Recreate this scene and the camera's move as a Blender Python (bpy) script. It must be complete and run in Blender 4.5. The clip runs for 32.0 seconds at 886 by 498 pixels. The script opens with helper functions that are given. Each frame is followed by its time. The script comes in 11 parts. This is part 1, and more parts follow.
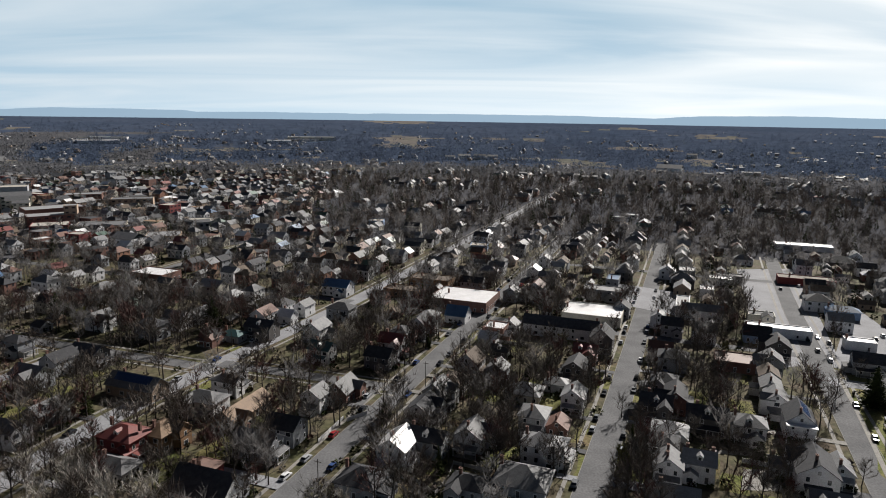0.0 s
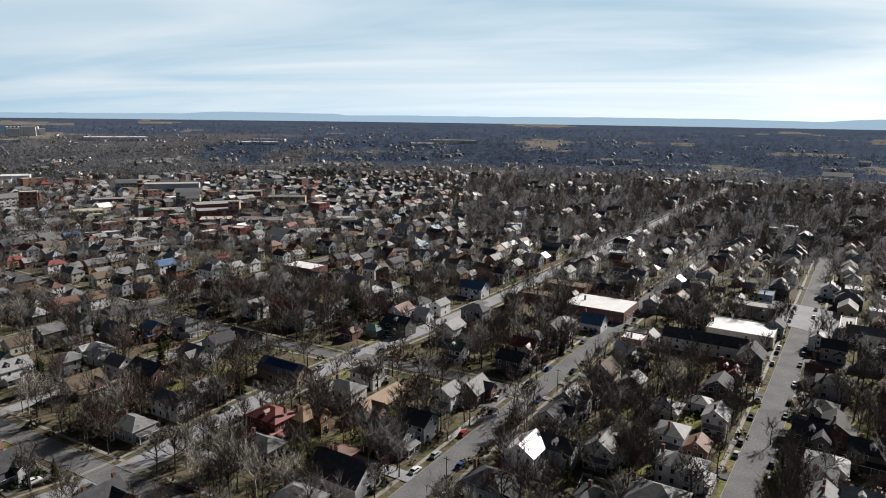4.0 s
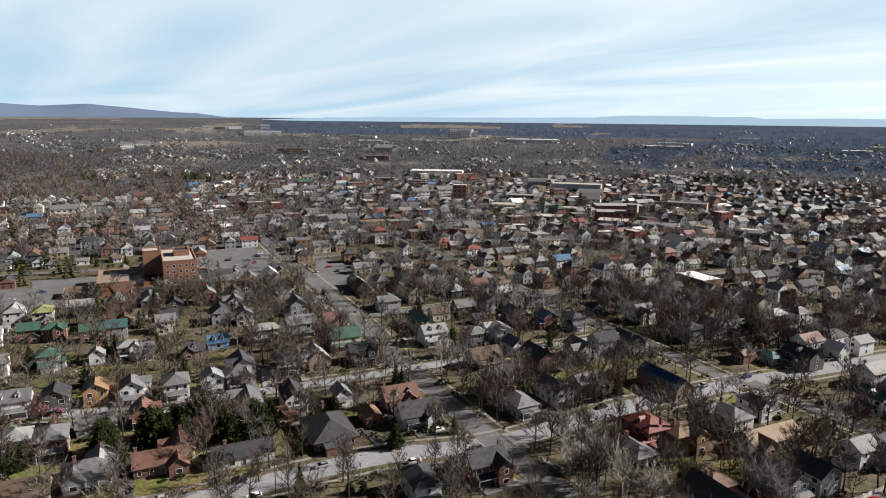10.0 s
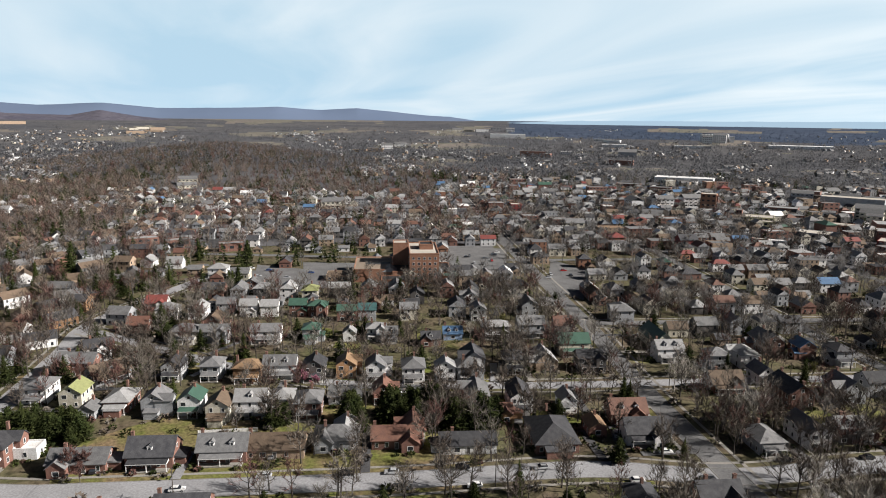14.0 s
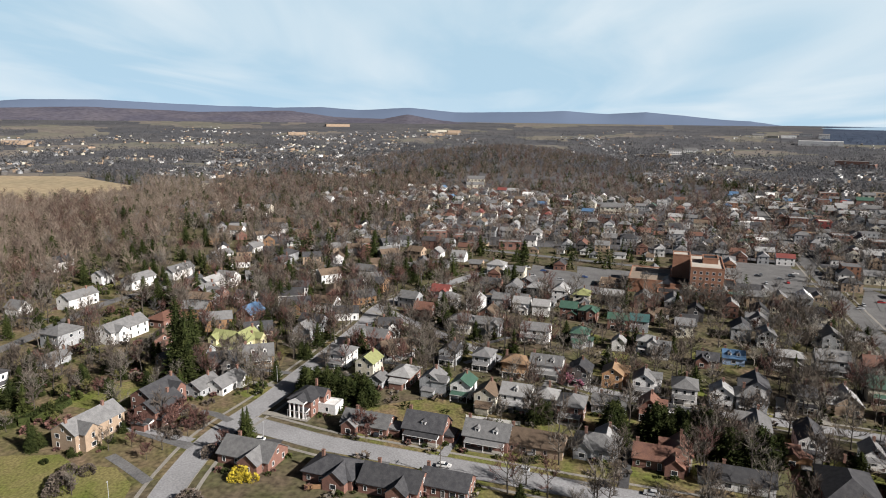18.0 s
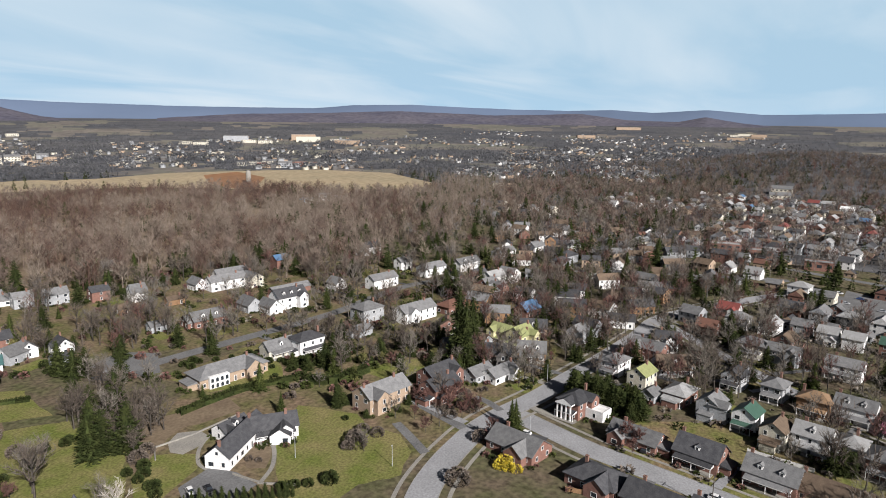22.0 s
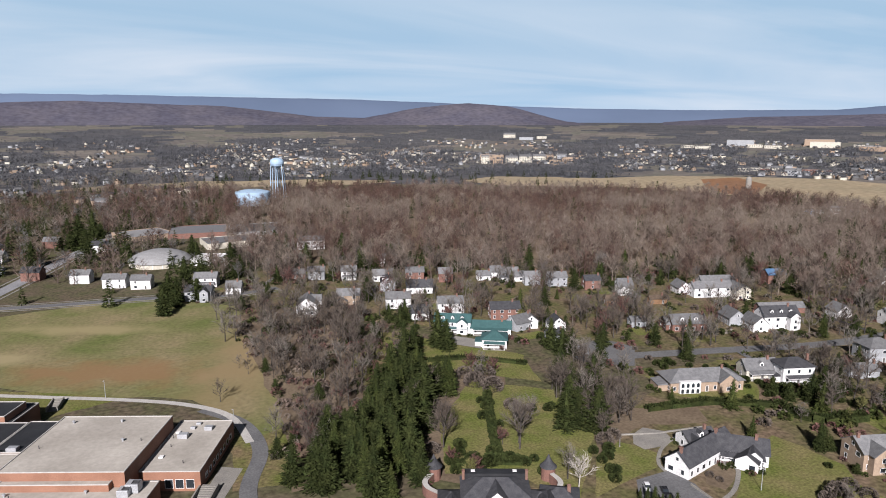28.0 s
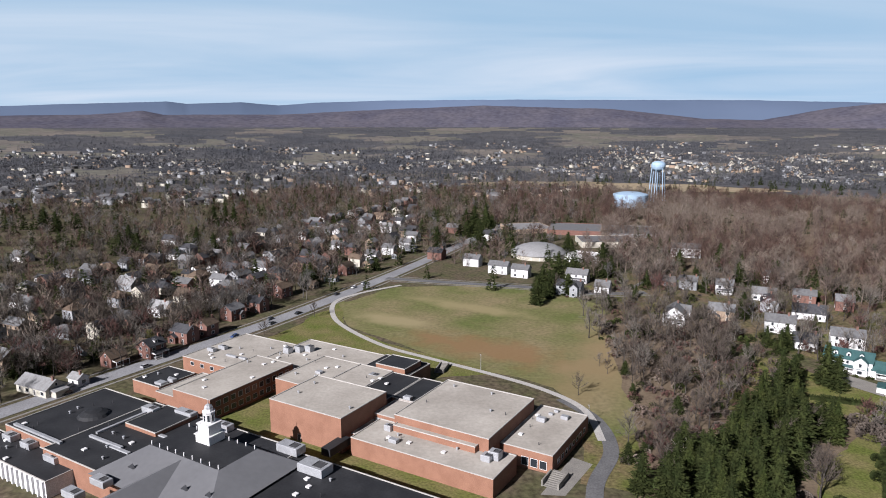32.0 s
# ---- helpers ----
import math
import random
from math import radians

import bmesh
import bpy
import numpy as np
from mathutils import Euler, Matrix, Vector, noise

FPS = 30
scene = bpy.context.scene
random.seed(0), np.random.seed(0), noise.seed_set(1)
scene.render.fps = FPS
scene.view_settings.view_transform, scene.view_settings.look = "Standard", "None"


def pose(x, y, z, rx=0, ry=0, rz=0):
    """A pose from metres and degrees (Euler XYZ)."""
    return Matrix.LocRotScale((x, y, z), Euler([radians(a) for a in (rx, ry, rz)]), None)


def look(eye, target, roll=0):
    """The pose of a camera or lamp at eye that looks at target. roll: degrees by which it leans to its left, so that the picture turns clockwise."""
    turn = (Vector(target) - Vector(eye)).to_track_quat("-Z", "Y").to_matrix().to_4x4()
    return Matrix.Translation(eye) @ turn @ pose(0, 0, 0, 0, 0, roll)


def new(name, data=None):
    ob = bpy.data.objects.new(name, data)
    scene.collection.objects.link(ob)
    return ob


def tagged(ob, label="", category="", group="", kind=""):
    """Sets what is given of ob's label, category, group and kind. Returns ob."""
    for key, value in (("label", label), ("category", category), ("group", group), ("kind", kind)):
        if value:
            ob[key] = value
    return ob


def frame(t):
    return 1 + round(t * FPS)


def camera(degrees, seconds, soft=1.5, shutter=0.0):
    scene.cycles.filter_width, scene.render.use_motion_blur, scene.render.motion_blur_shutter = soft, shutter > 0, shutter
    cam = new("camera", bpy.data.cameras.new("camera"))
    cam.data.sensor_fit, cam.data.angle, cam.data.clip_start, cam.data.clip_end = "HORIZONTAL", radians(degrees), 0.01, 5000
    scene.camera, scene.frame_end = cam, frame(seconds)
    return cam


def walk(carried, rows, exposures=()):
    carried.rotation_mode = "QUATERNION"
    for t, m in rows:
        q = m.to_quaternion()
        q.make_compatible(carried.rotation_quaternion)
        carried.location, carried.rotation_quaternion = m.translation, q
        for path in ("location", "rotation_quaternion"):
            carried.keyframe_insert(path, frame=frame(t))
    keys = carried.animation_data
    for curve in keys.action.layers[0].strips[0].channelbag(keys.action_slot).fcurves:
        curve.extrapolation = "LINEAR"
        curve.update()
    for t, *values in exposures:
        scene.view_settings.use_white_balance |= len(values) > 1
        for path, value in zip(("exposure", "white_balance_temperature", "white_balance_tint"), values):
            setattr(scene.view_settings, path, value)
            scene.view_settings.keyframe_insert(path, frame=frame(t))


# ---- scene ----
from mathutils import geometry

HEIGHT = 105.0
ROWS = [
    (0, 0.01, -11.23, 0.86),
    (0.5, 1.98, -11.23, 0.85),
    (1, 3.94, -11.25, 0.84),
    (1.5, 5.96, -11.21, 0.82),
    (2, 7.97, -11.18, 0.79),
    (2.5, 9.41, -11.17, 0.78),
    (4.5, 13.45, -11.11, 0.84),
    (5, 15.98, -11.13, 0.87),
    (5.5, 18.96, -11.17, 0.84),
    (6, 21.88, -11.20, 0.81),
    (6.5, 24.81, -11.21, 0.76),
    (7, 27.73, -11.22, 0.72),
    (7.5, 30.66, -11.20, 0.70),
    (8, 33.54, -11.22, 0.68),
    (8.5, 36.47, -11.22, 0.61),
    (9, 39.39, -11.24, 0.57),
    (9.5, 42.30, -11.21, 0.57),
    (10, 45.18, -11.18, 0.51),
    (10.5, 48.10, -11.16, 0.44),
    (11, 51.00, -11.13, 0.42),
    (11.5, 53.91, -11.11, 0.52),
    (12, 55.67, -11.09, 0.55),
    (12.5, 55.70, -11.03, 0.54),
    (13, 58.12, -11.04, 0.51),
    (13.5, 61.77, -11.06, 0.60),
    (14, 65.46, -11.08, 0.61),
    (14.5, 69.05, -11.15, 0.66),
    (16.5, 80.63, -11.08, 0.63),
    (17, 83.46, -11.05, 0.72),
    (17.5, 86.29, -11.03, 0.72),
    (18, 89.12, -11.01, 0.72),
    (18.5, 92.00, -11.01, 0.70),
    (19, 94.91, -11.03, 0.69),
    (19.5, 97.71, -11.04, 0.72),
    (20, 100.59, -11.03, 0.68),
    (20.5, 103.49, -11.03, 0.69),
    (21, 106.57, -11.04, 0.62),
    (21.5, 109.84, -11.04, 0.64),
    (22, 113.16, -11.03, 0.64),
    (22.5, 116.46, -10.97, 0.45),
    (23, 119.62, -10.95, 0.38),
    (23.5, 122.95, -10.86, 0.28),
    (24, 126.37, -10.87, 0.28),
    (24.5, 129.77, -10.91, 0.28),
    (26.5, 135.96, -10.95, 0.19),
    (27, 142.12, -11.00, 0.07),
    (27.5, 149.48, -11.00, 0.04),
    (28, 153.91, -10.97, 0.08),
    (28.5, 156.71, -10.96, 0.08),
    (29, 159.85, -10.89, -0.06),
    (29.5, 163.58, -10.88, -0.06),
    (30, 167.71, -10.83, 0.02),
    (30.5, 171.77, -10.82, -0.03),
    (31, 175.86, -10.79, -0.01),
    (31.5, 179.92, -10.79, -0.01),
    (32, 185.50, -10.79, 0.01),
]


def turned(yaw, pitch, roll):
    return pose(0, 0, HEIGHT, 0, 0, yaw) @ pose(0, 0, 0, 90 + pitch, 0, 0) @ pose(0, 0, 0, 0, 0, roll)


cam = camera(66.96, 32.0, soft=1.0)
walk(cam, [(t, turned(a, b, c)) for t, a, b, c in ROWS],
     exposures=[(0, 0.84, 6600, 10), (5, 1.01, 6650, 10), (9, 1.18, 6750, 10), (13, 1.18, 6800, 10), (17, 1.14, 6800, 10), (20, 1.04, 6700, 11), (24, 0.98, 6450, 10), (28, 0.90, 6350, 15), (32, 0.90, 6200, 15)])

# ---- light ----
SUN_AZ, SUN_EL = 34.0, 31.0      # clockwise from +y, above the ground
world = bpy.data.worlds.new("sky")
scene.world = world
world.use_nodes = True
nt = world.node_tree
nt.nodes.clear()
w_out = nt.nodes.new("ShaderNodeOutputWorld")
w_bg = nt.nodes.new("ShaderNodeBackground")
w_sky = nt.nodes.new("ShaderNodeTexSky")
w_sky.sky_type = 'NISHITA'
w_sky.sun_disc = False
w_sky.sun_elevation = radians(SUN_EL)
w_sky.sun_rotation = radians(SUN_AZ)
w_sky.air_density = 0.10
w_sky.dust_density = 0.02
w_sky.ozone_density = 1.5
w_co = nt.nodes.new("ShaderNodeTexCoord")
w_sep = nt.nodes.new("ShaderNodeSeparateXYZ")
nt.links.new(w_co.outputs["Generated"], w_sep.inputs[0])
# flat cloud sheet: direction divided by its height
w_h = nt.nodes.new("ShaderNodeMath"); w_h.operation = 'ADD'; w_h.inputs[1].default_value = 0.10
nt.links.new(w_sep.outputs["Z"], w_h.inputs[0])
w_dx = nt.nodes.new("ShaderNodeMath"); w_dx.operation = 'DIVIDE'
w_dy = nt.nodes.new("ShaderNodeMath"); w_dy.operation = 'DIVIDE'
nt.links.new(w_sep.outputs["X"], w_dx.inputs[0]); nt.links.new(w_h.outputs[0], w_dx.inputs[1])
nt.links.new(w_sep.outputs["Y"], w_dy.inputs[0]); nt.links.new(w_h.outputs[0], w_dy.inputs[1])
w_cmb = nt.nodes.new("ShaderNodeCombineXYZ")
nt.links.new(w_dx.outputs[0], w_cmb.inputs[0]); nt.links.new(w_dy.outputs[0], w_cmb.inputs[1])
w_map = nt.nodes.new("ShaderNodeMapping")
w_map.inputs["Rotation"].default_value = (0, 0, radians(35))
w_map.inputs["Scale"].default_value = (0.20, 0.46, 1.0)
nt.links.new(w_cmb.outputs[0], w_map.inputs[0])
w_n = nt.nodes.new("ShaderNodeTexNoise")
w_n.inputs["Scale"].default_value = 1.1
w_n.inputs["Detail"].default_value = 6
w_n.inputs["Roughness"].default_value = 0.48
w_n.inputs["Distortion"].default_value = 1.1
nt.links.new(w_map.outputs[0], w_n.inputs["Vector"])
w_r = nt.nodes.new("ShaderNodeValToRGB")
w_r.color_ramp.elements[0].position = 0.37
w_r.color_ramp.elements[1].position = 0.74
nt.links.new(w_n.outputs["Fac"], w_r.inputs[0])
w_cl = nt.nodes.new("ShaderNodeMath"); w_cl.operation = 'MULTIPLY'; w_cl.inputs[1].default_value = 0.78
nt.links.new(w_r.outputs["Color"], w_cl.inputs[0])
# the sheet thins out overhead
w_fade = nt.nodes.new("ShaderNodeMapRange")
w_fade.inputs[1].default_value, w_fade.inputs[2].default_value = 0.17, 0.25
w_fade.inputs[3].default_value, w_fade.inputs[4].default_value = 1.0, 0.0
nt.links.new(w_sep.outputs["Z"], w_fade.inputs[0])
w_cf = nt.nodes.new("ShaderNodeMath"); w_cf.operation = 'MULTIPLY'
nt.links.new(w_cl.outputs[0], w_cf.inputs[0]); nt.links.new(w_fade.outputs[0], w_cf.inputs[1])
# pale haze low over the plain, whiter towards the sun
w_dot = nt.nodes.new("ShaderNodeVectorMath"); w_dot.operation = 'DOT_PRODUCT'
w_dot.inputs[1].default_value = (math.sin(radians(SUN_AZ)), math.cos(radians(SUN_AZ)), 0)
nt.links.new(w_co.outputs["Generated"], w_dot.inputs[0])
w_sd = nt.nodes.new("ShaderNodeMapRange")
w_sd.inputs[1].default_value, w_sd.inputs[2].default_value = 0.15, 1.0
nt.links.new(w_dot.outputs["Value"], w_sd.inputs[0])
w_low = nt.nodes.new("ShaderNodeMapRange")
w_low.interpolation_type = 'SMOOTHSTEP'
w_low.inputs[1].default_value, w_low.inputs[2].default_value = 0.0, 0.13
w_low.inputs[3].default_value, w_low.inputs[4].default_value = 0.95, 0.1
nt.links.new(w_sep.outputs["Z"], w_low.inputs[0])
w_hf = nt.nodes.new("ShaderNodeMath"); w_hf.operation = 'MULTIPLY'
nt.links.new(w_sd.outputs[0], w_hf.inputs[0]); nt.links.new(w_low.outputs[0], w_hf.inputs[1])
w_hc = nt.nodes.new("ShaderNodeMixRGB")
w_hc.inputs[1].default_value = (4.60, 6.72, 8.45, 1)
w_hc.inputs[2].default_value = (9.47, 10.95, 11.77, 1)
nt.links.new(w_hf.outputs[0], w_hc.inputs[0])
w_hz = nt.nodes.new("ShaderNodeMapRange")
w_hz.interpolation_type = 'SMOOTHSTEP'
w_hz.inputs[1].default_value, w_hz.inputs[2].default_value = 0.16, 0.26
w_hz.inputs[3].default_value, w_hz.inputs[4].default_value = 0.9, 0.0
nt.links.new(w_sep.outputs["Z"], w_hz.inputs[0])
# thin cloud glows white round the sun
w_d3 = nt.nodes.new("ShaderNodeVectorMath"); w_d3.operation = 'DOT_PRODUCT'
w_d3.inputs[1].default_value = (math.sin(radians(SUN_AZ)) * math.cos(radians(SUN_EL)), math.cos(radians(SUN_AZ)) * math.cos(radians(SUN_EL)), math.sin(radians(SUN_EL)))
nt.links.new(w_co.outputs["Generated"], w_d3.inputs[0])
w_gl = nt.nodes.new("ShaderNodeMapRange")
w_gl.interpolation_type = 'SMOOTHSTEP'
w_gl.inputs[1].default_value, w_gl.inputs[2].default_value = 0.84, 0.97
w_gl.inputs[3].default_value, w_gl.inputs[4].default_value = 0.0, 0.75
nt.links.new(w_d3.outputs["Value"], w_gl.inputs[0])
w_cs = nt.nodes.new("ShaderNodeMath"); w_cs.operation = 'ADD'; w_cs.use_clamp = True
nt.links.new(w_cf.outputs[0], w_cs.inputs[0]); nt.links.new(w_gl.outputs[0], w_cs.inputs[1])
w_m0 = nt.nodes.new("ShaderNodeMixRGB")
nt.links.new(w_hz.outputs[0], w_m0.inputs[0])
nt.links.new(w_sky.outputs[0], w_m0.inputs[1])
nt.links.new(w_hc.outputs[0], w_m0.inputs[2])
w_mix = nt.nodes.new("ShaderNodeMixRGB")
w_cc = nt.nodes.new("ShaderNodeMixRGB")
w_cc.inputs[1].default_value = (7.71, 8.52, 9.20, 1)
w_cc.inputs[2].default_value = (12.18, 12.44, 12.44, 1)
nt.links.new(w_sd.outputs[0], w_cc.inputs[0])
nt.links.new(w_cc.outputs[0], w_mix.inputs[2])
nt.links.new(w_cs.outputs[0], w_mix.inputs[0])
nt.links.new(w_m0.outputs[0], w_mix.inputs[1])
nt.links.new(w_mix.outputs[0], w_bg.inputs["Color"])
w_bg.inputs["Strength"].default_value = 0.05
nt.links.new(w_bg.outputs[0], w_out.inputs["Surface"])

sun = new("sun", bpy.data.lights.new("sun", 'SUN'))
sun.data.energy = 5.0
sun.data.angle = radians(0.5)
sun.data.color = (1.0, 0.96, 0.90)
sx, sy = math.sin(radians(SUN_AZ)), math.cos(radians(SUN_AZ))
sun.matrix_world = look((0, 0, 0), (-sx * math.cos(radians(SUN_EL)), -sy * math.cos(radians(SUN_EL)), -math.sin(radians(SUN_EL))))


# ---- materials ----
TONE = (0.730, 0.735, 0.772)      # scale and tint on every base colour, tuned against sun, sky and exposure


def material(name, color, second=None, scale=1.0, rough=0.85, fine=None, bump=0.0, bump_scale=8.0, metal=0.0, vary=0.0, stripes=0.0, spec=0.3, grain=0.2):
    """Two noise scales between two colours, optional fine bump, siding stripes and a random shade per object or island."""
    m = bpy.data.materials.new(name)
    m.use_nodes = True
    t = m.node_tree
    b = t.nodes["Principled BSDF"]
    b.inputs["Roughness"].default_value = rough
    b.inputs["Metallic"].default_value = metal
    b.inputs["Specular IOR Level"].default_value = spec
    second = second or tuple(c * 0.72 for c in color)
    color, second = (tuple(c * k for c, k in zip(v, TONE)) for v in (color, second))
    geo = t.nodes.new("ShaderNodeNewGeometry")
    n1 = t.nodes.new("ShaderNodeTexNoise")
    n1.inputs["Scale"].default_value = scale
    n1.inputs["Detail"].default_value = 6
    t.links.new(geo.outputs["Position"], n1.inputs["Vector"])
    ramp = t.nodes.new("ShaderNodeValToRGB")
    ramp.color_ramp.elements[0].position, ramp.color_ramp.elements[1].position = 0.35, 0.65
    ramp.color_ramp.elements[0].color = (*color, 1)
    ramp.color_ramp.elements[1].color = (*second, 1)
    t.links.new(n1.outputs["Fac"], ramp.inputs[0])
    col = ramp.outputs["Color"]
    n2 = t.nodes.new("ShaderNodeTexNoise")
    n2.inputs["Scale"].default_value = fine or scale * 9
    n2.inputs["Detail"].default_value = 3
    t.links.new(geo.outputs["Position"], n2.inputs["Vector"])
    mul = t.nodes.new("ShaderNodeMapRange")
    mul.inputs[1].default_value, mul.inputs[2].default_value = 0.3, 0.7
    mul.inputs[3].default_value, mul.inputs[4].default_value = 1 - grain, 1 + grain
    t.links.new(n2.outputs["Fac"], mul.inputs[0])
    value = mul.outputs[0]
    if vary:
        info = t.nodes.new("ShaderNodeObjectInfo")
        add = t.nodes.new("ShaderNodeMath")
        add.operation = 'ADD'
        t.links.new(info.outputs["Random"], add.inputs[0])
        t.links.new(geo.outputs["Random Per Island"], add.inputs[1])
        fr = t.nodes.new("ShaderNodeMath")
        fr.operation = 'FRACT'
        t.links.new(add.outputs[0], fr.inputs[0])
        rng = t.nodes.new("ShaderNodeMapRange")
        rng.inputs[3].default_value, rng.inputs[4].default_value = 1 - vary, 1 + vary
        t.links.new(fr.outputs[0], rng.inputs[0])
        m2 = t.nodes.new("ShaderNodeMath")
        m2.operation = 'MULTIPLY'
        t.links.new(value, m2.inputs[0])
        t.links.new(rng.outputs[0], m2.inputs[1])
        value = m2.outputs[0]
    hsv = t.nodes.new("ShaderNodeHueSaturation")
    t.links.new(col, hsv.inputs["Color"])
    t.links.new(value, hsv.inputs["Value"])
    t.links.new(hsv.outputs[0], b.inputs["Base Color"])
    height = n2.outputs["Fac"]
    if stripes:
        sep = t.nodes.new("ShaderNodeSeparateXYZ")
        t.links.new(geo.outputs["Position"], sep.inputs[0])
        sc = t.nodes.new("ShaderNodeMath")
        sc.operation = 'MULTIPLY'
        sc.inputs[1].default_value = 1.0 / stripes
        t.links.new(sep.outputs["Z"], sc.inputs[0])
        fr2 = t.nodes.new("ShaderNodeMath")
        fr2.operation = 'FRACT'
        t.links.new(sc.outputs[0], fr2.inputs[0])
        height = fr2.outputs[0]
    if bump:
        bp = t.nodes.new("ShaderNodeBump")
        bp.inputs["Strength"].default_value = bump
        bp.inputs["Distance"].default_value = 0.05
        t.links.new(height, bp.inputs["Height"])
        t.links.new(bp.outputs[0], b.inputs["Normal"])
    return m


WALLS = {
    "white": material("white_siding", (0.79, 0.785, 0.77), (0.68, 0.675, 0.66), 0.3, 0.6, stripes=0.2, bump=0.3),
    "cream": material("cream_siding", (0.60, 0.56, 0.46), (0.50, 0.47, 0.39), 0.3, 0.7, stripes=0.2, bump=0.3),
    "brick": material("red_brick", (0.225, 0.117, 0.09), (0.171, 0.09, 0.072), 0.8, 0.9, fine=9, bump=0.4),
    "orange_brick": material("orange_brick", (0.315, 0.162, 0.106), (0.264, 0.132, 0.085), 0.25, 0.9, fine=7, bump=0.3),
    "tan": material("tan_brick", (0.38, 0.285, 0.205), (0.31, 0.23, 0.165), 0.6, 0.9, fine=8, bump=0.3),
    "gray": material("gray_siding", (0.36, 0.37, 0.38), (0.28, 0.29, 0.30), 0.3, 0.75, stripes=0.2, bump=0.3),
    "dark": material("dark_siding", (0.12, 0.11, 0.105), (0.09, 0.085, 0.08), 0.4, 0.8, stripes=0.2, bump=0.3),
    "yellow": material("yellow_siding", (0.66, 0.62, 0.36), (0.58, 0.54, 0.32), 0.3, 0.7, stripes=0.2, bump=0.3),
    "brown": material("brown_siding", (0.30, 0.17, 0.09), (0.22, 0.13, 0.07), 0.4, 0.8, stripes=0.2, bump=0.3),
    "red": material("red_painted_brick", (0.25, 0.055, 0.05), (0.19, 0.045, 0.045), 0.5, 0.8, fine=8, bump=0.3),
    "blue": material("blue_siding", (0.30, 0.42, 0.60), (0.24, 0.34, 0.50), 0.3, 0.7, stripes=0.2, bump=0.3),
    "orange": material("orange_stucco", (0.47, 0.27, 0.14), (0.41, 0.23, 0.12), 0.4, 0.8, bump=0.2),
}
ROOFS = {
    "charcoal": material("charcoal_shingles", (0.044, 0.0448, 0.0496), (0.068, 0.068, 0.072), 0.7, 0.78, fine=4, bump=0.5, vary=0.25, spec=0.16),
    "gray": material("gray_shingles", (0.175, 0.175, 0.175), (0.125, 0.125, 0.128), 0.7, 0.70, fine=4, bump=0.5, vary=0.2, spec=0.30),
    "light": material("light_gray_shingles", (0.30, 0.30, 0.30), (0.24, 0.24, 0.235), 0.7, 0.70, fine=4, bump=0.4, vary=0.15, spec=0.30),
    "white": material("white_membrane", (0.82, 0.81, 0.79), (0.70, 0.69, 0.67), 0.25, 0.45, fine=2, bump=0.1, spec=0.30),
    "rust": material("red_brown_shingles", (0.17, 0.085, 0.06), (0.13, 0.065, 0.05), 0.7, 0.70, fine=4, bump=0.5, vary=0.15, spec=0.30),
    "tan": material("tan_shingles", (0.26, 0.165, 0.095), (0.20, 0.13, 0.08), 0.7, 0.70, fine=4, bump=0.5, vary=0.15, spec=0.30),
    "green": material("green_metal_roof", (0.045, 0.092, 0.068), (0.055, 0.112, 0.084), 0.5, 0.5, fine=5, bump=0.2, spec=0.30),
    "teal": material("teal_metal_roof", (0.045, 0.10, 0.10), (0.055, 0.12, 0.118), 0.5, 0.45, fine=5, bump=0.2, spec=0.30),
    "lime": material("yellow_green_shingles", (0.26, 0.275, 0.12), (0.21, 0.225, 0.10), 0.7, 0.70, fine=4, bump=0.4, spec=0.30),
    "blue": material("blue_metal_roof", (0.075, 0.14, 0.24), (0.09, 0.17, 0.28), 0.5, 0.4, fine=5, spec=0.30),
    "red": material("red_metal_roof", (0.22, 0.065, 0.055), (0.17, 0.055, 0.05), 0.5, 0.5, fine=5, spec=0.30),
    "brown": material("brown_shingles", (0.102, 0.0723, 0.051), (0.136, 0.0978, 0.068), 0.7, 0.85, fine=4, bump=0.5, vary=0.2, spec=0.30),
}
GRASS = material("winter_lawn", (0.118, 0.130, 0.036), (0.190, 0.138, 0.082), 0.10, 0.95, fine=0.9, bump=0.5, grain=0.4)
YARD = material("bare_garden_soil", (0.168, 0.122, 0.082), (0.102, 0.102, 0.040), 0.08, 0.95, fine=0.6, bump=0.5, spec=0.08, grain=0.45)
LAWN = material("green_lawn", (0.118, 0.138, 0.034), (0.190, 0.165, 0.072), 0.09, 0.95, fine=1.2, bump=0.5, grain=0.35)
GROUND = material("town_ground", (0.086, 0.087, 0.042), (0.120, 0.094, 0.066), 0.085, 0.95, fine=0.5, bump=0.4, grain=0.45)
FIELD_GREEN = material("school_field_grass", (0.128, 0.146, 0.048), (0.235, 0.195, 0.105), 0.035, 0.95, fine=0.5, bump=0.3)
STRAW = material("dry_straw_field", (0.365, 0.292, 0.190), (0.300, 0.250, 0.165), 0.01, 0.95, fine=0.1)
DIRT = material("orange_dirt", (0.27, 0.143, 0.075), (0.225, 0.128, 0.075), 0.01, 0.95, fine=0.1)
LITTER = material("leaf_litter", (0.200, 0.155, 0.105), (0.140, 0.104, 0.072), 0.07, 0.95, fine=0.8, bump=0.4)
# blue of the distance haze is put into this plain's base colour
PLAIN_HAZE = material("haze_blue_plain", (0.052, 0.070, 0.104), (0.066, 0.083, 0.118), 0.003, 1.0, fine=0.03, spec=0.0)
# wooded ground, greyed because some distance haze is put into the colour
PLAIN = material("haze_grey_plain", (0.080, 0.083, 0.092), (0.112, 0.110, 0.112), 0.004, 1.0, fine=0.03, spec=0.0)
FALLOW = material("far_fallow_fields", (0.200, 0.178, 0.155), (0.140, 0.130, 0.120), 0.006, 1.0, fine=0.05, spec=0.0)
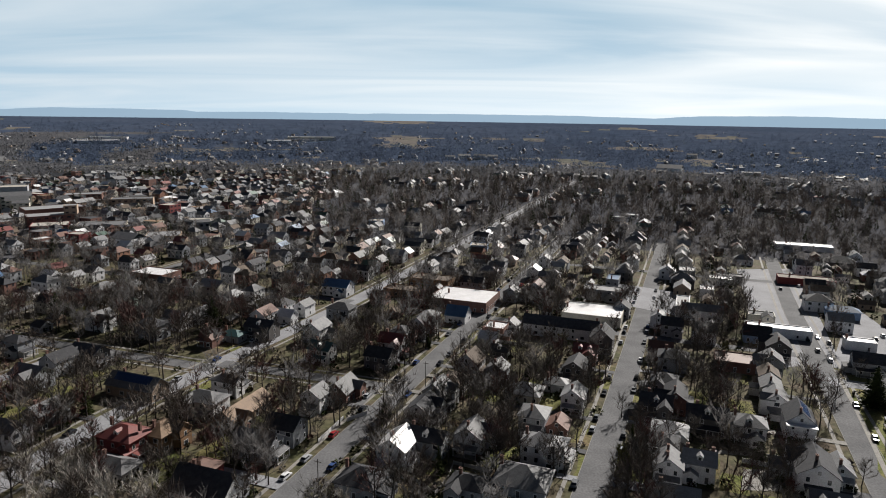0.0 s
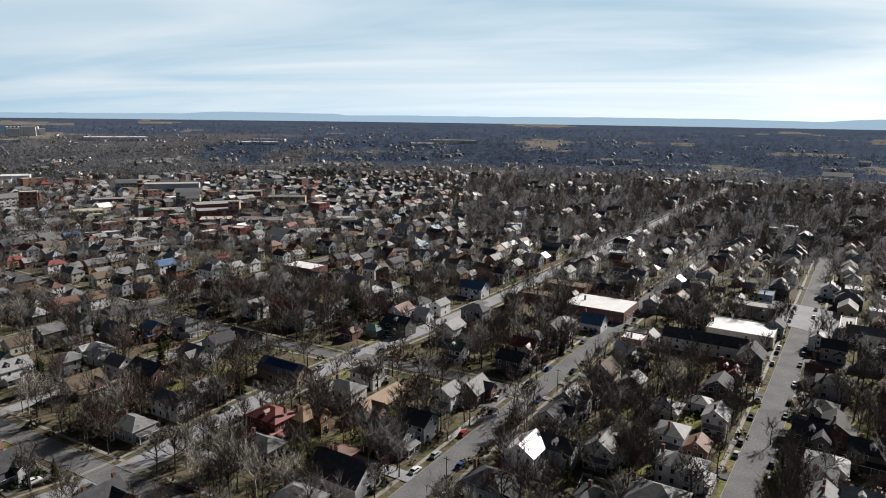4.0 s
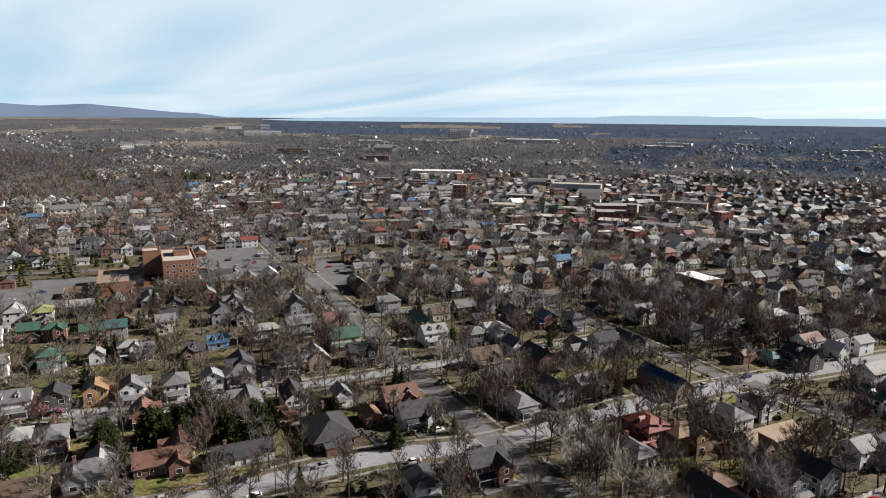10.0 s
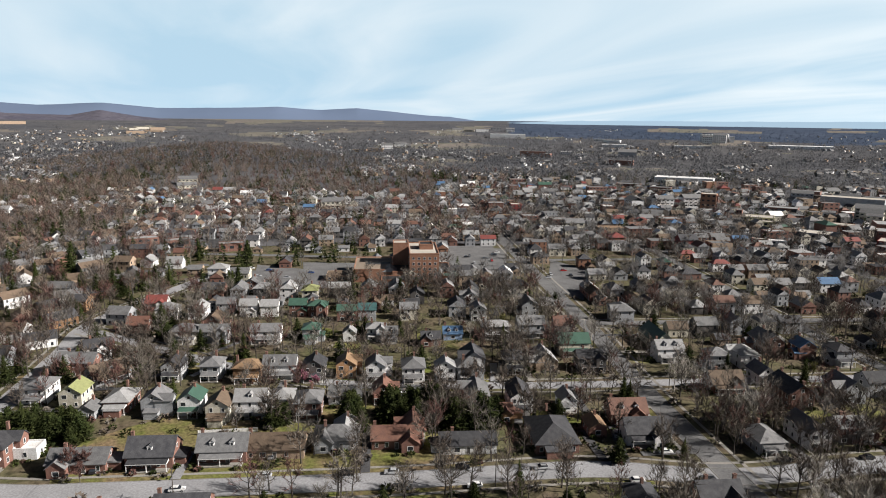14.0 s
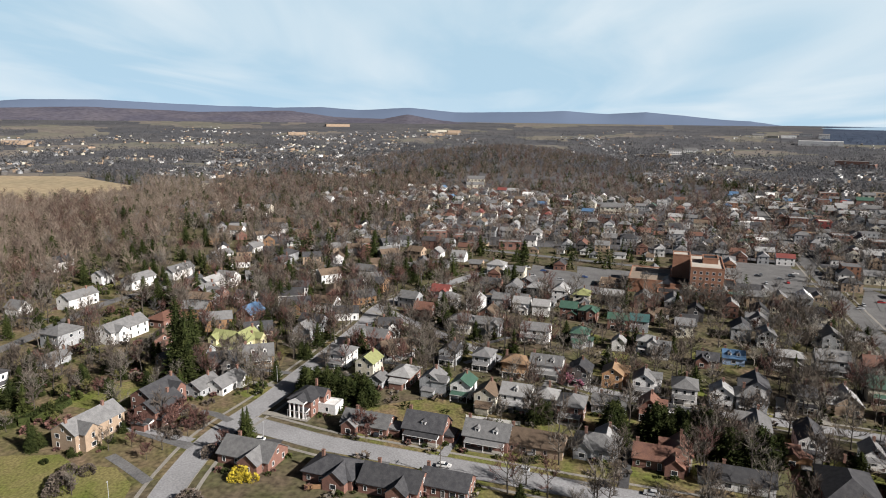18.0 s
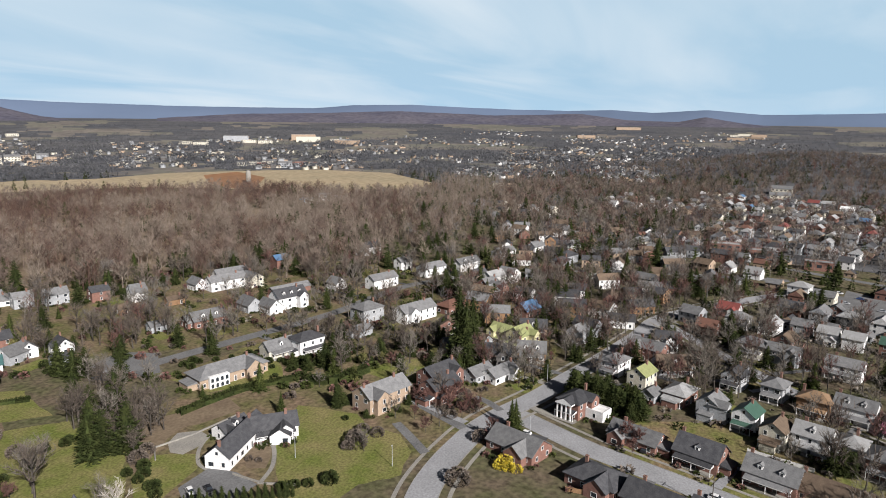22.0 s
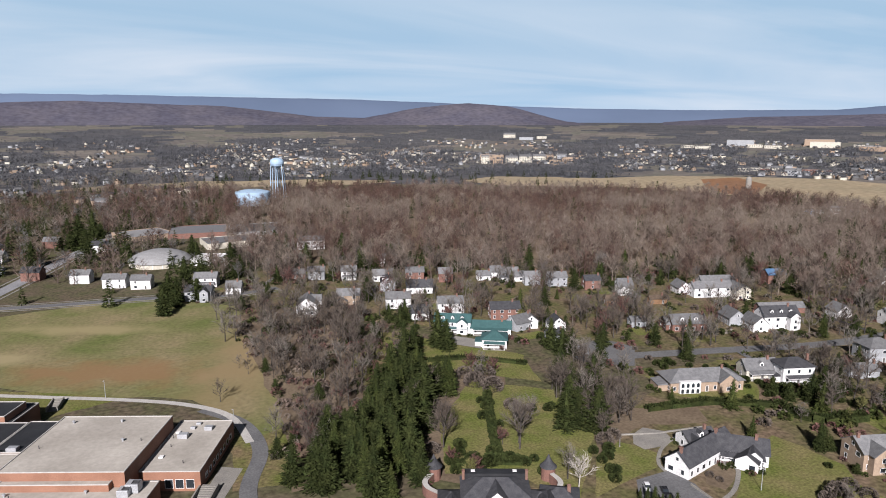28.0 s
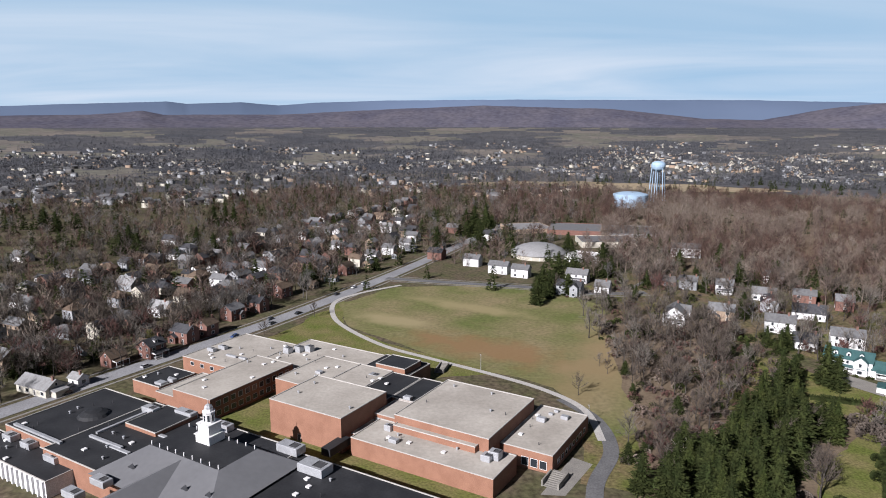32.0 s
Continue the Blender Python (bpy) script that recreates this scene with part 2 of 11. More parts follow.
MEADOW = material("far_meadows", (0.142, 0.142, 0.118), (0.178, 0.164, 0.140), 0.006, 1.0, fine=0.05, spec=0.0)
ASPHALT = material("worn_asphalt", (0.165, 0.164, 0.164), (0.125, 0.125, 0.126), 0.11, 0.95, fine=1.5, bump=0.1, spec=0.10)
# pale asphalt; on the western roads front light is put into its colour
PALE_ASPHALT = material("paler_asphalt", (0.290, 0.292, 0.300), (0.235, 0.236, 0.242), 0.08, 0.92, fine=1.5, bump=0.1, spec=0.15)
FRESH = material("dark_asphalt", (0.07, 0.07, 0.0735), (0.056, 0.056, 0.0595), 0.1, 0.9, fine=1.5, bump=0.1)
CONCRETE = material("concrete", (0.272, 0.256, 0.224), (0.216, 0.204, 0.184), 0.2, 0.9, fine=2.5)
GRAVEL_ROOF = material("gravel_roof", (0.47, 0.435, 0.38), (0.36, 0.33, 0.285), 0.07, 0.95, fine=0.9, bump=0.1, grain=0.10)
BROWN_GRAVEL = material("brown_gravel_roof", (0.27, 0.215, 0.165), (0.20, 0.16, 0.125), 0.09, 0.95, fine=0.9, bump=0.1, grain=0.15)
SLATE = material("smooth_grey_slate", (0.17, 0.172, 0.178), (0.155, 0.157, 0.163), 0.1, 0.7, fine=0.6, grain=0.05)
BLACK_ROOF = material("black_roof_membrane", (0.020, 0.021, 0.024), (0.032, 0.033, 0.036), 0.15, 0.7, fine=1.5)
TRIM = material("white_trim", (0.80, 0.79, 0.77), (0.74, 0.73, 0.71), 0.5, 0.5)
COPING = material("stone_coping", (0.50, 0.48, 0.44), (0.42, 0.40, 0.37), 0.5, 0.8)
STONE = material("chimney_brick", (0.22, 0.12, 0.09), (0.17, 0.10, 0.08), 1.0, 0.9, fine=8)
METAL = material("galvanised_metal", (0.55, 0.56, 0.57), (0.45, 0.46, 0.47), 0.5, 0.45, metal=0.4)
BARK = material("bark", (0.084, 0.073, 0.063), (0.056, 0.049, 0.043), 1.5, 0.95, fine=8, vary=0.25)
TWIG = material("bare_twigs", (0.130, 0.107, 0.088), (0.086, 0.070, 0.059), 0.25, 0.95, fine=1.5, vary=0.3)
TWIG_PALE = material("pale_twigs", (0.190, 0.169, 0.144), (0.136, 0.121, 0.104), 0.25, 0.95, fine=1.5, vary=0.3)
TWIG_RED = material("reddish_twigs", (0.143, 0.075, 0.0638), (0.0975, 0.0562, 0.0488), 0.25, 0.95, fine=1.5, vary=0.3)
TWIG_BUD = material("budding_twigs", (0.16, 0.152, 0.056), (0.12, 0.116, 0.048), 0.3, 0.95, fine=1.5, vary=0.3)
TWIG_PINK = material("pink_blossom", (0.42, 0.17, 0.24), (0.30, 0.12, 0.17), 0.3, 0.95, fine=1.5, vary=0.2)
PALE_BARK = material("pale_bark", (0.50, 0.46, 0.40), (0.36, 0.33, 0.28), 0.8, 0.9, fine=4)
NEEDLES = material("dark_needles", (0.023, 0.032, 0.010), (0.040, 0.048, 0.015), 0.3, 0.9, fine=2, vary=0.35)
SPRUCE = material("green_needles", (0.034, 0.047, 0.013), (0.056, 0.065, 0.019), 0.3, 0.9, fine=2, vary=0.3)
FORSYTHIA = material("yellow_blossom", (0.55, 0.42, 0.03), (0.40, 0.32, 0.04), 0.6, 0.9, fine=3, vary=0.3)
WOOD_FLOOR = material("woodland_twigs", (0.185, 0.140, 0.115), (0.105, 0.080, 0.068), 0.09, 0.95, fine=0.6, vary=0.25, spec=0.08)
WOOD_PALE = material("pale_woodland_twigs", (0.225, 0.185, 0.150), (0.150, 0.118, 0.094), 0.09, 0.95, fine=0.6, vary=0.25, spec=0.08)
WOOD_RED = material("reddish_woodland_twigs", (0.128, 0.080, 0.062), (0.066, 0.044, 0.037), 0.09, 0.95, fine=0.6, vary=0.3, spec=0.08)
# greyer than the near twigs: a little haze is mixed into the colour
TOWN_TWIG = material("town_tree_twigs", (0.232, 0.220, 0.208), (0.136, 0.129, 0.124), 0.1, 0.95, fine=0.8, vary=0.25, spec=0.08)
# brown woods turned bluish grey, the haze before them painted in
HAZE_TWIG = material("haze_grey_woods", (0.168, 0.168, 0.174), (0.116, 0.118, 0.126), 0.006, 0.95, fine=0.05, vary=0.2)
# twigs of the farthest woods, with blue haze painted into their colour
HAZE_WOODS = material("haze_blue_woods", (0.074, 0.096, 0.138), (0.052, 0.068, 0.102), 0.006, 0.95, fine=0.05, vary=0.12)
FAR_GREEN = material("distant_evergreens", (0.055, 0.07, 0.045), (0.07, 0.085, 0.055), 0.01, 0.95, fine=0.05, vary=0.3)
TANK_BLUE = material("pale_blue_paint", (0.36, 0.49, 0.62), (0.33, 0.45, 0.57), 0.3, 0.5)

for soil in (GRASS, LAWN, GROUND, FIELD_GREEN, STRAW, DIRT, LITTER, BARK, TWIG, TWIG_PALE, TWIG_RED, TWIG_BUD, NEEDLES, SPRUCE, HAZE_TWIG, HAZE_WOODS, FAR_GREEN):
    soil.node_tree.nodes["Principled BSDF"].inputs["Specular IOR Level"].default_value = 0.08


def see_through(mat):
    """Thin crowns: half of the light goes through to the other side."""
    t = mat.node_tree
    b = t.nodes["Principled BSDF"]
    tl = t.nodes.new("ShaderNodeBsdfTranslucent")
    mx = t.nodes.new("ShaderNodeMixShader")
    mx.inputs[0].default_value = 0.45
    t.links.new(b.inputs["Base Color"].links[0].from_socket, tl.inputs["Color"])
    t.links.new(b.outputs[0], mx.inputs[1])
    t.links.new(tl.outputs[0], mx.inputs[2])
    t.links.new(mx.outputs[0], t.nodes["Material Output"].inputs["Surface"])


for crown_mat in (HAZE_TWIG, HAZE_WOODS, FAR_GREEN, TOWN_TWIG):
    see_through(crown_mat)


def worn(mat, place, size, color):
    """Bare turf of another colour round a place, with a ragged edge."""
    t = mat.node_tree
    b = t.nodes["Principled BSDF"]
    old = b.inputs["Base Color"].links[0].from_socket
    geo = t.nodes.new("ShaderNodeNewGeometry")
    mp = t.nodes.new("ShaderNodeMapping")
    mp.vector_type = 'TEXTURE'
    mp.inputs["Location"].default_value = (*place, 0)
    mp.inputs["Scale"].default_value = (*size, 1000)
    mp.inputs["Rotation"].default_value = (0, 0, radians(-25))
    t.links.new(geo.outputs["Position"], mp.inputs[0])
    ln = t.nodes.new("ShaderNodeVectorMath")
    ln.operation = 'LENGTH'
    t.links.new(mp.outputs[0], ln.inputs[0])
    nz = t.nodes.new("ShaderNodeTexNoise")
    nz.inputs["Scale"].default_value = 0.07
    nz.inputs["Detail"].default_value = 7
    t.links.new(geo.outputs["Position"], nz.inputs["Vector"])
    ad = t.nodes.new("ShaderNodeMath")
    ad.operation = 'MULTIPLY_ADD'
    ad.inputs[1].default_value = 2.2
    t.links.new(nz.outputs["Fac"], ad.inputs[0])
    t.links.new(ln.outputs["Value"], ad.inputs[2])
    mr = t.nodes.new("ShaderNodeMapRange")
    mr.inputs[1].default_value, mr.inputs[2].default_value = 1.5, 2.3
    mr.inputs[3].default_value, mr.inputs[4].default_value = 0.85, 0.0
    t.links.new(ad.outputs[0], mr.inputs[0])
    mx = t.nodes.new("ShaderNodeMixRGB")
    mx.inputs[2].default_value = (*color, 1)
    t.links.new(mr.outputs[0], mx.inputs[0])
    t.links.new(old, mx.inputs[1])
    t.links.new(mx.outputs[0], b.inputs["Base Color"])


worn(FIELD_GREEN, (8, -302), (46, 17), (0.185, 0.115, 0.062))
worn(FIELD_GREEN, (60, -343), (26, 10), (0.245, 0.205, 0.120))
worn(FIELD_GREEN, (20, -372), (44, 9), (0.225, 0.190, 0.105))
worn(FIELD_GREEN, (-50, -300), (20, 75), (0.20, 0.15, 0.085))


def glass_material():
    m = bpy.data.materials.new("window_glass")
    m.use_nodes = True
    b = m.node_tree.nodes["Principled BSDF"]
    b.inputs["Base Color"].default_value = (0.02, 0.024, 0.03, 1)
    b.inputs["Roughness"].default_value = 0.08
    return m


GLASS = glass_material()
SOLAR = material("solar_panels", (0.03, 0.06, 0.14), (0.04, 0.075, 0.17), 1.0, 0.2, spec=0.6)


# ---- helpers ----
def ridge(x, y):
    """Share of the full height of the wooded rise behind the old town, 0 to 1."""
    r = math.hypot(x, y)
    if not 800 < r < 2400:
        return 0.0
    az = math.degrees(math.atan2(-x, y))
    u = (az - 83.5) / (10.5 if az > 83.5 else 8.0)
    v = (r - 1480) / (330 if r < 1480 else 260)
    return math.exp(-u * u - v * v)


def ground_z(x, y):
    """The plain is level round the town, with one wooded rise; past 1500 m it is bent up to the far hills to fit the
    camera's view.
    """
    r = math.hypot(x, y)
    z = 40 * ridge(x, y)
    if r <= 1500:
        return z
    return z + HEIGHT * (1 - r / (r + 0.00198 * (r - 1500) ** 2))


def polar(az, r):
    """A place by its bearing (degrees to the left of +y) and distance."""
    a = radians(az)
    return -math.sin(a) * r, math.cos(a) * r


GRID = radians(20)


def street(s, q):
    """A place in the town's street grid: s metres along, q metres across."""
    return s * math.sin(GRID) + q * math.cos(GRID), s * math.cos(GRID) - q * math.sin(GRID)


def to_grid(x, y):
    return x * math.sin(GRID) + y * math.cos(GRID), x * math.cos(GRID) - y * math.sin(GRID)


def mesh_of(name, verts, faces, mats, slots=None):
    me = bpy.data.meshes.new(name)
    me.from_pydata([tuple(v) for v in verts], [], faces)
    for m in (mats if isinstance(mats, (list, tuple)) else [mats]):
        me.materials.append(m)
    if slots is not None:
        me.polygons.foreach_set("material_index", slots)
    me.update()
    return me


def part(name, me, parent, label="", at=None):
    ob = new(name, me)
    ob.parent = parent
    if at is not None:
        ob.matrix_basis = at
    if label:
        ob["label"] = label
    return ob


def solid(*boxes):
    """Vertices and faces of boxes (x0, y0, z0, x1, y1, z1)."""
    vs, fs = [], []
    for x0, y0, z0, x1, y1, z1 in boxes:
        n = len(vs)
        vs += [(x0, y0, z0), (x1, y0, z0), (x1, y1, z0), (x0, y1, z0), (x0, y0, z1), (x1, y0, z1), (x1, y1, z1), (x0, y1, z1)]
        fs += [tuple(n + i for i in f) for f in ((3, 2, 1, 0), (4, 5, 6, 7), (0, 1, 5, 4), (1, 2, 6, 5), (2, 3, 7, 6), (3, 0, 4, 7))]
    return vs, fs


def box_mesh(name, mat, *boxes):
    return mesh_of(name, *solid(*boxes), mat)


def thing(name, me, x, y, deg=0.0, z=None, label="", category="", group="", kind=""):
    ob = new(name, me)
    ob.matrix_basis = pose(x, y, ground_z(x, y) if z is None else z, 0, 0, deg)
    return tagged(ob, label, category, group, kind)


# ---- ground ----
def field_kind(az, r):
    """Farm fields between the far woods: 0 for woods, 2 for fallow, 3 for meadow."""
    if r < 1300:
        return 0
    e = math.degrees(math.atan2(HEIGHT, r if r <= 1500 else r + 0.00198 * (r - 1500) ** 2))
    az = (az + 90) % 360 - 90
    v = noise.noise(Vector((az * 0.13, e * 1.9, 4.0))) + 0.35 * noise.noise(Vector((az * 0.6, e * 6, 8.0)))
    if v < (0.40 if az < 60 else 0.24 if az < 100 else 0.12):
        return 0
    return 3 if noise.noise(Vector((az * 0.3, e * 3.0, 9.0))) > -0.05 else 2


def in_haze_sector(x, y):
    """Far land, by bearing and distance, that gets the colours with blue haze painted in."""
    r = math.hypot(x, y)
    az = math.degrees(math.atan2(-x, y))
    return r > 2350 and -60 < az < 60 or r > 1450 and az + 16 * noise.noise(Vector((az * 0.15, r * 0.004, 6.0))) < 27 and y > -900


def ground():
    rings = [60, 120, 200, 300, 420, 560, 720, 900, 1100]
    for i in range(64):
        e = radians(5.0 - 4.3 * i / 50 if i <= 50 else 0.7 * 0.9 ** (i - 50))
        d = HEIGHT / math.tan(e)
        rings.append(d if d <= 1500 else 1500 + (-1 + math.sqrt(1 + 4 * 0.00198 * (d - 1500))) / (2 * 0.00198))
    rings = [r for r in rings if r < 4900] + [4960]
    n = 480
    vs, fs, far = [(0, 0, 0)], [], []
    for r in rings:
        for k in range(n):
            a = 2 * math.pi * (k + (0.6 * noise.noise(Vector((k * 1.7, r * 0.01, 3))) if r > 1200 else 0)) / n
            vs.append((r * math.cos(a), r * math.sin(a), ground_z(r * math.cos(a), r * math.sin(a))))
    for k in range(n):
        fs.append((0, 1 + k, 1 + (k + 1) % n))
        far.append(0)
    for i in range(len(rings) - 1):
        mid = (rings[i] + rings[i + 1]) / 2
        for k in range(n):
            a, b = 1 + i * n + k, 1 + i * n + (k + 1) % n
            fs.append((a, a + n, b + n, b))
            far.append(0 if mid < 640 else (1 if ((k + 0.5) * 360 / n - 90 + 60) % 360 < 165 else 0) if mid < 1150 else field_kind((k + 0.5) * 360 / n - 90, mid) or (4 if in_haze_sector(mid * math.cos(2 * math.pi * (k + 0.5) / n), mid * math.sin(2 * math.pi * (k + 0.5) / n)) else 1))
    tagged(new("ground", mesh_of("ground", vs, fs, [GROUND, PLAIN, FALLOW, MEADOW, PLAIN_HAZE], far)), "brownish winter grass, woods and farm fields to the horizon", "ground", kind="structure")


ground()


def patch(name, pts, mat, z=0.02, label="", category="ground"):
    """A flat patch of ground with an uneven edge where it is turf."""
    dense = []
    for (ax, ay), (bx, by) in zip(pts, pts[1:] + pts[:1]):
        rough = mat in (GRASS, LAWN, LITTER, FIELD_GREEN, YARD)
        k = max(1, int(math.hypot(bx - ax, by - ay) / (4 if rough else 150)))
        for i in range(k):
            x, y = ax + (bx - ax) * i / k, ay + (by - ay) * i / k
            if rough:
                dx = 2.5 * noise.noise(Vector((x * 0.06, y * 0.06, 1))) + 1.0 * noise.noise(Vector((x * 0.3, y * 0.3, 2)))
                dy = 2.5 * noise.noise(Vector((x * 0.06, y * 0.06, 5))) + 1.0 * noise.noise(Vector((x * 0.3, y * 0.3, 7)))
                x, y = x + dx, y + dy
            dense.append((x, y, z))
    fs = geometry.tessellate_polygon([[Vector(p) for p in dense]])
    flip = []
    for a, c, d in fs:
        (x0, y0, _), (x1, y1, _), (x2, y2, _) = dense[a], dense[c], dense[d]
        flip.append((a, c, d) if (x1 - x0) * (y2 - y0) - (y1 - y0) * (x2 - x0) > 0 else (a, d, c))
    tagged(new(name, mesh_of(name, dense, flip, mat)), label or "patch of winter ground", category, kind="structure")


def sector(name, az0, az1, r0, r1, mat, z=0.3, label="", wob=0.04):
    """A field between two bearings and two distances, with an uneven edge."""
    n = 24
    vs, fs = [], []
    for i in range(n + 1):
        az = az0 + (az1 - az0) * i / n
        a = r0 * (1 + wob * noise.noise(Vector((az * 0.25, r0, 1))) + wob * 0.3 * noise.noise(Vector((az * 1.1, r0, 2))))
        b = r1 * (1 + wob * noise.noise(Vector((az * 0.25, r1, 3))) + wob * 0.3 * noise.noise(Vector((az * 1.1, r1, 4))))
        u = min(1.0, 6 * min(i, n - i) / n + 0.15)
        a, b = (a + b) / 2 - (b - a) / 2 * u, (a + b) / 2 + (b - a) / 2 * u
        for k in range(5):
            r = a + (b - a) * k / 4
            vs.append((*polar(az, r), ground_z(*polar(az, r)) + z))
    for i in range(n):
        for k in range(4):
            c = 5 * i + k
            fs.append((c, c + 1, c + 6, c + 5))
    me = mesh_of(name, vs, fs, mat)
    me.flip_normals()
    tagged(new(name, me), label or "field", "field", kind="structure")


def strip(pts, width, z, off=0.0):
    """Vertices and faces of a ribbon along a line of points."""
    vs, fs = [], []
    for i, (x, y) in enumerate(pts):
        ax, ay = pts[max(i - 1, 0)]
        bx, by = pts[min(i + 1, len(pts) - 1)]
        d = math.hypot(bx - ax, by - ay) or 1
        nx, ny = (by - ay) / d, -(bx - ax) / d
        for o in (off - width / 2, off + width / 2):
            vs.append((x + nx * o, y + ny * o, ground_z(x, y) + z))
        if i:
            k = 2 * i
            fs.append((k - 2, k - 1, k + 1, k))
    return vs, fs


def smooth_line(pts, steps=6):
    out = []
    for i in range(len(pts) - 1):
        p0, p1, p2, p3 = (Vector(pts[max(0, min(len(pts) - 1, i + k))]) for k in (-1, 0, 1, 2))
        for j in range(steps):
            u = j / steps
            out.append(tuple(0.5 * ((2 * p1) + (p2 - p0) * u + (2 * p0 - 5 * p1 + 4 * p2 - p3) * u * u + (3 * p1 - p0 - 3 * p2 + p3) * u ** 3)))
    return out + [tuple(pts[-1])]


LEVEL = [0.0]


def road(pts, width=8.5, walks=True, mat=None, curved=True, label="worn grey asphalt street between kerbs"):
    line = smooth_line(pts) if curved else pts
    LEVEL[0] += 0.004
    tagged(new("road", mesh_of("road", *strip(line, width, 0.05 + LEVEL[0]), mat or ASPHALT)), label, "road", kind="structure")
    if walks:
        for side in (-1, 1):
            vs, fs = strip(line, 0.18, 0.16, side * (width / 2 + 0.09))
            n = len(vs)
            vs += [(x, y, z - 0.2) for x, y, z in vs]
            fs += [(a + n, a, a + 2, a + 2 + n) for a in range(0, n - 2, 2)] + [(a + 1, a + 1 + n, a + 3 + n, a + 3) for a in range(0, n - 2, 2)]
            tagged(new("kerb", mesh_of("kerb", vs, fs, CONCRETE)), "pale concrete kerb along the street", "kerb", kind="structure")
            tagged(new("pavement", mesh_of("pavement", *strip(line, 1.3, 0.10, side * (width / 2 + 3.2)), CONCRETE)), "pale concrete pavement beside the street", "pavement", kind="structure")


ROADS = []      # lines kept free of trees and houses


def lay(pts, width=8.5, **kw):
    ROADS.append((pts, width))
    road(pts, width, **kw)


def near_road(x, y, gap):
    for pts, width in ROADS:
        for (ax, ay), (bx, by) in zip(pts, pts[1:]):
            dx, dy = bx - ax, by - ay
            u = max(0, min(1, ((x - ax) * dx + (y - ay) * dy) / (dx * dx + dy * dy)))
            if math.hypot(ax + u * dx - x, ay + u * dy - y) < gap + width / 2:
                return True
    return False


# ---- streets ----
def grid_line(*pts):
    return [street(s, q) for s, q in pts]


lay(grid_line((-136, -184), (-105, -180), (-90, -180), (0, -181), (60, -184), (104, -177), (160, -182), (230, -181), (330, -175), (480, -175), (700, -175), (900, -175), (1150, -178)), 9.5, mat=PALE_ASPHALT)
lay(grid_line((120, -98), (300, -99), (450, -99), (600, -100)), 8.6)
lay(grid_line((130, -20), (250, -18), (420, -17), (600, -16)), 9.6)
lay(grid_line((120, 61), (300, 61), (420, 61), (570, 65)), 9.0)
lay(grid_line((104, -140), (102, -177), (100, -250), (102, -330), (100, -430), (98, -560), (96, -800), (98, -1150)), 8.6)
lay(grid_line((-150, -330), (-40, -262), (45, -250), (140, -250), (220, -250)), 6.5, mat=PALE_ASPHALT)
lay(grid_line((-104, -98), (-119, -118), (-127, -132), (-134, -151), (-139, -173), (-139, -203), (-141, -229), (-143, -259), (-147, -300), (-152, -340), (-135, -400), (-110, -470)), 9.2, mat=PALE_ASPHALT)
lay(grid_line((222, -181), (226, -99)), 7.0)
lay(grid_line((330, -99), (330, -18)), 6.5, walks=False)
lay(grid_line((330, -18), (330, 61)), 6.5, walks=False)
lay(grid_line((216, -181), (214, -250), (212, -330), (214, -420), (214, -600)), 7.0)
lay(grid_line((330, -175), (330, -330), (330, -500)), 7.0, walks=False)
lay(grid_line((101, -330), (214, -330), (330, -330), (480, -332)), 7.0)
lay(grid_line((-276, -90), (-280, -150), (-284, -215), (-300, -290), (-280, -350), (-230, -420), (-130, -480)), 7.5, walks=False)
lay(grid_line((-90, 250), (-190, 239), (-260, 231), (-330, 228), (-420, 228), (-520, 232), (-650, 238)), 9.5, mat=PALE_ASPHALT)
lay(grid_line((-384, 226), (-392, 180), (-402, 130), (-404, 90), (-420, 60)), 7.0)
lay(grid_line((-90, 310), (-200, 312), (-320, 310), (-450, 312)), 7.0, walks=False)
lay(grid_line((480, -175), (480, -99), (480, -18), (482, 66)), 7.0, walks=False)
lay(grid_line((300, 61), (296, 150), (290, 260)), 9.0, walks=False, mat=PALE_ASPHALT)
lay(grid_line((-150, -520), (0, -500), (100, -490), (214, -490)), 7.0, walks=False)
# school driveway and the field path
lay([(-24, -150), (-27, -182), (-35, -205), (-33, -228), (-22, -246)], 5.0, walks=False, mat=ASPHALT, label="grey asphalt driveway round the school")
road([(-33, -212), (-30, -236), (-17, -253), (4, -268), (33, -285), (58, -301), (83, -328), (95, -350), (100, -376), (90, -397), (68, -420)], 2.8, walks=False, mat=COPING, label="pale concrete path round the school field")

# asphalt car parks round the hospital and behind the shops
LOTS = []


def car_park(pts, label):
    LOTS.append(pts)
    LEVEL[0] += 0.004
    patch("car_park", pts, PALE_ASPHALT if label.startswith("pale") else ASPHALT, 0.05 + LEVEL[0], label, "car park")


def lot(*corners):
    return [polar(az, r) for az, r in corners]


car_park(lot((59.8, 462), (64.8, 470), (65.2, 548), (61.2, 556)), "grey asphalt car park behind the hospital")
car_park(lot((71.5, 448), (77.5, 455), (77.5, 490), (71.8, 482)), "grey asphalt car park beside the hospital")
car_park(lot((76.0, 402), (82.5, 412), (82.0, 470), (77.5, 462)), "worn grey car park among the houses")
car_park(lot((52.2, 442), (55.0, 446), (55.6, 486), (53.0, 482)), "grey car park beside the street")
car_park(lot((-20.5, 372), (-13.8, 392), (-14.2, 440), (-21.0, 425)), "pale asphalt yard behind the shops")

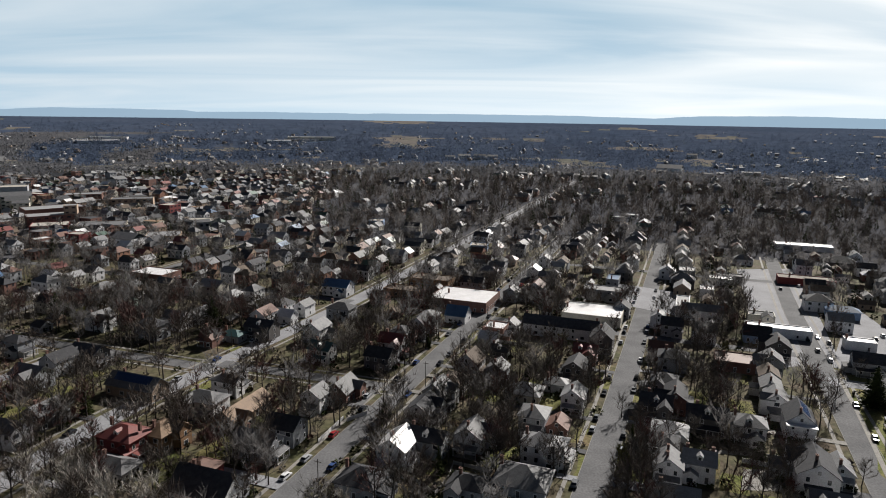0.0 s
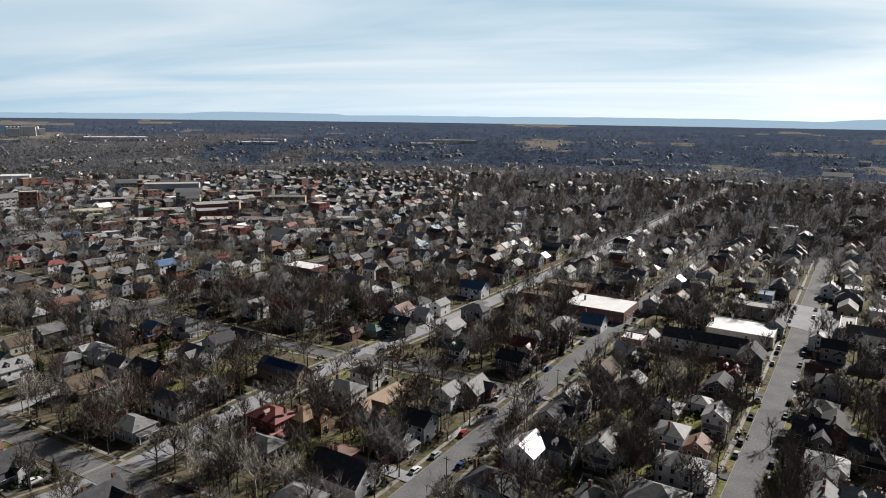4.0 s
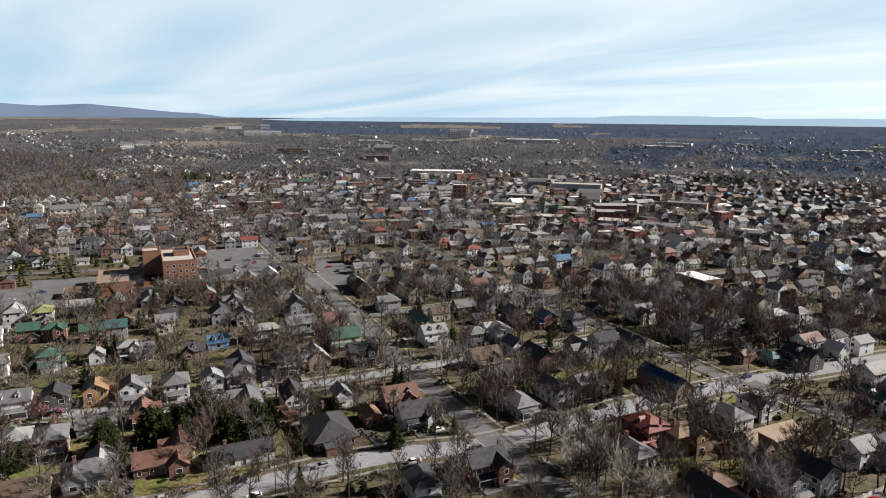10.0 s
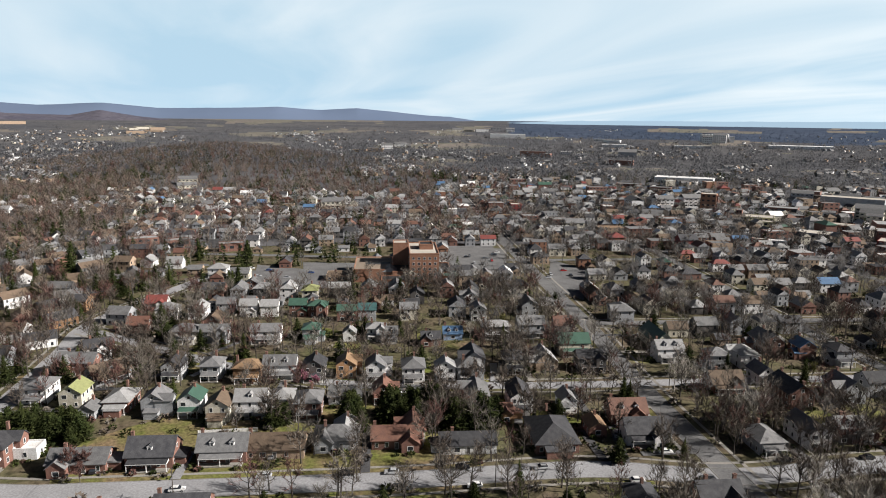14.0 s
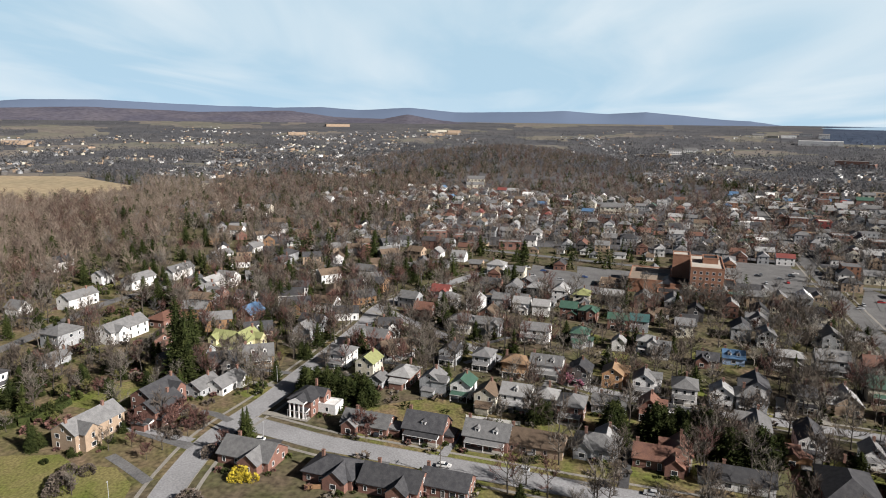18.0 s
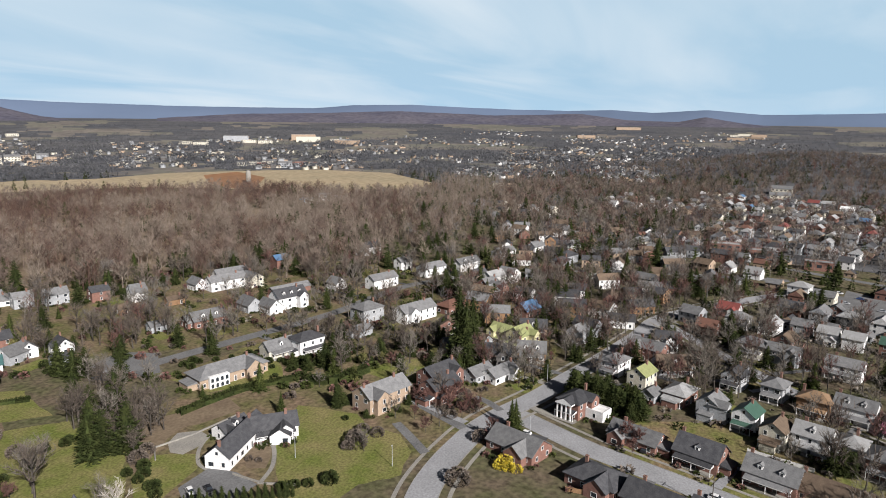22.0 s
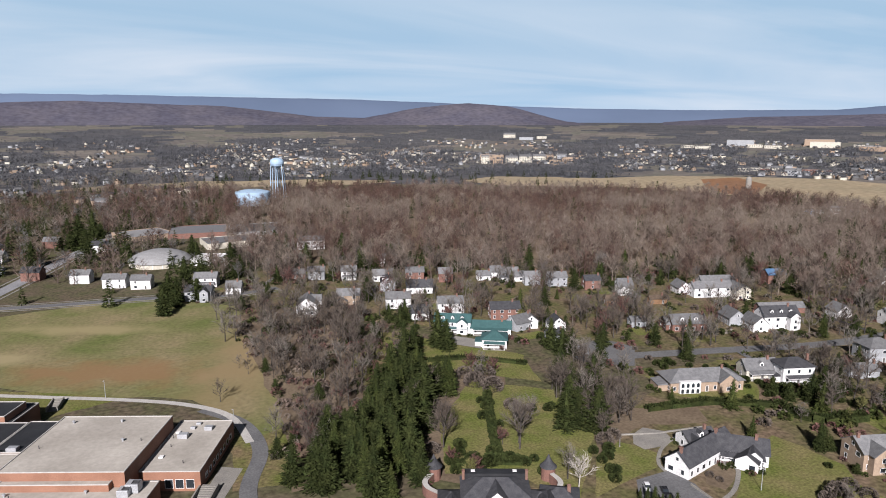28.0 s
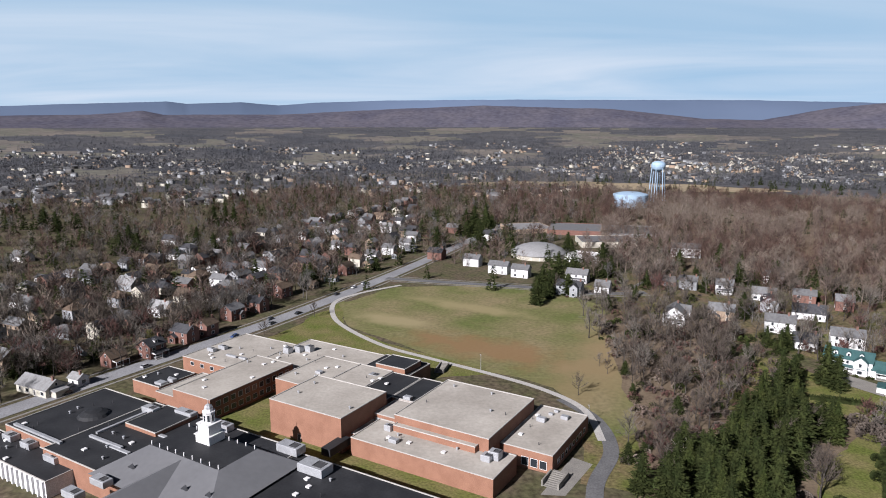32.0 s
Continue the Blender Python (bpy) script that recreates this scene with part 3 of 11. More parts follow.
# lawns and open ground
patch("lawn", [(-36, -214), (-20, -256), (30, -288), (82, -330), (97, -372), (70, -415), (20, -424), (-25, -415), (-60, -380), (-78, -330), (-72, -270), (-55, -225)], FIELD_GREEN, 0.03, "green and brown winter grass of the school field", "field")
patch("lawn", [(130, -268), (108, -330), (96, -380), (84, -330), (55, -303), (0, -272), (60, -250)], LAWN, 0.025, "green lawn between the school and the street", "lawn")
patch("lawn", [(-95, -150), (-100, -195), (-140, -205), (-172, -170), (-178, -120), (-165, -92), (-130, -95), (-110, -110)], LAWN, 0.03, "green lawn round the white house", "lawn")
patch("lawn", [(-25, -185), (-30, -300), (-75, -310), (-110, -260), (-95, -205), (-60, -175)], GRASS, 0.022, "winter grass and hedged garden", "lawn")
patch("lawn", [(-185, -30), (-230, -30), (-250, 30), (-200, 110), (-165, 90), (-150, 60)], GRASS, 0.02, "winter lawns along the street", "lawn")

# fields and clearings in the distance
STRAW_FIELD = [(-663, -1010), (-774, -968), (-941, -954), (-1057, -867), (-1150, -773), (-1152, -606), (-1006, -448), (-872, -409), (-800, -465), (-797, -575), (-780, -652), (-747, -759), (-700, -876), (-613, -935)]
patch("field", STRAW_FIELD, STRAW, 0.6, "wide dry straw-coloured field beyond the woods", "field")
patch("field", [(-935, -868), (-1025, -868), (-953, -746), (-794, -643), (-787, -689), (-828, -758)], DIRT, 0.9, "bare orange soil at the edge of the field", "field")
sector("field", 131, 152, 1080, 1250, STRAW, 0.5, "pale grass strip beyond the woods")
sector("field", 158, 184, 1085, 1200, STRAW, 0.3, "dry straw field behind the water tower")
sector("woodland_floor", 118, 172, 480, 1010, LITTER, 0.15, "brown leaf litter under the woods")


def inside(x, y, poly):
    hit = False
    for (ax, ay), (bx, by) in zip(poly, poly[1:] + poly[:1]):
        if (ay > y) != (by > y) and x < (bx - ax) * (y - ay) / (by - ay) + ax:
            hit = not hit
    return hit


# ---- plants ----
def prism(vs, fs, p, q, r0, r1, n):
    ax = (q - p).normalized()
    a = ax.orthogonal().normalized()
    b = ax.cross(a)
    k = len(vs)
    for c, r in ((p, r0), (q, r1)):
        for i in range(n):
            t = 2 * math.pi * i / n
            vs.append(tuple(c + (a * math.cos(t) + b * math.sin(t)) * r))
    for i in range(n):
        j = (i + 1) % n
        fs.append((k + i, k + j, k + n + j))
        fs.append((k + i, k + n + j, k + n + i))


def sliver(vs, fs, p, d, length, width, rng):
    side = d.cross(Vector((rng.uniform(-1, 1), rng.uniform(-1, 1), rng.uniform(-1, 1))))
    if side.length < 1e-3:
        side = d.orthogonal()
    side = side.normalized() * width
    k = len(vs)
    vs.extend([tuple(p + side), tuple(p - side), tuple(p + d * length)])
    fs.append((k, k + 1, k + 2))


def bare_tree(seed, h=14.0, spread=0.42, limbs=10, subs=5, twigs=10, width=0.042, sticks=True, long=1.3):
    """Trunk with limbs, and a crown of branches and twigs, as two vertex and face lists."""
    rng = random.Random(seed)
    tv, tf, cv, cf = [], [], [], []
    top = Vector((rng.uniform(-.4, .4), rng.uniform(-.4, .4), h * 0.26))
    prism(tv, tf, Vector((0, 0, -0.3)), top, h * 0.021, h * 0.016, 6)
    lead = top + Vector((rng.uniform(-.8, .8), rng.uniform(-.8, .8), h * 0.46))
    prism(tv, tf, top, lead, h * 0.015, h * 0.005, 5)
    for i in range(limbs):
        u0 = (i + rng.random()) / limbs
        a = 2.4 * i + rng.uniform(-.4, .4)
        up = 0.45 + 1.3 * u0 + rng.uniform(-.2, .2)
        d = Vector((math.cos(a), math.sin(a), up)).normalized()
        base = top.lerp(lead, u0 * 0.95)
        reach = h * spread * (1.0 - 0.35 * u0)
        mid = base + d * reach * rng.uniform(0.42, 0.58)
        tip = mid + (d + Vector((rng.uniform(-.3, .3), rng.uniform(-.3, .3), 0.45))).normalized() * reach * rng.uniform(0.4, 0.6)
        prism(tv, tf, base, mid, h * 0.0085, h * 0.005, 4 if sticks else 3)
        prism(tv, tf, mid, tip, h * 0.005, h * 0.0015, 3)
        for j in range(subs):
            u = (j + rng.random()) / subs
            b = base.lerp(mid, 0.35 + 1.3 * u) if u < 0.5 else mid.lerp(tip, 2 * u - 1)
            e = Vector((rng.uniform(-1, 1), rng.uniform(-1, 1), rng.uniform(-0.1, 1.1))) + d * 0.8
            e.normalize()
            ln = h * rng.uniform(0.10, 0.2)
            end = b + e * ln
            if sticks:
                prism(cv, cf, b, end, h * 0.003, h * 0.0008, 3)
            else:
                sliver(cv, cf, b, e, ln, h * 0.004, rng)
            for k in range(twigs):
                p = b.lerp(end, rng.uniform(0.1, 1))
                t = (e * 0.9 + Vector((rng.uniform(-1, 1), rng.uniform(-1, 1), rng.uniform(-0.2, 1.1)))).normalized()
                sliver(cv, cf, p, t, h * rng.uniform(0.07, 0.16) * long, width * rng.uniform(0.7, 1.3), rng)
    return (tv, tf), (cv, cf)


def conifer(seed, h=15.0, r=0.2, whorls=18, width=0.45, taper=1.0):
    """A straight trunk and whorls of drooping boughs of needle sprays."""
    rng = random.Random(seed)
    tv, tf, cv, cf = [], [], [], []
    prism(tv, tf, Vector((0, 0, -0.3)), Vector((0, 0, h * 0.97)), h * 0.016, h * 0.002, 5)
    k = len(cv)
    levels = 7
    for i in range(levels):
        u = i / (levels - 1)
        for j in range(8):
            a = math.pi / 4 * (j + 0.5 * (i % 2))
            rad = h * r * 0.46 * max(0.03, (1 - u) ** taper) * rng.uniform(0.65, 1.2)
            cv.append((math.cos(a) * rad, math.sin(a) * rad, h * (0.07 + 0.88 * u) + rng.uniform(-.3, .3)))
    for i in range(levels - 1):
        for j in range(8):
            p, q = k + 8 * i + j, k + 8 * i + (j + 1) % 8
            cf.append((p, q, q + 8))
            cf.append((p, q + 8, p + 8))
    for i in range(whorls):
        u = (i + rng.uniform(-.3, .3)) / whorls
        z = h * (0.05 + 0.93 * u)
        rad = h * r * max(0.06, (1 - u) ** taper) * rng.uniform(0.75, 1.2)
        n = max(5, int(15 * (1 - 0.5 * u)))
        for k in range(n):
            a = 2 * math.pi * k / n + rng.uniform(-.3, .3) + i
            d = Vector((math.cos(a), math.sin(a), rng.uniform(-0.35, 0.12))).normalized()
            side = Vector((-math.sin(a), math.cos(a), 0))
            root = Vector((0, 0, z + rng.uniform(-.3, .3)))
            ln = rad * rng.uniform(0.7, 1.15)
            for m in range(6):
                p = root + d * ln * (0.22 + 0.14 * m) + Vector((0, 0, rng.uniform(-.25, .25) - 0.02 * m * ln))
                t = (d + side * (0.9 if m % 2 else -0.9) * rng.uniform(0.3, 1.2) + Vector((0, 0, rng.uniform(-.1, .45)))).normalized()
                sliver(cv, cf, p, t, ln * rng.uniform(0.28, 0.46), 0.62 * width * rng.uniform(0.5, 1.2) * (0.5 + 0.5 * (1 - u)), rng)
    return (tv, tf), (cv, cf)


def bush(seed, r=1.0, h=1.0, n=320, size=0.2):
    """A rounded shrub of many small leaf clumps."""
    rng = random.Random(seed)
    cv, cf = [], []
    for _ in range(n):
        a, z = rng.uniform(0, 2 * math.pi), rng.uniform(0.02, 1)
        rad = r * math.sqrt(max(0, 1 - (z * 1.5 - 0.55) ** 2 * 0.9)) * rng.uniform(0.7, 1.08)
        p = Vector((math.cos(a) * rad, math.sin(a) * rad, z * h))
        d = Vector((math.cos(a), math.sin(a), rng.uniform(-.2, 1))).normalized()
        sliver(cv, cf, p - d * size * 0.6, d, size * 1.6, size * rng.uniform(0.5, 1), rng)
    return cv, cf


TRUNK_MESH, CROWN_MESH = {}, {}
for key, mats, kw in (
    ("oak", (BARK, TWIG), dict(h=16, spread=0.46, twigs=13)),
    ("maple", (BARK, TWIG), dict(h=15, spread=0.36, twigs=13)),
    ("elm", (BARK, TWIG_PALE), dict(h=15, spread=0.42, twigs=13)),
    ("red", (BARK, TWIG_RED), dict(h=9, spread=0.44, width=0.07, twigs=16)),
    ("bud", (BARK, TWIG_BUD), dict(h=11, spread=0.36, width=0.10, twigs=16)),
    ("pink", (BARK, TWIG_PINK), dict(h=6, spread=0.45, width=0.12, twigs=16)),
    ("sycamore", (PALE_BARK, PALE_BARK), dict(h=18, spread=0.46, limbs=12, twigs=10, width=0.08)),
    ("dead", (PALE_BARK, PALE_BARK), dict(h=13, spread=0.33, limbs=9, subs=4, twigs=3, width=0.05)),
):
    for v in range(3):
        trunk_data, crown_data = bare_tree(len(TRUNK_MESH) * 7 + 3, **kw)
        TRUNK_MESH[key, v] = mesh_of("trunk_" + key, *trunk_data, mats[0])
        CROWN_MESH[key, v] = mesh_of("crown_" + key, *crown_data, mats[1])
for key, mat, kw in (
    ("spruce", SPRUCE, dict(h=15, r=0.21, whorls=28, width=0.5)),
    ("pine", NEEDLES, dict(h=17, r=0.29, whorls=22, taper=0.6, width=0.75)),
    ("cypress", NEEDLES, dict(h=22, r=0.14, whorls=34, taper=0.45, width=0.7)),
    ("cedar", NEEDLES, dict(h=9, r=0.34, whorls=20, taper=0.36, width=0.5)),
    ("arborvitae", NEEDLES, dict(h=6, r=0.19, whorls=16, taper=0.4, width=0.3)),
):
    for v in range(2):
        trunk_data, crown_data = conifer(len(TRUNK_MESH) * 5 + 1, **kw)
        TRUNK_MESH[key, v] = mesh_of("trunk_" + key, *trunk_data, BARK)
        CROWN_MESH[key, v] = mesh_of("crown_" + key, *crown_data, mat)
for key, mat, kw in (("shrub", NEEDLES, dict(r=1.1, h=1.5, n=380, size=0.26)), ("forsythia", FORSYTHIA, dict(r=1.4, h=1.7, n=300)), ("brush", TWIG, dict(r=1.8, h=2.2, n=500, size=0.22))):
    CROWN_MESH[key, 0] = mesh_of(key, *bush(5, **kw), mat)

TREE_WORDS = {
    "oak": ("bare_tree", "bare winter shade tree with grey-brown twigs", "tree"),
    "maple": ("bare_tree", "bare winter street tree with upright brown limbs", "tree"),
    "elm": ("bare_tree", "bare tree with a pale tan haze of twigs", "tree"),
    "red": ("ornamental_tree", "small bare tree with reddish-purple twigs", "tree"),
    "bud": ("budding_tree", "tree with yellow-green buds on its twigs", "tree"),
    "pink": ("blossom_tree", "small tree covered in pink blossom", "tree"),
    "sycamore": ("sycamore", "large bare tree with white bark and limbs", "tree"),
    "dead": ("dead_tree", "pale leafless dead tree with stubby limbs", "tree"),
    "spruce": ("spruce", "tall green conical evergreen tree", "evergreen tree"),
    "pine": ("pine", "tall dark green pine with layered boughs", "evergreen tree"),
    "cypress": ("cypress", "very tall dark columnar evergreen tree", "evergreen tree"),
    "cedar": ("cedar", "dense dark evergreen tree beside a house", "evergreen tree"),
    "arborvitae": ("arborvitae", "dark clipped columnar evergreen in a row", "evergreen tree"),
}
trng = random.Random(11)
TREES = []


JOINED = {}
PLAIN_TREES = {}
for n, key in enumerate(("oak", "maple", "elm")):
    (tv0, tf0), (cv0, cf0) = bare_tree(300 + n, h=15.5, spread=(0.46, 0.36, 0.42)[n], limbs=9, subs=4, twigs=11, width=0.066, sticks=False, long=1.5)
    PLAIN_TREES[key] = ((tv0, tf0), (cv0, cf0))


def tree(key, x, y, size=1.0, group=""):
    if key in PLAIN_TREES and math.hypot(x, y) > 215:
        # too far off to tell limb from limb: joined later
        JOINED.setdefault(key, []).append((x, y, size * trng.uniform(0.9, 1.1), trng.uniform(0, 6.28)))
        TREES.append((x, y))
        return None
    v = trng.randrange(3 if (key, 2) in TRUNK_MESH else 2)
    name, label, cat = TREE_WORDS[key]
    ob = new(name, TRUNK_MESH[key, v])
    m = pose(x, y, ground_z(x, y), 0, 0, trng.uniform(0, 360))
    ob.matrix_basis = m @ Matrix.Diagonal((size, size, size * trng.uniform(0.9, 1.1), 1))
    tagged(ob, label, cat, group or "trees of the town")
    crown = new("crown", CROWN_MESH[key, v])
    crown.parent = ob
    TREES.append((x, y))
    return ob


def shrub(key, x, y, size=1.0, group="", label=""):
    ob = new({"shrub": "shrub", "forsythia": "forsythia", "brush": "thicket"}[key], CROWN_MESH[key, 0])
    ob.matrix_basis = pose(x, y, ground_z(x, y), 0, 0, trng.uniform(0, 360)) @ Matrix.Diagonal((size, size, size, 1))
    return tagged(ob, label or {"shrub": "dark green clipped evergreen shrub", "forsythia": "bright yellow flowering shrub", "brush": "tangled leafless brown thicket"}[key], "shrub", group or "shrubs")


def scattered(name, data, places, mats, label, category):
    """Many copies of one small shape, joined into one mesh: places are (x, y, size, turn)."""
    vs, fs = np.array(data[0], float), np.array(data[1], int)
    p = np.array(places, float)
    n, k = len(p), len(vs)
    c, s = np.cos(p[:, 3]), np.sin(p[:, 3])
    z0 = np.array([ground_z(x, y) for x, y in p[:, :2]])
    size = p[:, 2][:, None]
    X = (vs[:, 0] * c[:, None] - vs[:, 1] * s[:, None]) * size + p[:, 0][:, None]
    Y = (vs[:, 0] * s[:, None] + vs[:, 1] * c[:, None]) * size + p[:, 1][:, None]
    Z = vs[:, 2][None, :] * size + z0[:, None]
    allv = np.stack([X, Y, Z], -1).reshape(-1, 3)
    allf = (fs[None] + (np.arange(n) * k)[:, None, None]).reshape(-1, fs.shape[1])
    me = bpy.data.meshes.new(name)
    me.vertices.add(len(allv))
    me.vertices.foreach_set("co", allv.ravel())
    w = fs.shape[1]
    me.loops.add(allf.size)
    me.loops.foreach_set("vertex_index", allf.ravel().astype(np.int32))
    me.polygons.add(len(allf))
    me.polygons.foreach_set("loop_start", np.arange(0, allf.size, w, dtype=np.int32))
    me.polygons.foreach_set("loop_total", np.full(len(allf), w, dtype=np.int32))
    me.materials.append(mats)
    me.update()
    return tagged(new(name, me), label, category, kind="stuff")


patch("bare_ground", [(-51, -365), (-110, -370), (-85, -255), (-84, -225), (-60, -176), (-38, -176), (-47, -222), (-49, -290)], LITTER, 0.04, "brown leaf litter under the ravine trees", "ground")
patch("bare_ground", [(-60, -180), (-95, -148), (-122, -190), (-150, -250), (-143, -277), (-111, -277), (-84, -222)], LITTER, 0.05, "brown needles and leaves under the pines", "ground")

patch("lawn", [(-60, -362), (-121, -316), (-150, -290), (-190, -262), (-240, -202), (-311, -136), (-356, -70), (-480, -110), (-420, -260), (-300, -380), (-150, -470), (-80, -470)], YARD, 0.012, "bare brown gardens and lawns by the woods", "lawn")
patch("lawn", [(-196, -70), (-205, -135), (-190, -205), (-240, -198), (-310, -132), (-350, -68), (-260, -64)], YARD, 0.016, "brown winter gardens on the hillside", "lawn")


# ---- houses ----
hrng = random.Random(5)
WALL_WORDS = {"white": "white clapboard", "cream": "cream sided", "brick": "red brick", "orange_brick": "orange brick", "tan": "tan brick", "gray": "grey sided", "dark": "dark painted", "yellow": "pale yellow", "brown": "brown shingled", "red": "deep red painted", "blue": "pale blue sided", "orange": "orange stucco"}
ROOF_WORDS = {"charcoal": "charcoal shingle", "gray": "grey shingle", "light": "light grey shingle", "white": "bright white", "rust": "red-brown shingle", "tan": "tan shingle", "green": "green metal", "teal": "teal green metal", "lime": "yellow-green shingle", "blue": "blue metal", "red": "red metal", "brown": "brown shingle"}
PANES = {}


def framed(w, h, f, out, sunk):
    """A frame round a sunk pane, as one closed shape, standing on y = 0 and facing -y."""
    rings = [(w / 2 + f, -f, h + f, 0.0), (w / 2 + f, -f, h + f, -out), (w / 2, 0.0, h, -out), (w / 2, 0.0, h, -sunk)]
    vs = []
    for a, z0, z1, y in rings:
        vs += [(-a, y, z0), (a, y, z0), (a, y, z1), (-a, y, z1)]
    fs = [(4 * r + i, 4 * r + (i + 1) % 4, 4 * r + 4 + (i + 1) % 4, 4 * r + 4 + i) for r in range(3) for i in range(4)]
    return vs, fs + [(12, 13, 14, 15)]


def window_mesh(w, h):
    if (w, h) not in PANES:
        PANES[w, h] = mesh_of("window", *framed(w, h, 0.11, 0.07, 0.02), [TRIM, GLASS], [0] * 12 + [1])
    return PANES[w, h]


def stacked(rings):
    """A closed shape of square rings (half-width x, half-width y, z)."""
    vs = [v for a, b, z in rings for v in ((-a, -b, z), (a, -b, z), (a, b, z), (-a, b, z))]
    n = len(rings)
    fs = [(4 * r + i, 4 * r + (i + 1) % 4, 4 * r + 4 + (i + 1) % 4, 4 * r + 4 + i) for r in range(n - 1) for i in range(4)]
    return vs, fs + [(3, 2, 1, 0), (4 * n - 4, 4 * n - 3, 4 * n - 2, 4 * n - 1)]


DOOR = mesh_of("door", *framed(1.0, 2.1, 0.12, 0.08, 0.03), [TRIM, WALLS["dark"]], [0] * 12 + [1])
POST = mesh_of("post", *stacked([(0.14, 0.14, 0), (0.14, 0.14, 0.2), (0.09, 0.09, 0.25), (0.09, 0.09, 2.3), (0.14, 0.14, 2.36), (0.14, 0.14, 2.5)]), TRIM)
CHIMNEY = mesh_of("chimney", *stacked([(0.45, 0.35, 0), (0.45, 0.35, 2.4), (0.54, 0.44, 2.45), (0.54, 0.44, 2.62), (0.3, 0.22, 2.62), (0.3, 0.22, 2.4)]), STONE)
WINDOW_KINDS = [window_mesh(1.0, 1.5), window_mesh(1.0, 1.5), window_mesh(0.9, 1.35), window_mesh(1.7, 1.4)]
HOUSES = []


def gable_roof(L, W, h, rise, over, mat):
    """Two thick slopes with overhang; the ridge runs along x."""
    t = 0.22
    k = rise / (W / 2)
    x, y = L / 2 + over, W / 2 + over
    z0 = h - k * over
    vs = []
    for sx in (-x, x):
        vs += [(sx, -y, z0), (sx, 0, h + rise), (sx, y, z0), (sx, y, z0 + t), (sx, 0, h + rise + t), (sx, -y, z0 + t)]
    fs = [(0, 1, 4, 5), (1, 2, 3, 4), (11, 10, 7, 6), (10, 9, 8, 7), (5, 4, 10, 11), (4, 3, 9, 10), (1, 0, 6, 7), (2, 1, 7, 8), (0, 5, 11, 6), (3, 2, 8, 9)]
    return mesh_of("roof", vs, fs, mat)


def hip_roof(L, W, h, rise, over, mat):
    x, y, t = L / 2 + over, W / 2 + over, 0.2
    r = max(0.05, L / 2 - W / 2)
    vs = [(-x, -y, h), (x, -y, h), (x, y, h), (-x, y, h), (-x, -y, h + t), (x, -y, h + t), (x, y, h + t), (-x, y, h + t), (-r, 0, h + rise + t), (r, 0, h + rise + t)]
    fs = [(3, 2, 1, 0), (0, 1, 5, 4), (1, 2, 6, 5), (2, 3, 7, 6), (3, 0, 4, 7), (4, 5, 9, 8), (6, 7, 8, 9), (5, 6, 9), (7, 4, 8)]
    return mesh_of("roof", vs, fs, mat)


def flat_roof(L, W, h, mat):
    a, b, t, p = L / 2, W / 2, 0.3, 0.45
    vs, fs = solid((-a + t, -b + t, h - 0.05, a - t, b - t, h + 0.08))
    return mesh_of("roof", vs, fs, mat)


def walls_mesh(L, W, h, rise, style, mat):
    a, b = L / 2, W / 2
    vs, fs = solid((-a, -b, -0.5, a, b, h))
    if style == "gable":
        k = len(vs)
        vs += [(-a, -b, h), (-a, b, h), (-a, 0, h + rise), (a, -b, h), (a, b, h), (a, 0, h + rise)]
        fs += [(k + 1, k, k + 2), (k + 3, k + 4, k + 5), (k, k + 3, k + 5, k + 2), (k + 4, k + 1, k + 2, k + 5)]
    if style == "flat":
        for box in ((-a, -b, h, a, -b + 0.3, h + 0.5), (-a, b - 0.3, h, a, b, h + 0.5), (-a, -b + 0.3, h, -a + 0.3, b - 0.3, h + 0.5), (a - 0.3, -b + 0.3, h, a, b - 0.3, h + 0.5)):
            v2, f2 = solid(box)
            k = len(vs)
            vs += v2
            fs += [tuple(i + k for i in f) for f in f2]
    return mesh_of("house_walls", vs, fs, mat)


def facade(root, L, W, h, storeys, cx, cy, deg, step=3.0, gable=False, rise=0.0):
    """Windows only on the two sides that face the camera."""
    a = radians(-deg)
    lx, ly = (-cx * math.cos(a) + cy * math.sin(a)), (-cx * math.sin(a) - cy * math.cos(a))
    sides = [(L, W, 0 if ly < 0 else 180), (W, L, 90 if lx > 0 else 270)]
    zs = h / storeys
    far_off = math.hypot(cx, cy) > 215
    panes, panes_f, panes_s = [], [], []

    def window(me, at):
        if not far_off:
            part("window", me, root, at=at)
            return
        k = len(panes)
        panes.extend(tuple(at @ v.co) for v in me.vertices)
        for p in me.polygons:
            panes_f.append(tuple(k + i for i in p.vertices))
            panes_s.append(p.material_index)

    step = hrng.uniform(2.7, 3.9) * (1.0 if math.hypot(cx, cy) < 290 else 1.35)
    for n, (length, depth, turn) in enumerate(sides):
        k = max(1, int(length / step))
        for f in range(storeys):
            for i in range(k):
                x = (i + 0.5) / k * length - length / 2
                if n == 0 and f == 0 and i == k // 2 and k > 1:
                    part("door", DOOR, root, at=pose(0, 0, 0.25, 0, 0, turn) @ pose(x, -depth / 2 - 0.003, 0))
                    continue
                if hrng.random() < 0.12:
                    continue
                window(hrng.choice(WINDOW_KINDS), pose(0, 0, 0, 0, 0, turn) @ pose(x, -depth / 2 - 0.003, f * zs + 0.95))
        if gable and n == 1 and rise > 2.2:
            window(window_mesh(0.9, 1.1), pose(0, 0, 0, 0, 0, turn) @ pose(0, -depth / 2 - 0.003, h + 0.5))
    if panes:
        part("glazing", mesh_of("glazing", panes, panes_f, [TRIM, GLASS], panes_s), root)["kind"] = "stuff"




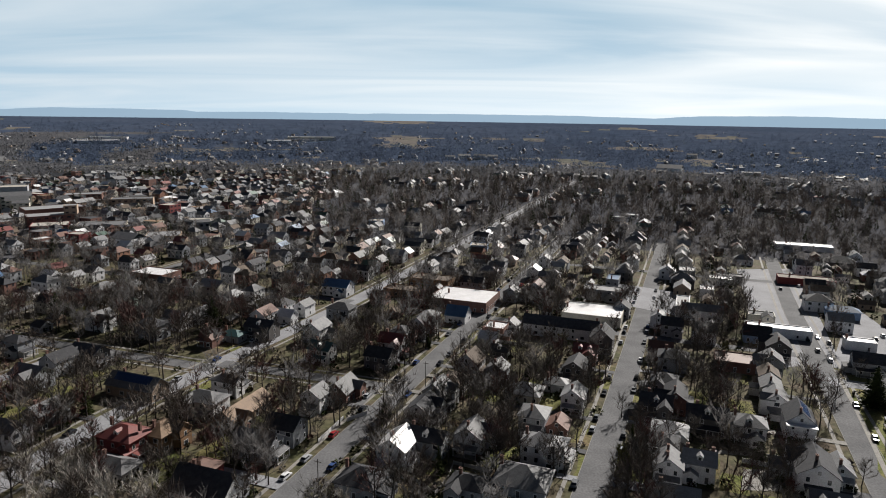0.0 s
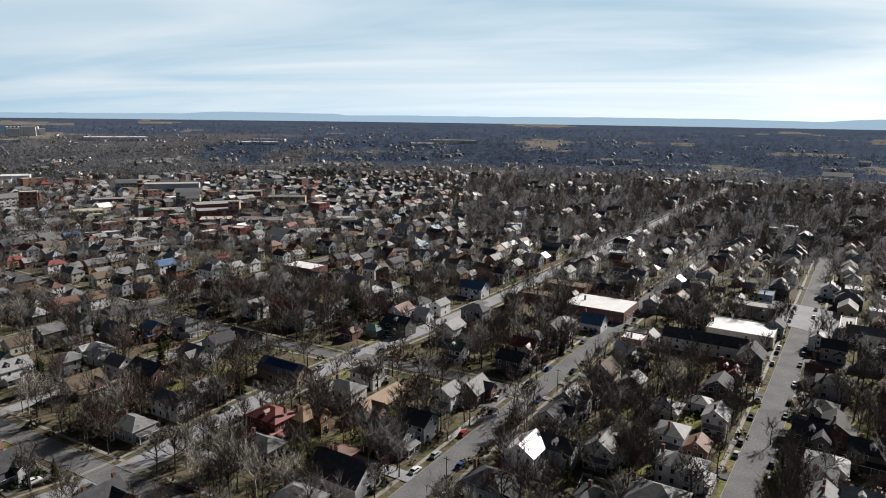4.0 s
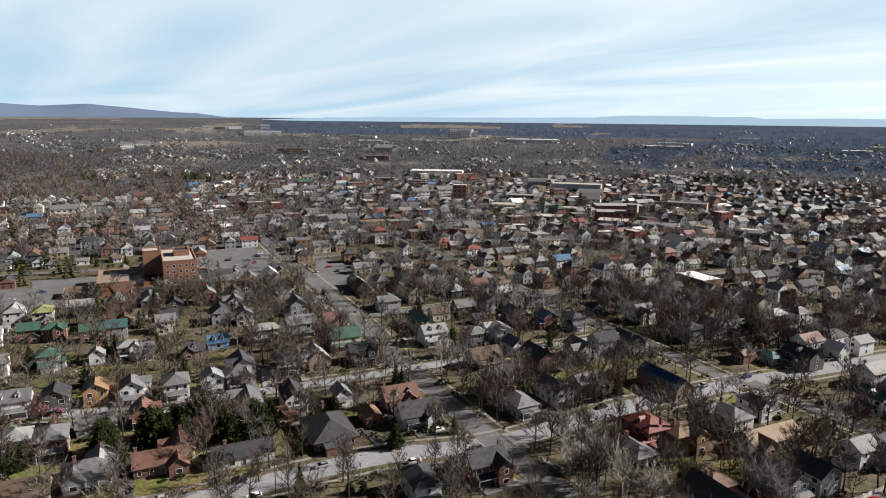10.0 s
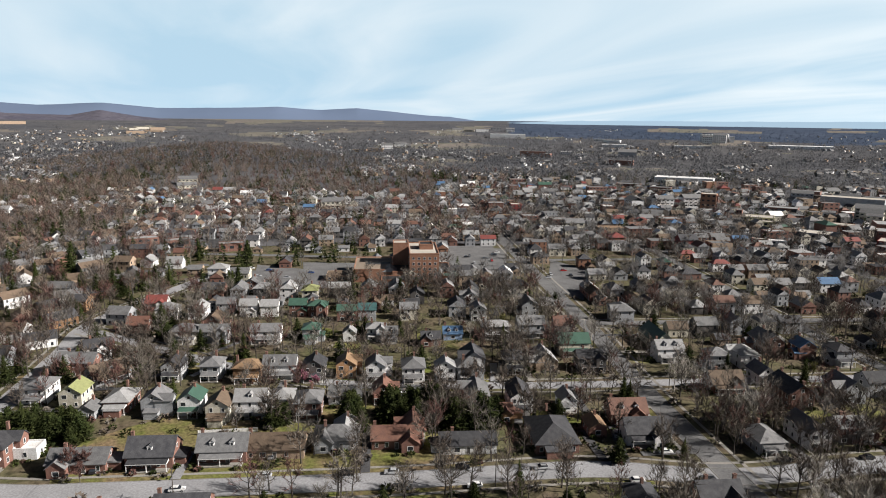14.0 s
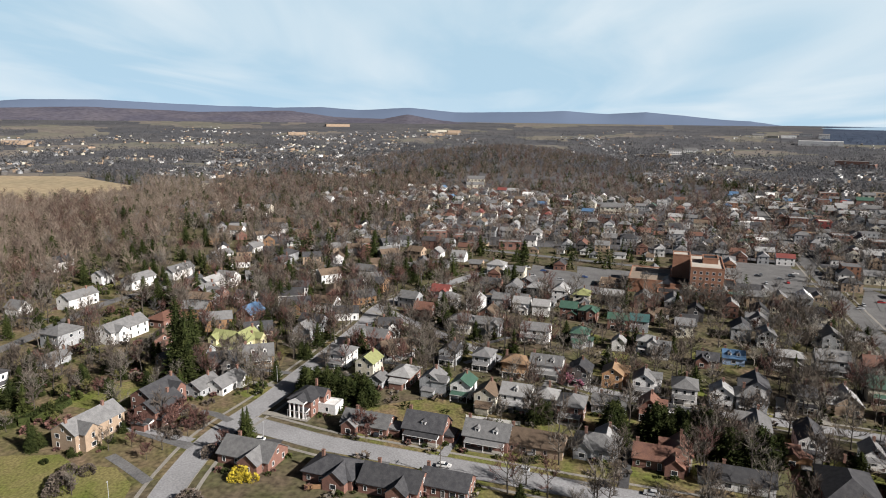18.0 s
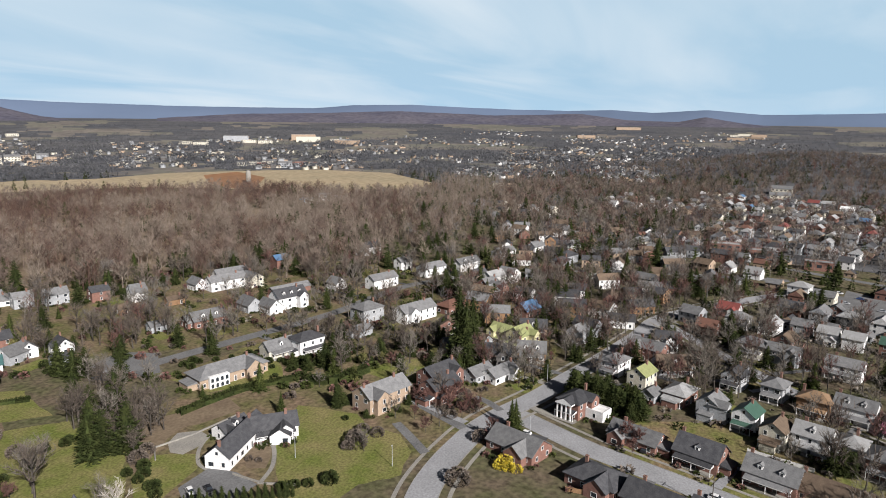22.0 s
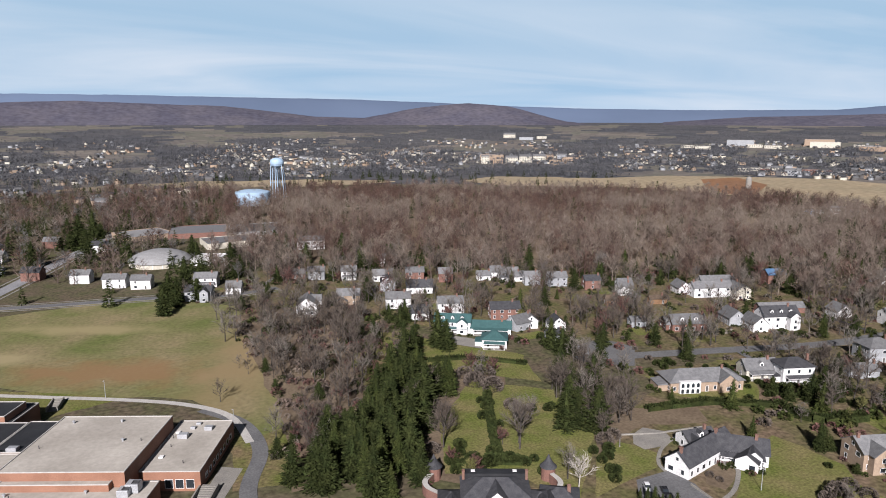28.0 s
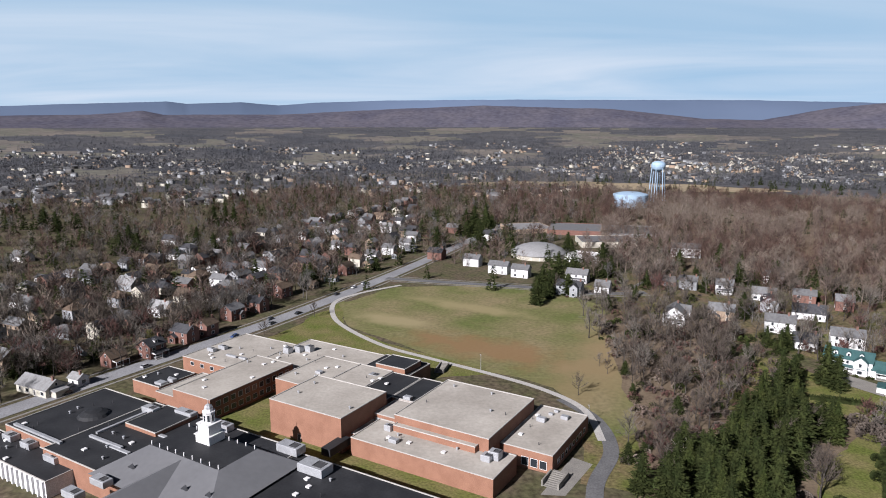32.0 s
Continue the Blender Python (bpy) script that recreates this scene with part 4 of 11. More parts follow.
def house(x, y, deg, L, W, st, style, wall, roof, porch="", chimney=1, dormer="", solar=0, windows=True, label="", name="house", group="houses of the town", category="house"):
    """A house with its ridge along its local x. porch and dormer name the side: f (-y), b (+y), r (+x), l (-x)."""
    h = {1: 3.3, 1.5: 4.2, 2: 6.0, 2.5: 6.8, 3: 9.0}[st] if st in (1, 1.5, 2, 2.5, 3) else st * 3.2
    storeys = max(1, int(st))
    r0 = math.hypot(x, y)
    if name == "house" and r0 < 330 and L <= 15 and style != "flat":
        # porch on the side turned to the camera; dormers in that slope of many roofs
        ca, sa = math.cos(radians(deg)), math.sin(radians(deg))
        lx, ly = -x * ca - y * sa, x * sa - y * ca
        front = ("f" if ly < 0 else "b") if abs(ly) > abs(lx) else ("r" if lx > 0 else "l")
        if not porch and st >= 1.5 and hrng.random() < 0.75:
            porch = front
        if not dormer and style == "gable" and front in "fb" and hrng.random() < 0.45:
            dormer = front * hrng.choice([1, 1, 2])
    rise = {"gable": W * (0.42 if st in (1.5, 2.5) else 0.33), "hip": W * 0.28, "flat": 0}[style]
    kind = {"gable": "gabled", "hip": "hipped", "flat": "flat"}[style]
    root = thing(name, walls_mesh(L, W, h, rise, style, WALLS[wall]), x, y, deg, None,
                 label or f"{WALL_WORDS[wall]} {('one', 'one', 'two', 'three')[min(3, storeys)]}-storey {name.replace('_', ' ')} with {ROOF_WORDS[roof]} {kind} roof", category, group)
    mat = ROOFS[roof]
    if style == "gable":
        part("roof", gable_roof(L, W, h, rise, 0.45, mat), root)
    elif style == "hip":
        part("roof", hip_roof(L, W, h, rise, 0.6, mat), root)
    else:
        part("roof", flat_roof(L, W, h, mat), root)
    for c in range(chimney):
        cxp = (L / 2 - 0.9) * (1 if c % 2 else -1) * (1 if hrng.random() < 0.5 else 0.6)
        part("chimney", CHIMNEY, root, at=pose(cxp, 0.5, h + rise - (1.2 if style != "flat" else 0.1)))
    for side in porch:
        turn, depth, length = {"f": (0, W, L), "b": (180, W, L), "r": (90, L, W), "l": (270, L, W)}[side]
        w = length * 0.86
        base = pose(0, 0, 0, 0, 0, turn)
        part("porch_roof", mesh_of("porch_roof", [(-w / 2, -2.6, 2.75), (w / 2, -2.6, 2.75), (w / 2, 0, 2.75), (-w / 2, 0, 2.75), (-w / 2, -2.6, 2.95), (w / 2, -2.6, 2.95), (w / 2, 0, 3.6), (-w / 2, 0, 3.6)],
             [(3, 2, 1, 0), (4, 5, 6, 7), (0, 1, 5, 4), (1, 2, 6, 5), (3, 0, 4, 7)], [mat, TRIM], [1, 0, 1, 1, 1]), root, at=base @ pose(0, -depth / 2, 0))
        part("porch_floor", box_mesh("porch_floor", CONCRETE, (-w / 2, -2.5, 0, w / 2, 0, 0.3)), root, at=base @ pose(0, -depth / 2, 0))
        for i in range(3):
            part("post", POST, root, at=base @ pose((i / 2 - 0.5) * (w - 0.4), -depth / 2 - 2.35, 0.3))
    for i, side in enumerate(dormer):
        turn = 0 if side == "f" else 180
        slots = [(i + 0.5) / len(dormer) * L * 0.8 - L * 0.4]
        for sx in slots:
            base = pose(0, 0, 0, 0, 0, turn) @ pose(sx, -W * 0.30, h + rise * 0.28)
            d = part("dormer", mesh_of("dormer", [(-0.8, -0.6, -0.3), (0.8, -0.6, -0.3), (0.8, 1.8, -0.3), (-0.8, 1.8, -0.3), (-0.8, -0.6, 1.3), (0.8, -0.6, 1.3), (0.8, 1.8, 1.3), (-0.8, 1.8, 1.3), (0, -0.75, 1.95), (0, 1.8, 1.95), (-1.0, -0.8, 1.2), (1.0, -0.8, 1.2), (1.0, 1.8, 1.2), (-1.0, 1.8, 1.2)],
                 [(0, 1, 5, 4), (1, 2, 6, 5), (3, 0, 4, 7), (4, 5, 8), (10, 8, 9, 13), (8, 11, 12, 9)], [TRIM, mat], [0, 0, 0, 0, 1, 1]), root, "white gabled dormer", at=base)
            part("window", window_mesh(0.8, 1.0), d, at=pose(0, -0.61, 0.1))
    if solar:
        sl = math.atan2(rise, W / 2)
        part("solar_panel", box_mesh("solar_panel", SOLAR, (-L * 0.38, -W * 0.42, 0, L * 0.38, -W * 0.06, 0.08)), root, "dark blue solar panels",
             at=pose(0, 0, h + rise + 0.3) @ pose(0, 0, 0, math.degrees(sl), 0, 0))
    if name == "house" and st < 3 and L >= 9 and r0 < 420 and hrng.random() < 0.55:
        # a smaller wing that stands out from the side that faces the camera
        a = radians(-deg)
        turn = 0 if (-x * math.sin(a) - y * math.cos(a)) < 0 else 180
        w, out = W * hrng.uniform(0.5, 0.65), hrng.uniform(1.6, 3.4)
        hh, rr = (h, w * 0.4) if hrng.random() < 0.6 or storeys < 2 else (h * 0.55, w * 0.3)
        base = pose(0, 0, 0, 0, 0, turn) @ pose(L * hrng.choice([-0.27, 0.27, 0.2]), -W / 2 - out / 2 + W * 0.2, 0, 0, 0, 90)
        ell = part("wing", walls_mesh(out + W * 0.4, w, hh, rr, "gable", WALLS[wall]), root, at=base)
        part("wing_roof", gable_roof(out + W * 0.4, w, hh + 0.01, rr, 0.35, mat), ell)
        part("window", WINDOW_KINDS[3], ell, at=pose(0, 0, 0, 0, 0, 270) @ pose(0, -(out + W * 0.4) / 2 - 0.003, 0.9))
        if hh > 5:
            part("window", WINDOW_KINDS[0], ell, at=pose(0, 0, 0, 0, 0, 270) @ pose(0, -(out + W * 0.4) / 2 - 0.003, 3.9))
    if name == "house" and 9 <= L and r0 < 330 and hrng.random() < 0.3:
        # low side room with its own lean-to roof
        s = hrng.choice([-1, 1])
        lw, ll = W * 0.6, hrng.uniform(2.5, 4.5)
        side = part("side_room", box_mesh("side_room", WALLS[hrng.choice([wall, wall, "white"])], (-ll / 2, -lw / 2, -0.3, ll / 2, lw / 2, 2.7)), root, at=pose(s * (L / 2 + ll / 2), 0, 0))
        part("side_roof", mesh_of("side_roof", [(-ll / 2 - 0.2, -lw / 2 - 0.3, 2.7 if s < 0 else 3.3), (ll / 2 + 0.2, -lw / 2 - 0.3, 3.3 if s < 0 else 2.7), (ll / 2 + 0.2, lw / 2 + 0.3, 3.3 if s < 0 else 2.7), (-ll / 2 - 0.2, lw / 2 + 0.3, 2.7 if s < 0 else 3.3),
             (-ll / 2 - 0.2, -lw / 2 - 0.3, 2.5), (ll / 2 + 0.2, -lw / 2 - 0.3, 2.5), (ll / 2 + 0.2, lw / 2 + 0.3, 2.5), (-ll / 2 - 0.2, lw / 2 + 0.3, 2.5)], [(0, 1, 2, 3), (7, 6, 5, 4), (4, 5, 1, 0), (5, 6, 2, 1), (6, 7, 3, 2), (7, 4, 0, 3)], mat), side)
    if windows:
        facade(root, L, W, h, storeys, x, y, deg, gable=style == "gable", rise=rise)
    HOUSES.append((x, y, max(L, W) * 0.62))
    return root


def free(x, y, gap=3.0):
    if any(inside(x, y, pts) for pts in LOTS):
        return False
    return all(math.hypot(x - a, y - b) > r + gap for a, b, r in HOUSES)



def seen_side(root):
    """The turn of the long side that faces the camera."""
    m = root.matrix_basis
    x, y, a = m.translation.x, m.translation.y, -m.to_euler().z
    return 0 if (-x * math.sin(a) - y * math.cos(a)) < 0 else 180


def portico(root, W, L):
    """A white entrance porch of four tall columns under a pediment."""
    base = pose(0, 0, 0, 0, 0, 90) @ pose(0, -W / 2, 0)
    column = mesh_of("column", *stacked([(0.36, 0.36, 0), (0.36, 0.36, 0.25), (0.25, 0.25, 0.3), (0.21, 0.21, 5.2), (0.34, 0.34, 5.3), (0.34, 0.34, 5.5)]), TRIM)
    part("porch_floor", box_mesh("porch_floor", CONCRETE, (-3.2, -2.8, 0, 3.2, 0, 0.3)), root, at=base)
    for i in range(4):
        part("column", column, root, "white column", at=base @ pose(-2.7 + 1.8 * i, -2.4, 0.3))
    part("pediment", mesh_of("pediment", [(-3.3, -2.9, 5.8), (3.3, -2.9, 5.8), (3.3, 2.5, 5.8), (-3.3, 2.5, 5.8), (-3.3, -2.9, 6.3), (3.3, -2.9, 6.3), (3.3, 2.5, 6.3), (-3.3, 2.5, 6.3), (0, -2.9, 8.0), (0, 2.5, 8.0)],
         [(3, 2, 1, 0), (0, 1, 5, 4), (1, 2, 6, 5), (2, 3, 7, 6), (3, 0, 4, 7), (4, 5, 8), (6, 7, 9), (5, 6, 9, 8), (7, 4, 8, 9)], [TRIM, ROOFS["charcoal"]], [0] * 7 + [1, 1]), root, "white pediment", at=base)


def balconies(root, L, W):
    """A white porch of two floors across the front gable, with railings."""
    base = pose(0, 0, 0, 0, 0, 270) @ pose(0, -L / 2, 0)
    column = mesh_of("column", *stacked([(0.2, 0.2, 0), (0.2, 0.2, 0.2), (0.14, 0.14, 0.25), (0.13, 0.13, 5.8), (0.2, 0.2, 5.9), (0.2, 0.2, 6.1)]), TRIM)
    for z, name in ((0.0, "porch_floor"), (3.0, "balcony_floor")):
        part(name, box_mesh(name, CONCRETE if z == 0 else TRIM, (-W / 2, -2.6, z, W / 2, -0.01, z + 0.28)), root, at=base)
    part("porch_roof", box_mesh("porch_roof", TRIM, (-W / 2 - 0.2, -2.9, 6.35, W / 2 + 0.2, -0.01, 6.7)), root, at=base)
    for i in range(5):
        part("column", column, root, "white porch column", at=base @ pose((i / 4 - 0.5) * (W - 0.5), -2.35, 0.26))
    rail = [(-W / 2 + 0.25, -2.4, z, W / 2 - 0.25, -2.3, z + 0.08) for z in (3.4, 4.15)]
    rail += [(-W / 2 + 0.4 + 0.35 * k, -2.37, 3.48, -W / 2 + 0.44 + 0.35 * k, -2.33, 4.15) for k in range(int((W - 0.8) / 0.35))]
    part("railing", box_mesh("railing", TRIM, *rail), root, "white balcony railing", at=base)


def arcade(root, L, W):
    """A solid white porch block with dark arched panels for openings on two floors."""
    base = pose(0, 0, 0, 0, 0, seen_side(root)) @ pose(-L * 0.25, -W / 2, 0)
    porch = part("arcade", box_mesh("arcade", TRIM, (-4.2, -1.4, -0.3, 4.2, 0.3, 4.9)), root, "white arcaded porch", at=base)
    arch = [(-0.6, 0), (0.6, 0), (0.6, 1.2), (0.42, 1.62), (0, 1.8), (-0.42, 1.62), (-0.6, 1.2)]
    n = len(arch)
    # glass-dark panels on the block imitate the shade inside the arches
    me = mesh_of("arch", [(x, y, z) for y in (0.0, 0.25) for x, z in arch], [tuple(range(n))] + [(i, (i + 1) % n, n + (i + 1) % n, n + i) for i in range(n)], GLASS)
    for f in range(2):
        for i in range(4):
            part("arch", me, porch, "dark arched panel painted for a shaded opening", at=pose(-3.1 + 2.07 * i, -1.41, 0.2 + 2.35 * f))


# ---- the school ----
SCHOOL = new("school_building")
SCHOOL.matrix_basis = pose(0, 0, 0, 0, 0, -25)
tagged(SCHOOL, "red brick school with flat roofs and a white cupola", "school")


def wing(q0, q1, s0, s1, h, roof, z=0.0, wall="orange_brick", trim=True):
    w = part("wing", box_mesh("wing", WALLS[wall], (q0, s0, z - (0.5 if z == 0 else 0), q1, s1, h)), SCHOOL)
    part("roof", box_mesh("wing_roof", roof, (q0 + 0.22, s0 + 0.22, h - 0.1, q1 - 0.22, s1 - 0.22, h + 0.06)), w)
    if trim:
        t, e = 0.26, 0.04
        for b in ((q0 - e, s0 - e, q1 + e, s0 + t), (q0 - e, s1 - t, q1 + e, s1 + e), (q0 - e, s0 + t, q0 + t, s1 - t), (q1 - t, s0 + t, q1 + e, s1 - t)):
            part("parapet_coping", box_mesh("parapet_coping", COPING, (b[0], b[1], h + 0.0, b[2], b[3], h + 0.3)), w, "pale coping along the roof edge")
    return w


wing(129, 160, -180, -155, 12, GRAVEL_ROOF)
wing(160, 179, -206, -177, 8, GRAVEL_ROOF)
wing(144.2, 160, -206, -180.1, 8, GRAVEL_ROOF)
wing(131, 144, -206, -180.1, 7.6, BLACK_ROOF)
wing(118, 129, -206, -160, 5, GRAVEL_ROOF)
wing(75.5, 126, -172, -156, 6, GRAVEL_ROOF)
wing(87, 117, -172.2, -166.8, 8, GRAVEL_ROOF, z=6)
wing(83.5, 118, -204, -169, 10.5, GRAVEL_ROOF)
wing(118.2, 130.8, -207, -186, 7.5, BLACK_ROOF, z=5)
wing(118.2, 128.8, -185.8, -172.4, 7.2, GRAVEL_ROOF, z=5)
wing(66, 83.3, -210, -177, 6, GRAVEL_ROOF)
wing(184, 204, -192, -150, 8, GRAVEL_ROOF)
wing(203, 235, -215, -179, 6, GRAVEL_ROOF)
wing(160, 203, -224, -192, 6, GRAVEL_ROOF)
wing(138, 160, -224, -206.2, 6.5, BLACK_ROOF)
wing(140, 154, -220, -208, 8.8, BLACK_ROOF, z=6.5)
wing(216, 232, -170, -153, 5, BLACK_ROOF)
wing(204, 214, -172, -150, 5, GRAVEL_ROOF)
wing(199, 226, -138, -103, 8, BLACK_ROOF)
wing(131, 199, -139, -100, 8, BLACK_ROOF)
wing(70, 131, -138, -100, 7.5, BLACK_ROOF)
wing(176, 191, -138, -122, 9.2, BLACK_ROOF, z=8)
wing(184, 232, -103, -92, 5.2, BLACK_ROOF, wall="white")


# ---- the hospital tower ----
HOSP = new("hospital")
HOSP.matrix_basis = pose(*street(20, -418), 0, 0, 0, -20)
tagged(HOSP, "orange brick hospital tower of six storeys with lower wings", "hospital")


def hosp_block(x0, x1, y0, y1, h, roof):
    b = part("wing", box_mesh("wing", WALLS["orange_brick"], (x0, y0, -0.5, x1, y1, h)), HOSP)
    part("roof", box_mesh("wing_roof", roof, (x0 + 0.4, y0 + 0.4, h - 0.1, x1 - 0.4, y1 - 0.4, h + 0.05)), b)
    for c in ((x0 - .1, y0 - .1, x1 + .1, y0 + .5), (x0 - .1, y1 - .5, x1 + .1, y1 + .1), (x0 - .1, y0 + .5, x0 + .5, y1 - .5), (x1 - .5, y0 + .5, x1 + .1, y1 - .5)):
        part("parapet", box_mesh("parapet", WALLS["orange_brick"], (c[0], c[1], h, c[2], c[3], h + 0.7)), b)
    return b


hosp_block(-42, -2, -8, 11, 19, GRAVEL_ROOF)
hosp_block(-30, -18, -1, 8, 22, BLACK_ROOF)
hosp_block(-38, -26, -18.5, -8.1, 21.5, GRAVEL_ROOF)
hosp_block(-25.9, -4, -19, -8.1, 7, BLACK_ROOF)
tan_wing = hosp_block(-46, -6, -44, -19.1, 8, BROWN_GRAVEL)
# thin black sheet on the roof, in place of a recess's shade
part("recess_strip", box_mesh("recess_strip", BLACK_ROOF, (-30, -37, 8.06, -23, -20.5, 8.12)), tan_wing, "flat dark strip painted for a shaded roof recess")
hosp_block(-3.9, 9, -26, 1, 4.5, BLACK_ROOF)
hosp_block(-40, -12, 11.1, 20, 5, BLACK_ROOF)
hosp_block(-9, 2, 13, 27, 5, ROOFS["green"])
for f in range(5):
    for i in range(5):
        part("window", window_mesh(1.4, 1.5), HOSP, at=pose(-1.997, -5.5 + i * 3.5, f * 3.5 + 1.6, 0, 0, 90))
    for i in range(8):
        part("window", window_mesh(1.2, 1.4), HOSP, at=pose(-38 + i * 4.4, -8.003, f * 3.5 + 1.6))

# ---- school details ----
def rooftop_unit(q, s, z, w, d, h):
    """An air-conditioning box on a curb, with a sunk fan grille on top."""
    unit = part("rooftop_unit", mesh_of("rooftop_unit", *stacked([(w / 2 - 0.15, d / 2 - 0.15, 0), (w / 2 - 0.15, d / 2 - 0.15, 0.25), (w / 2, d / 2, 0.25), (w / 2, d / 2, h - 0.1), (w / 2 - 0.1, d / 2 - 0.1, h)]), METAL), SCHOOL, "pale metal rooftop unit", at=pose(q, s, z + 0.05))
    if h > 1.5:
        part("fan_grille", mesh_of("fan_grille", *stacked([(d * 0.32, d * 0.32, 0), (d * 0.32, d * 0.32, 0.15), (d * 0.26, d * 0.26, 0.15), (d * 0.26, d * 0.26, 0.02)]), FRESH), unit, "dark fan grille", at=pose(-w * 0.2, 0, h))


rooftop_unit(219.6, -101.3, 5.2, 5, 3, 2)
rooftop_unit(209.2, -101.3, 5.2, 5, 3, 2)
rooftop_unit(194.2, -100.3, 5.2, 6, 3, 2)
rooftop_unit(193.3, -133.2, 8, 6, 3, 2)
rooftop_unit(180.1, -136.9, 8, 8, 3, 2.2)
rooftop_unit(162.3, -136.7, 8, 7, 3, 2.2)
rooftop_unit(133.1, -136.6, 8, 8, 4, 2.5)
rooftop_unit(119.8, -132.1, 7.5, 9, 5, 2.6)
rooftop_unit(167.5, -124.6, 8, 3, 2, 0.8)
rooftop_unit(167.5, -128.2, 8, 3, 2, 0.8)
rooftop_unit(149.1, -127.1, 8, 4, 2, 0.9)
rooftop_unit(154.2, -127.4, 8, 3, 2, 0.8)
rooftop_unit(177.1, -123.4, 8, 10, 1.3, 0.5)
rooftop_unit(178.4, -111.1, 8, 10, 1.3, 0.5)
rooftop_unit(164.6, -96.7, 8, 6, 3, 2)
rooftop_unit(165.2, -89.2, 8, 6, 3, 2)
rooftop_unit(229.3, -189.8, 6, 4, 2, 1.6)
rooftop_unit(227.4, -194.4, 6, 4, 2, 1.6)
rooftop_unit(216.3, -189.2, 6, 6, 1.2, 0.8)
rooftop_unit(210, -189.6, 6, 4, 1.2, 0.8)
rooftop_unit(199, -205.2, 6, 3, 3, 2.6)
rooftop_unit(195.8, -208.8, 6, 3, 3, 2.6)
rooftop_unit(192.4, -211.6, 6, 3, 3, 2.6)
rooftop_unit(148.8, -199.9, 6.5, 4, 3, 1.6)
rooftop_unit(124.9, -187.4, 7.5, 3, 2, 1.2)
rooftop_unit(168, -189.7, 8, 2.5, 2, 1)
rooftop_unit(118.5, -166.4, 6, 2.5, 2, 2)
rooftop_unit(112.4, -160.4, 6, 3, 2, 1.2)
rooftop_unit(127, -173.1, 5, 2.5, 2, 1)
rooftop_unit(82, -165.1, 6, 3, 3, 2)
rooftop_unit(80.4, -167.2, 6, 3.5, 3, 2.6)
rooftop_unit(78.2, -197.9, 6, 3, 2, 1.5)
rooftop_unit(72, -203.6, 6, 2.5, 2, 1.2)
rooftop_unit(77.2, -204.1, 6, 1.5, 1.2, 0.8)
rooftop_unit(76.4, -207.2, 6, 1.5, 1.2, 0.8)
rooftop_unit(197.2, -182.1, 5, 4, 3, 1.3)
rooftop_unit(218.5, -155.8, 5, 4, 3, 1)
rooftop_unit(216.7, -159.5, 5, 3, 2, 1.4)

part("sloped_roof", mesh_of("sloped_roof", [(125, -133, 8.2), (173, -133, 8.2), (173, -98, 8.2), (125, -98, 8.2), (137, -127, 12.2), (166, -127, 12.2), (166, -113, 12.2), (137, -113, 12.2)],
     [(0, 1, 5, 4), (1, 2, 6, 5), (2, 3, 7, 6), (3, 0, 4, 7), (4, 5, 6, 7), (3, 2, 1, 0)], [SLATE, BLACK_ROOF], [0, 0, 0, 0, 1, 0]), SCHOOL, "dark grey sloped slate roof with a flat black deck")
part("front_gable", mesh_of("front_gable", [(144, -112, 8.2), (158, -112, 8.2), (158, -88, 8.2), (144, -88, 8.2), (151, -112, 12.0), (151, -88, 12.0)], [(0, 4, 5, 3), (1, 2, 5, 4), (2, 3, 5), (0, 1, 4)], SLATE), SCHOOL, "grey slate roof of the front gable")
for i in range(9):
    for s in (-113.4, -126.6):
        part("deck_post", box_mesh("deck_post", TRIM, (-0.12, -0.12, 0, 0.12, 0.12, 1.2)), SCHOOL, at=pose(137.5 + i * 3.5, s, 12.2))


def octagon(rings):
    n = 8
    vs = [(r * math.cos(math.pi / 4 * k + math.pi / 8), r * math.sin(math.pi / 4 * k + math.pi / 8), z) for r, z in rings for k in range(n)]
    fs = [(a * n + k, a * n + (k + 1) % n, a * n + n + (k + 1) % n, a * n + n + k) for a in range(len(rings) - 1) for k in range(n)]
    return vs, fs + [tuple(range(n - 1, -1, -1)), tuple(range(len(vs) - n, len(vs)))]


CUPOLA = part("cupola", mesh_of("cupola", *stacked([(2.9, 2.9, 0), (2.9, 2.9, 2.3), (3.2, 3.2, 2.4), (3.2, 3.2, 2.7), (2.3, 2.3, 2.7), (2.3, 2.3, 5.4), (2.6, 2.6, 5.5), (2.6, 2.6, 5.9), (1.6, 1.6, 5.9)]), TRIM), SCHOOL, "white wooden cupola with a dome", at=pose(153, -124, 12.2))
part("belfry", mesh_of("belfry", *octagon([(1.7, 0), (1.7, 3.0), (1.95, 3.1), (1.95, 3.4), (1.3, 3.4), (1.3, 4.2)]), TRIM), CUPOLA, at=pose(0, 0, 5.9))
# dark panes on the closed belfry stand for its shaded openings
for k in range(8):
    part("belfry_opening", mesh_of("belfry_opening", *framed(0.7, 2.0, 0.08, 0.1, 0.03), [TRIM, GLASS], [0] * 12 + [1]), CUPOLA, at=pose(0, 0, 6.4, 0, 0, 45 * k) @ pose(0, -1.575, 0))
part("dome", mesh_of("dome", *octagon([(1.3, 0), (1.2, 0.5), (0.9, 0.95), (0.45, 1.25), (0.12, 1.4), (0.10, 2.6), (0.02, 3.2)]), METAL), CUPOLA, "grey metal dome and finial", at=pose(0, 0, 10.1))
for i in range(11):
    for f in (0, 1):
        part("window", window_mesh(2.0, 1.9), SCHOOL, at=pose(183.997, -188.5 + i * 3.5, 1.2 + f * 3.5, 0, 0, 270))
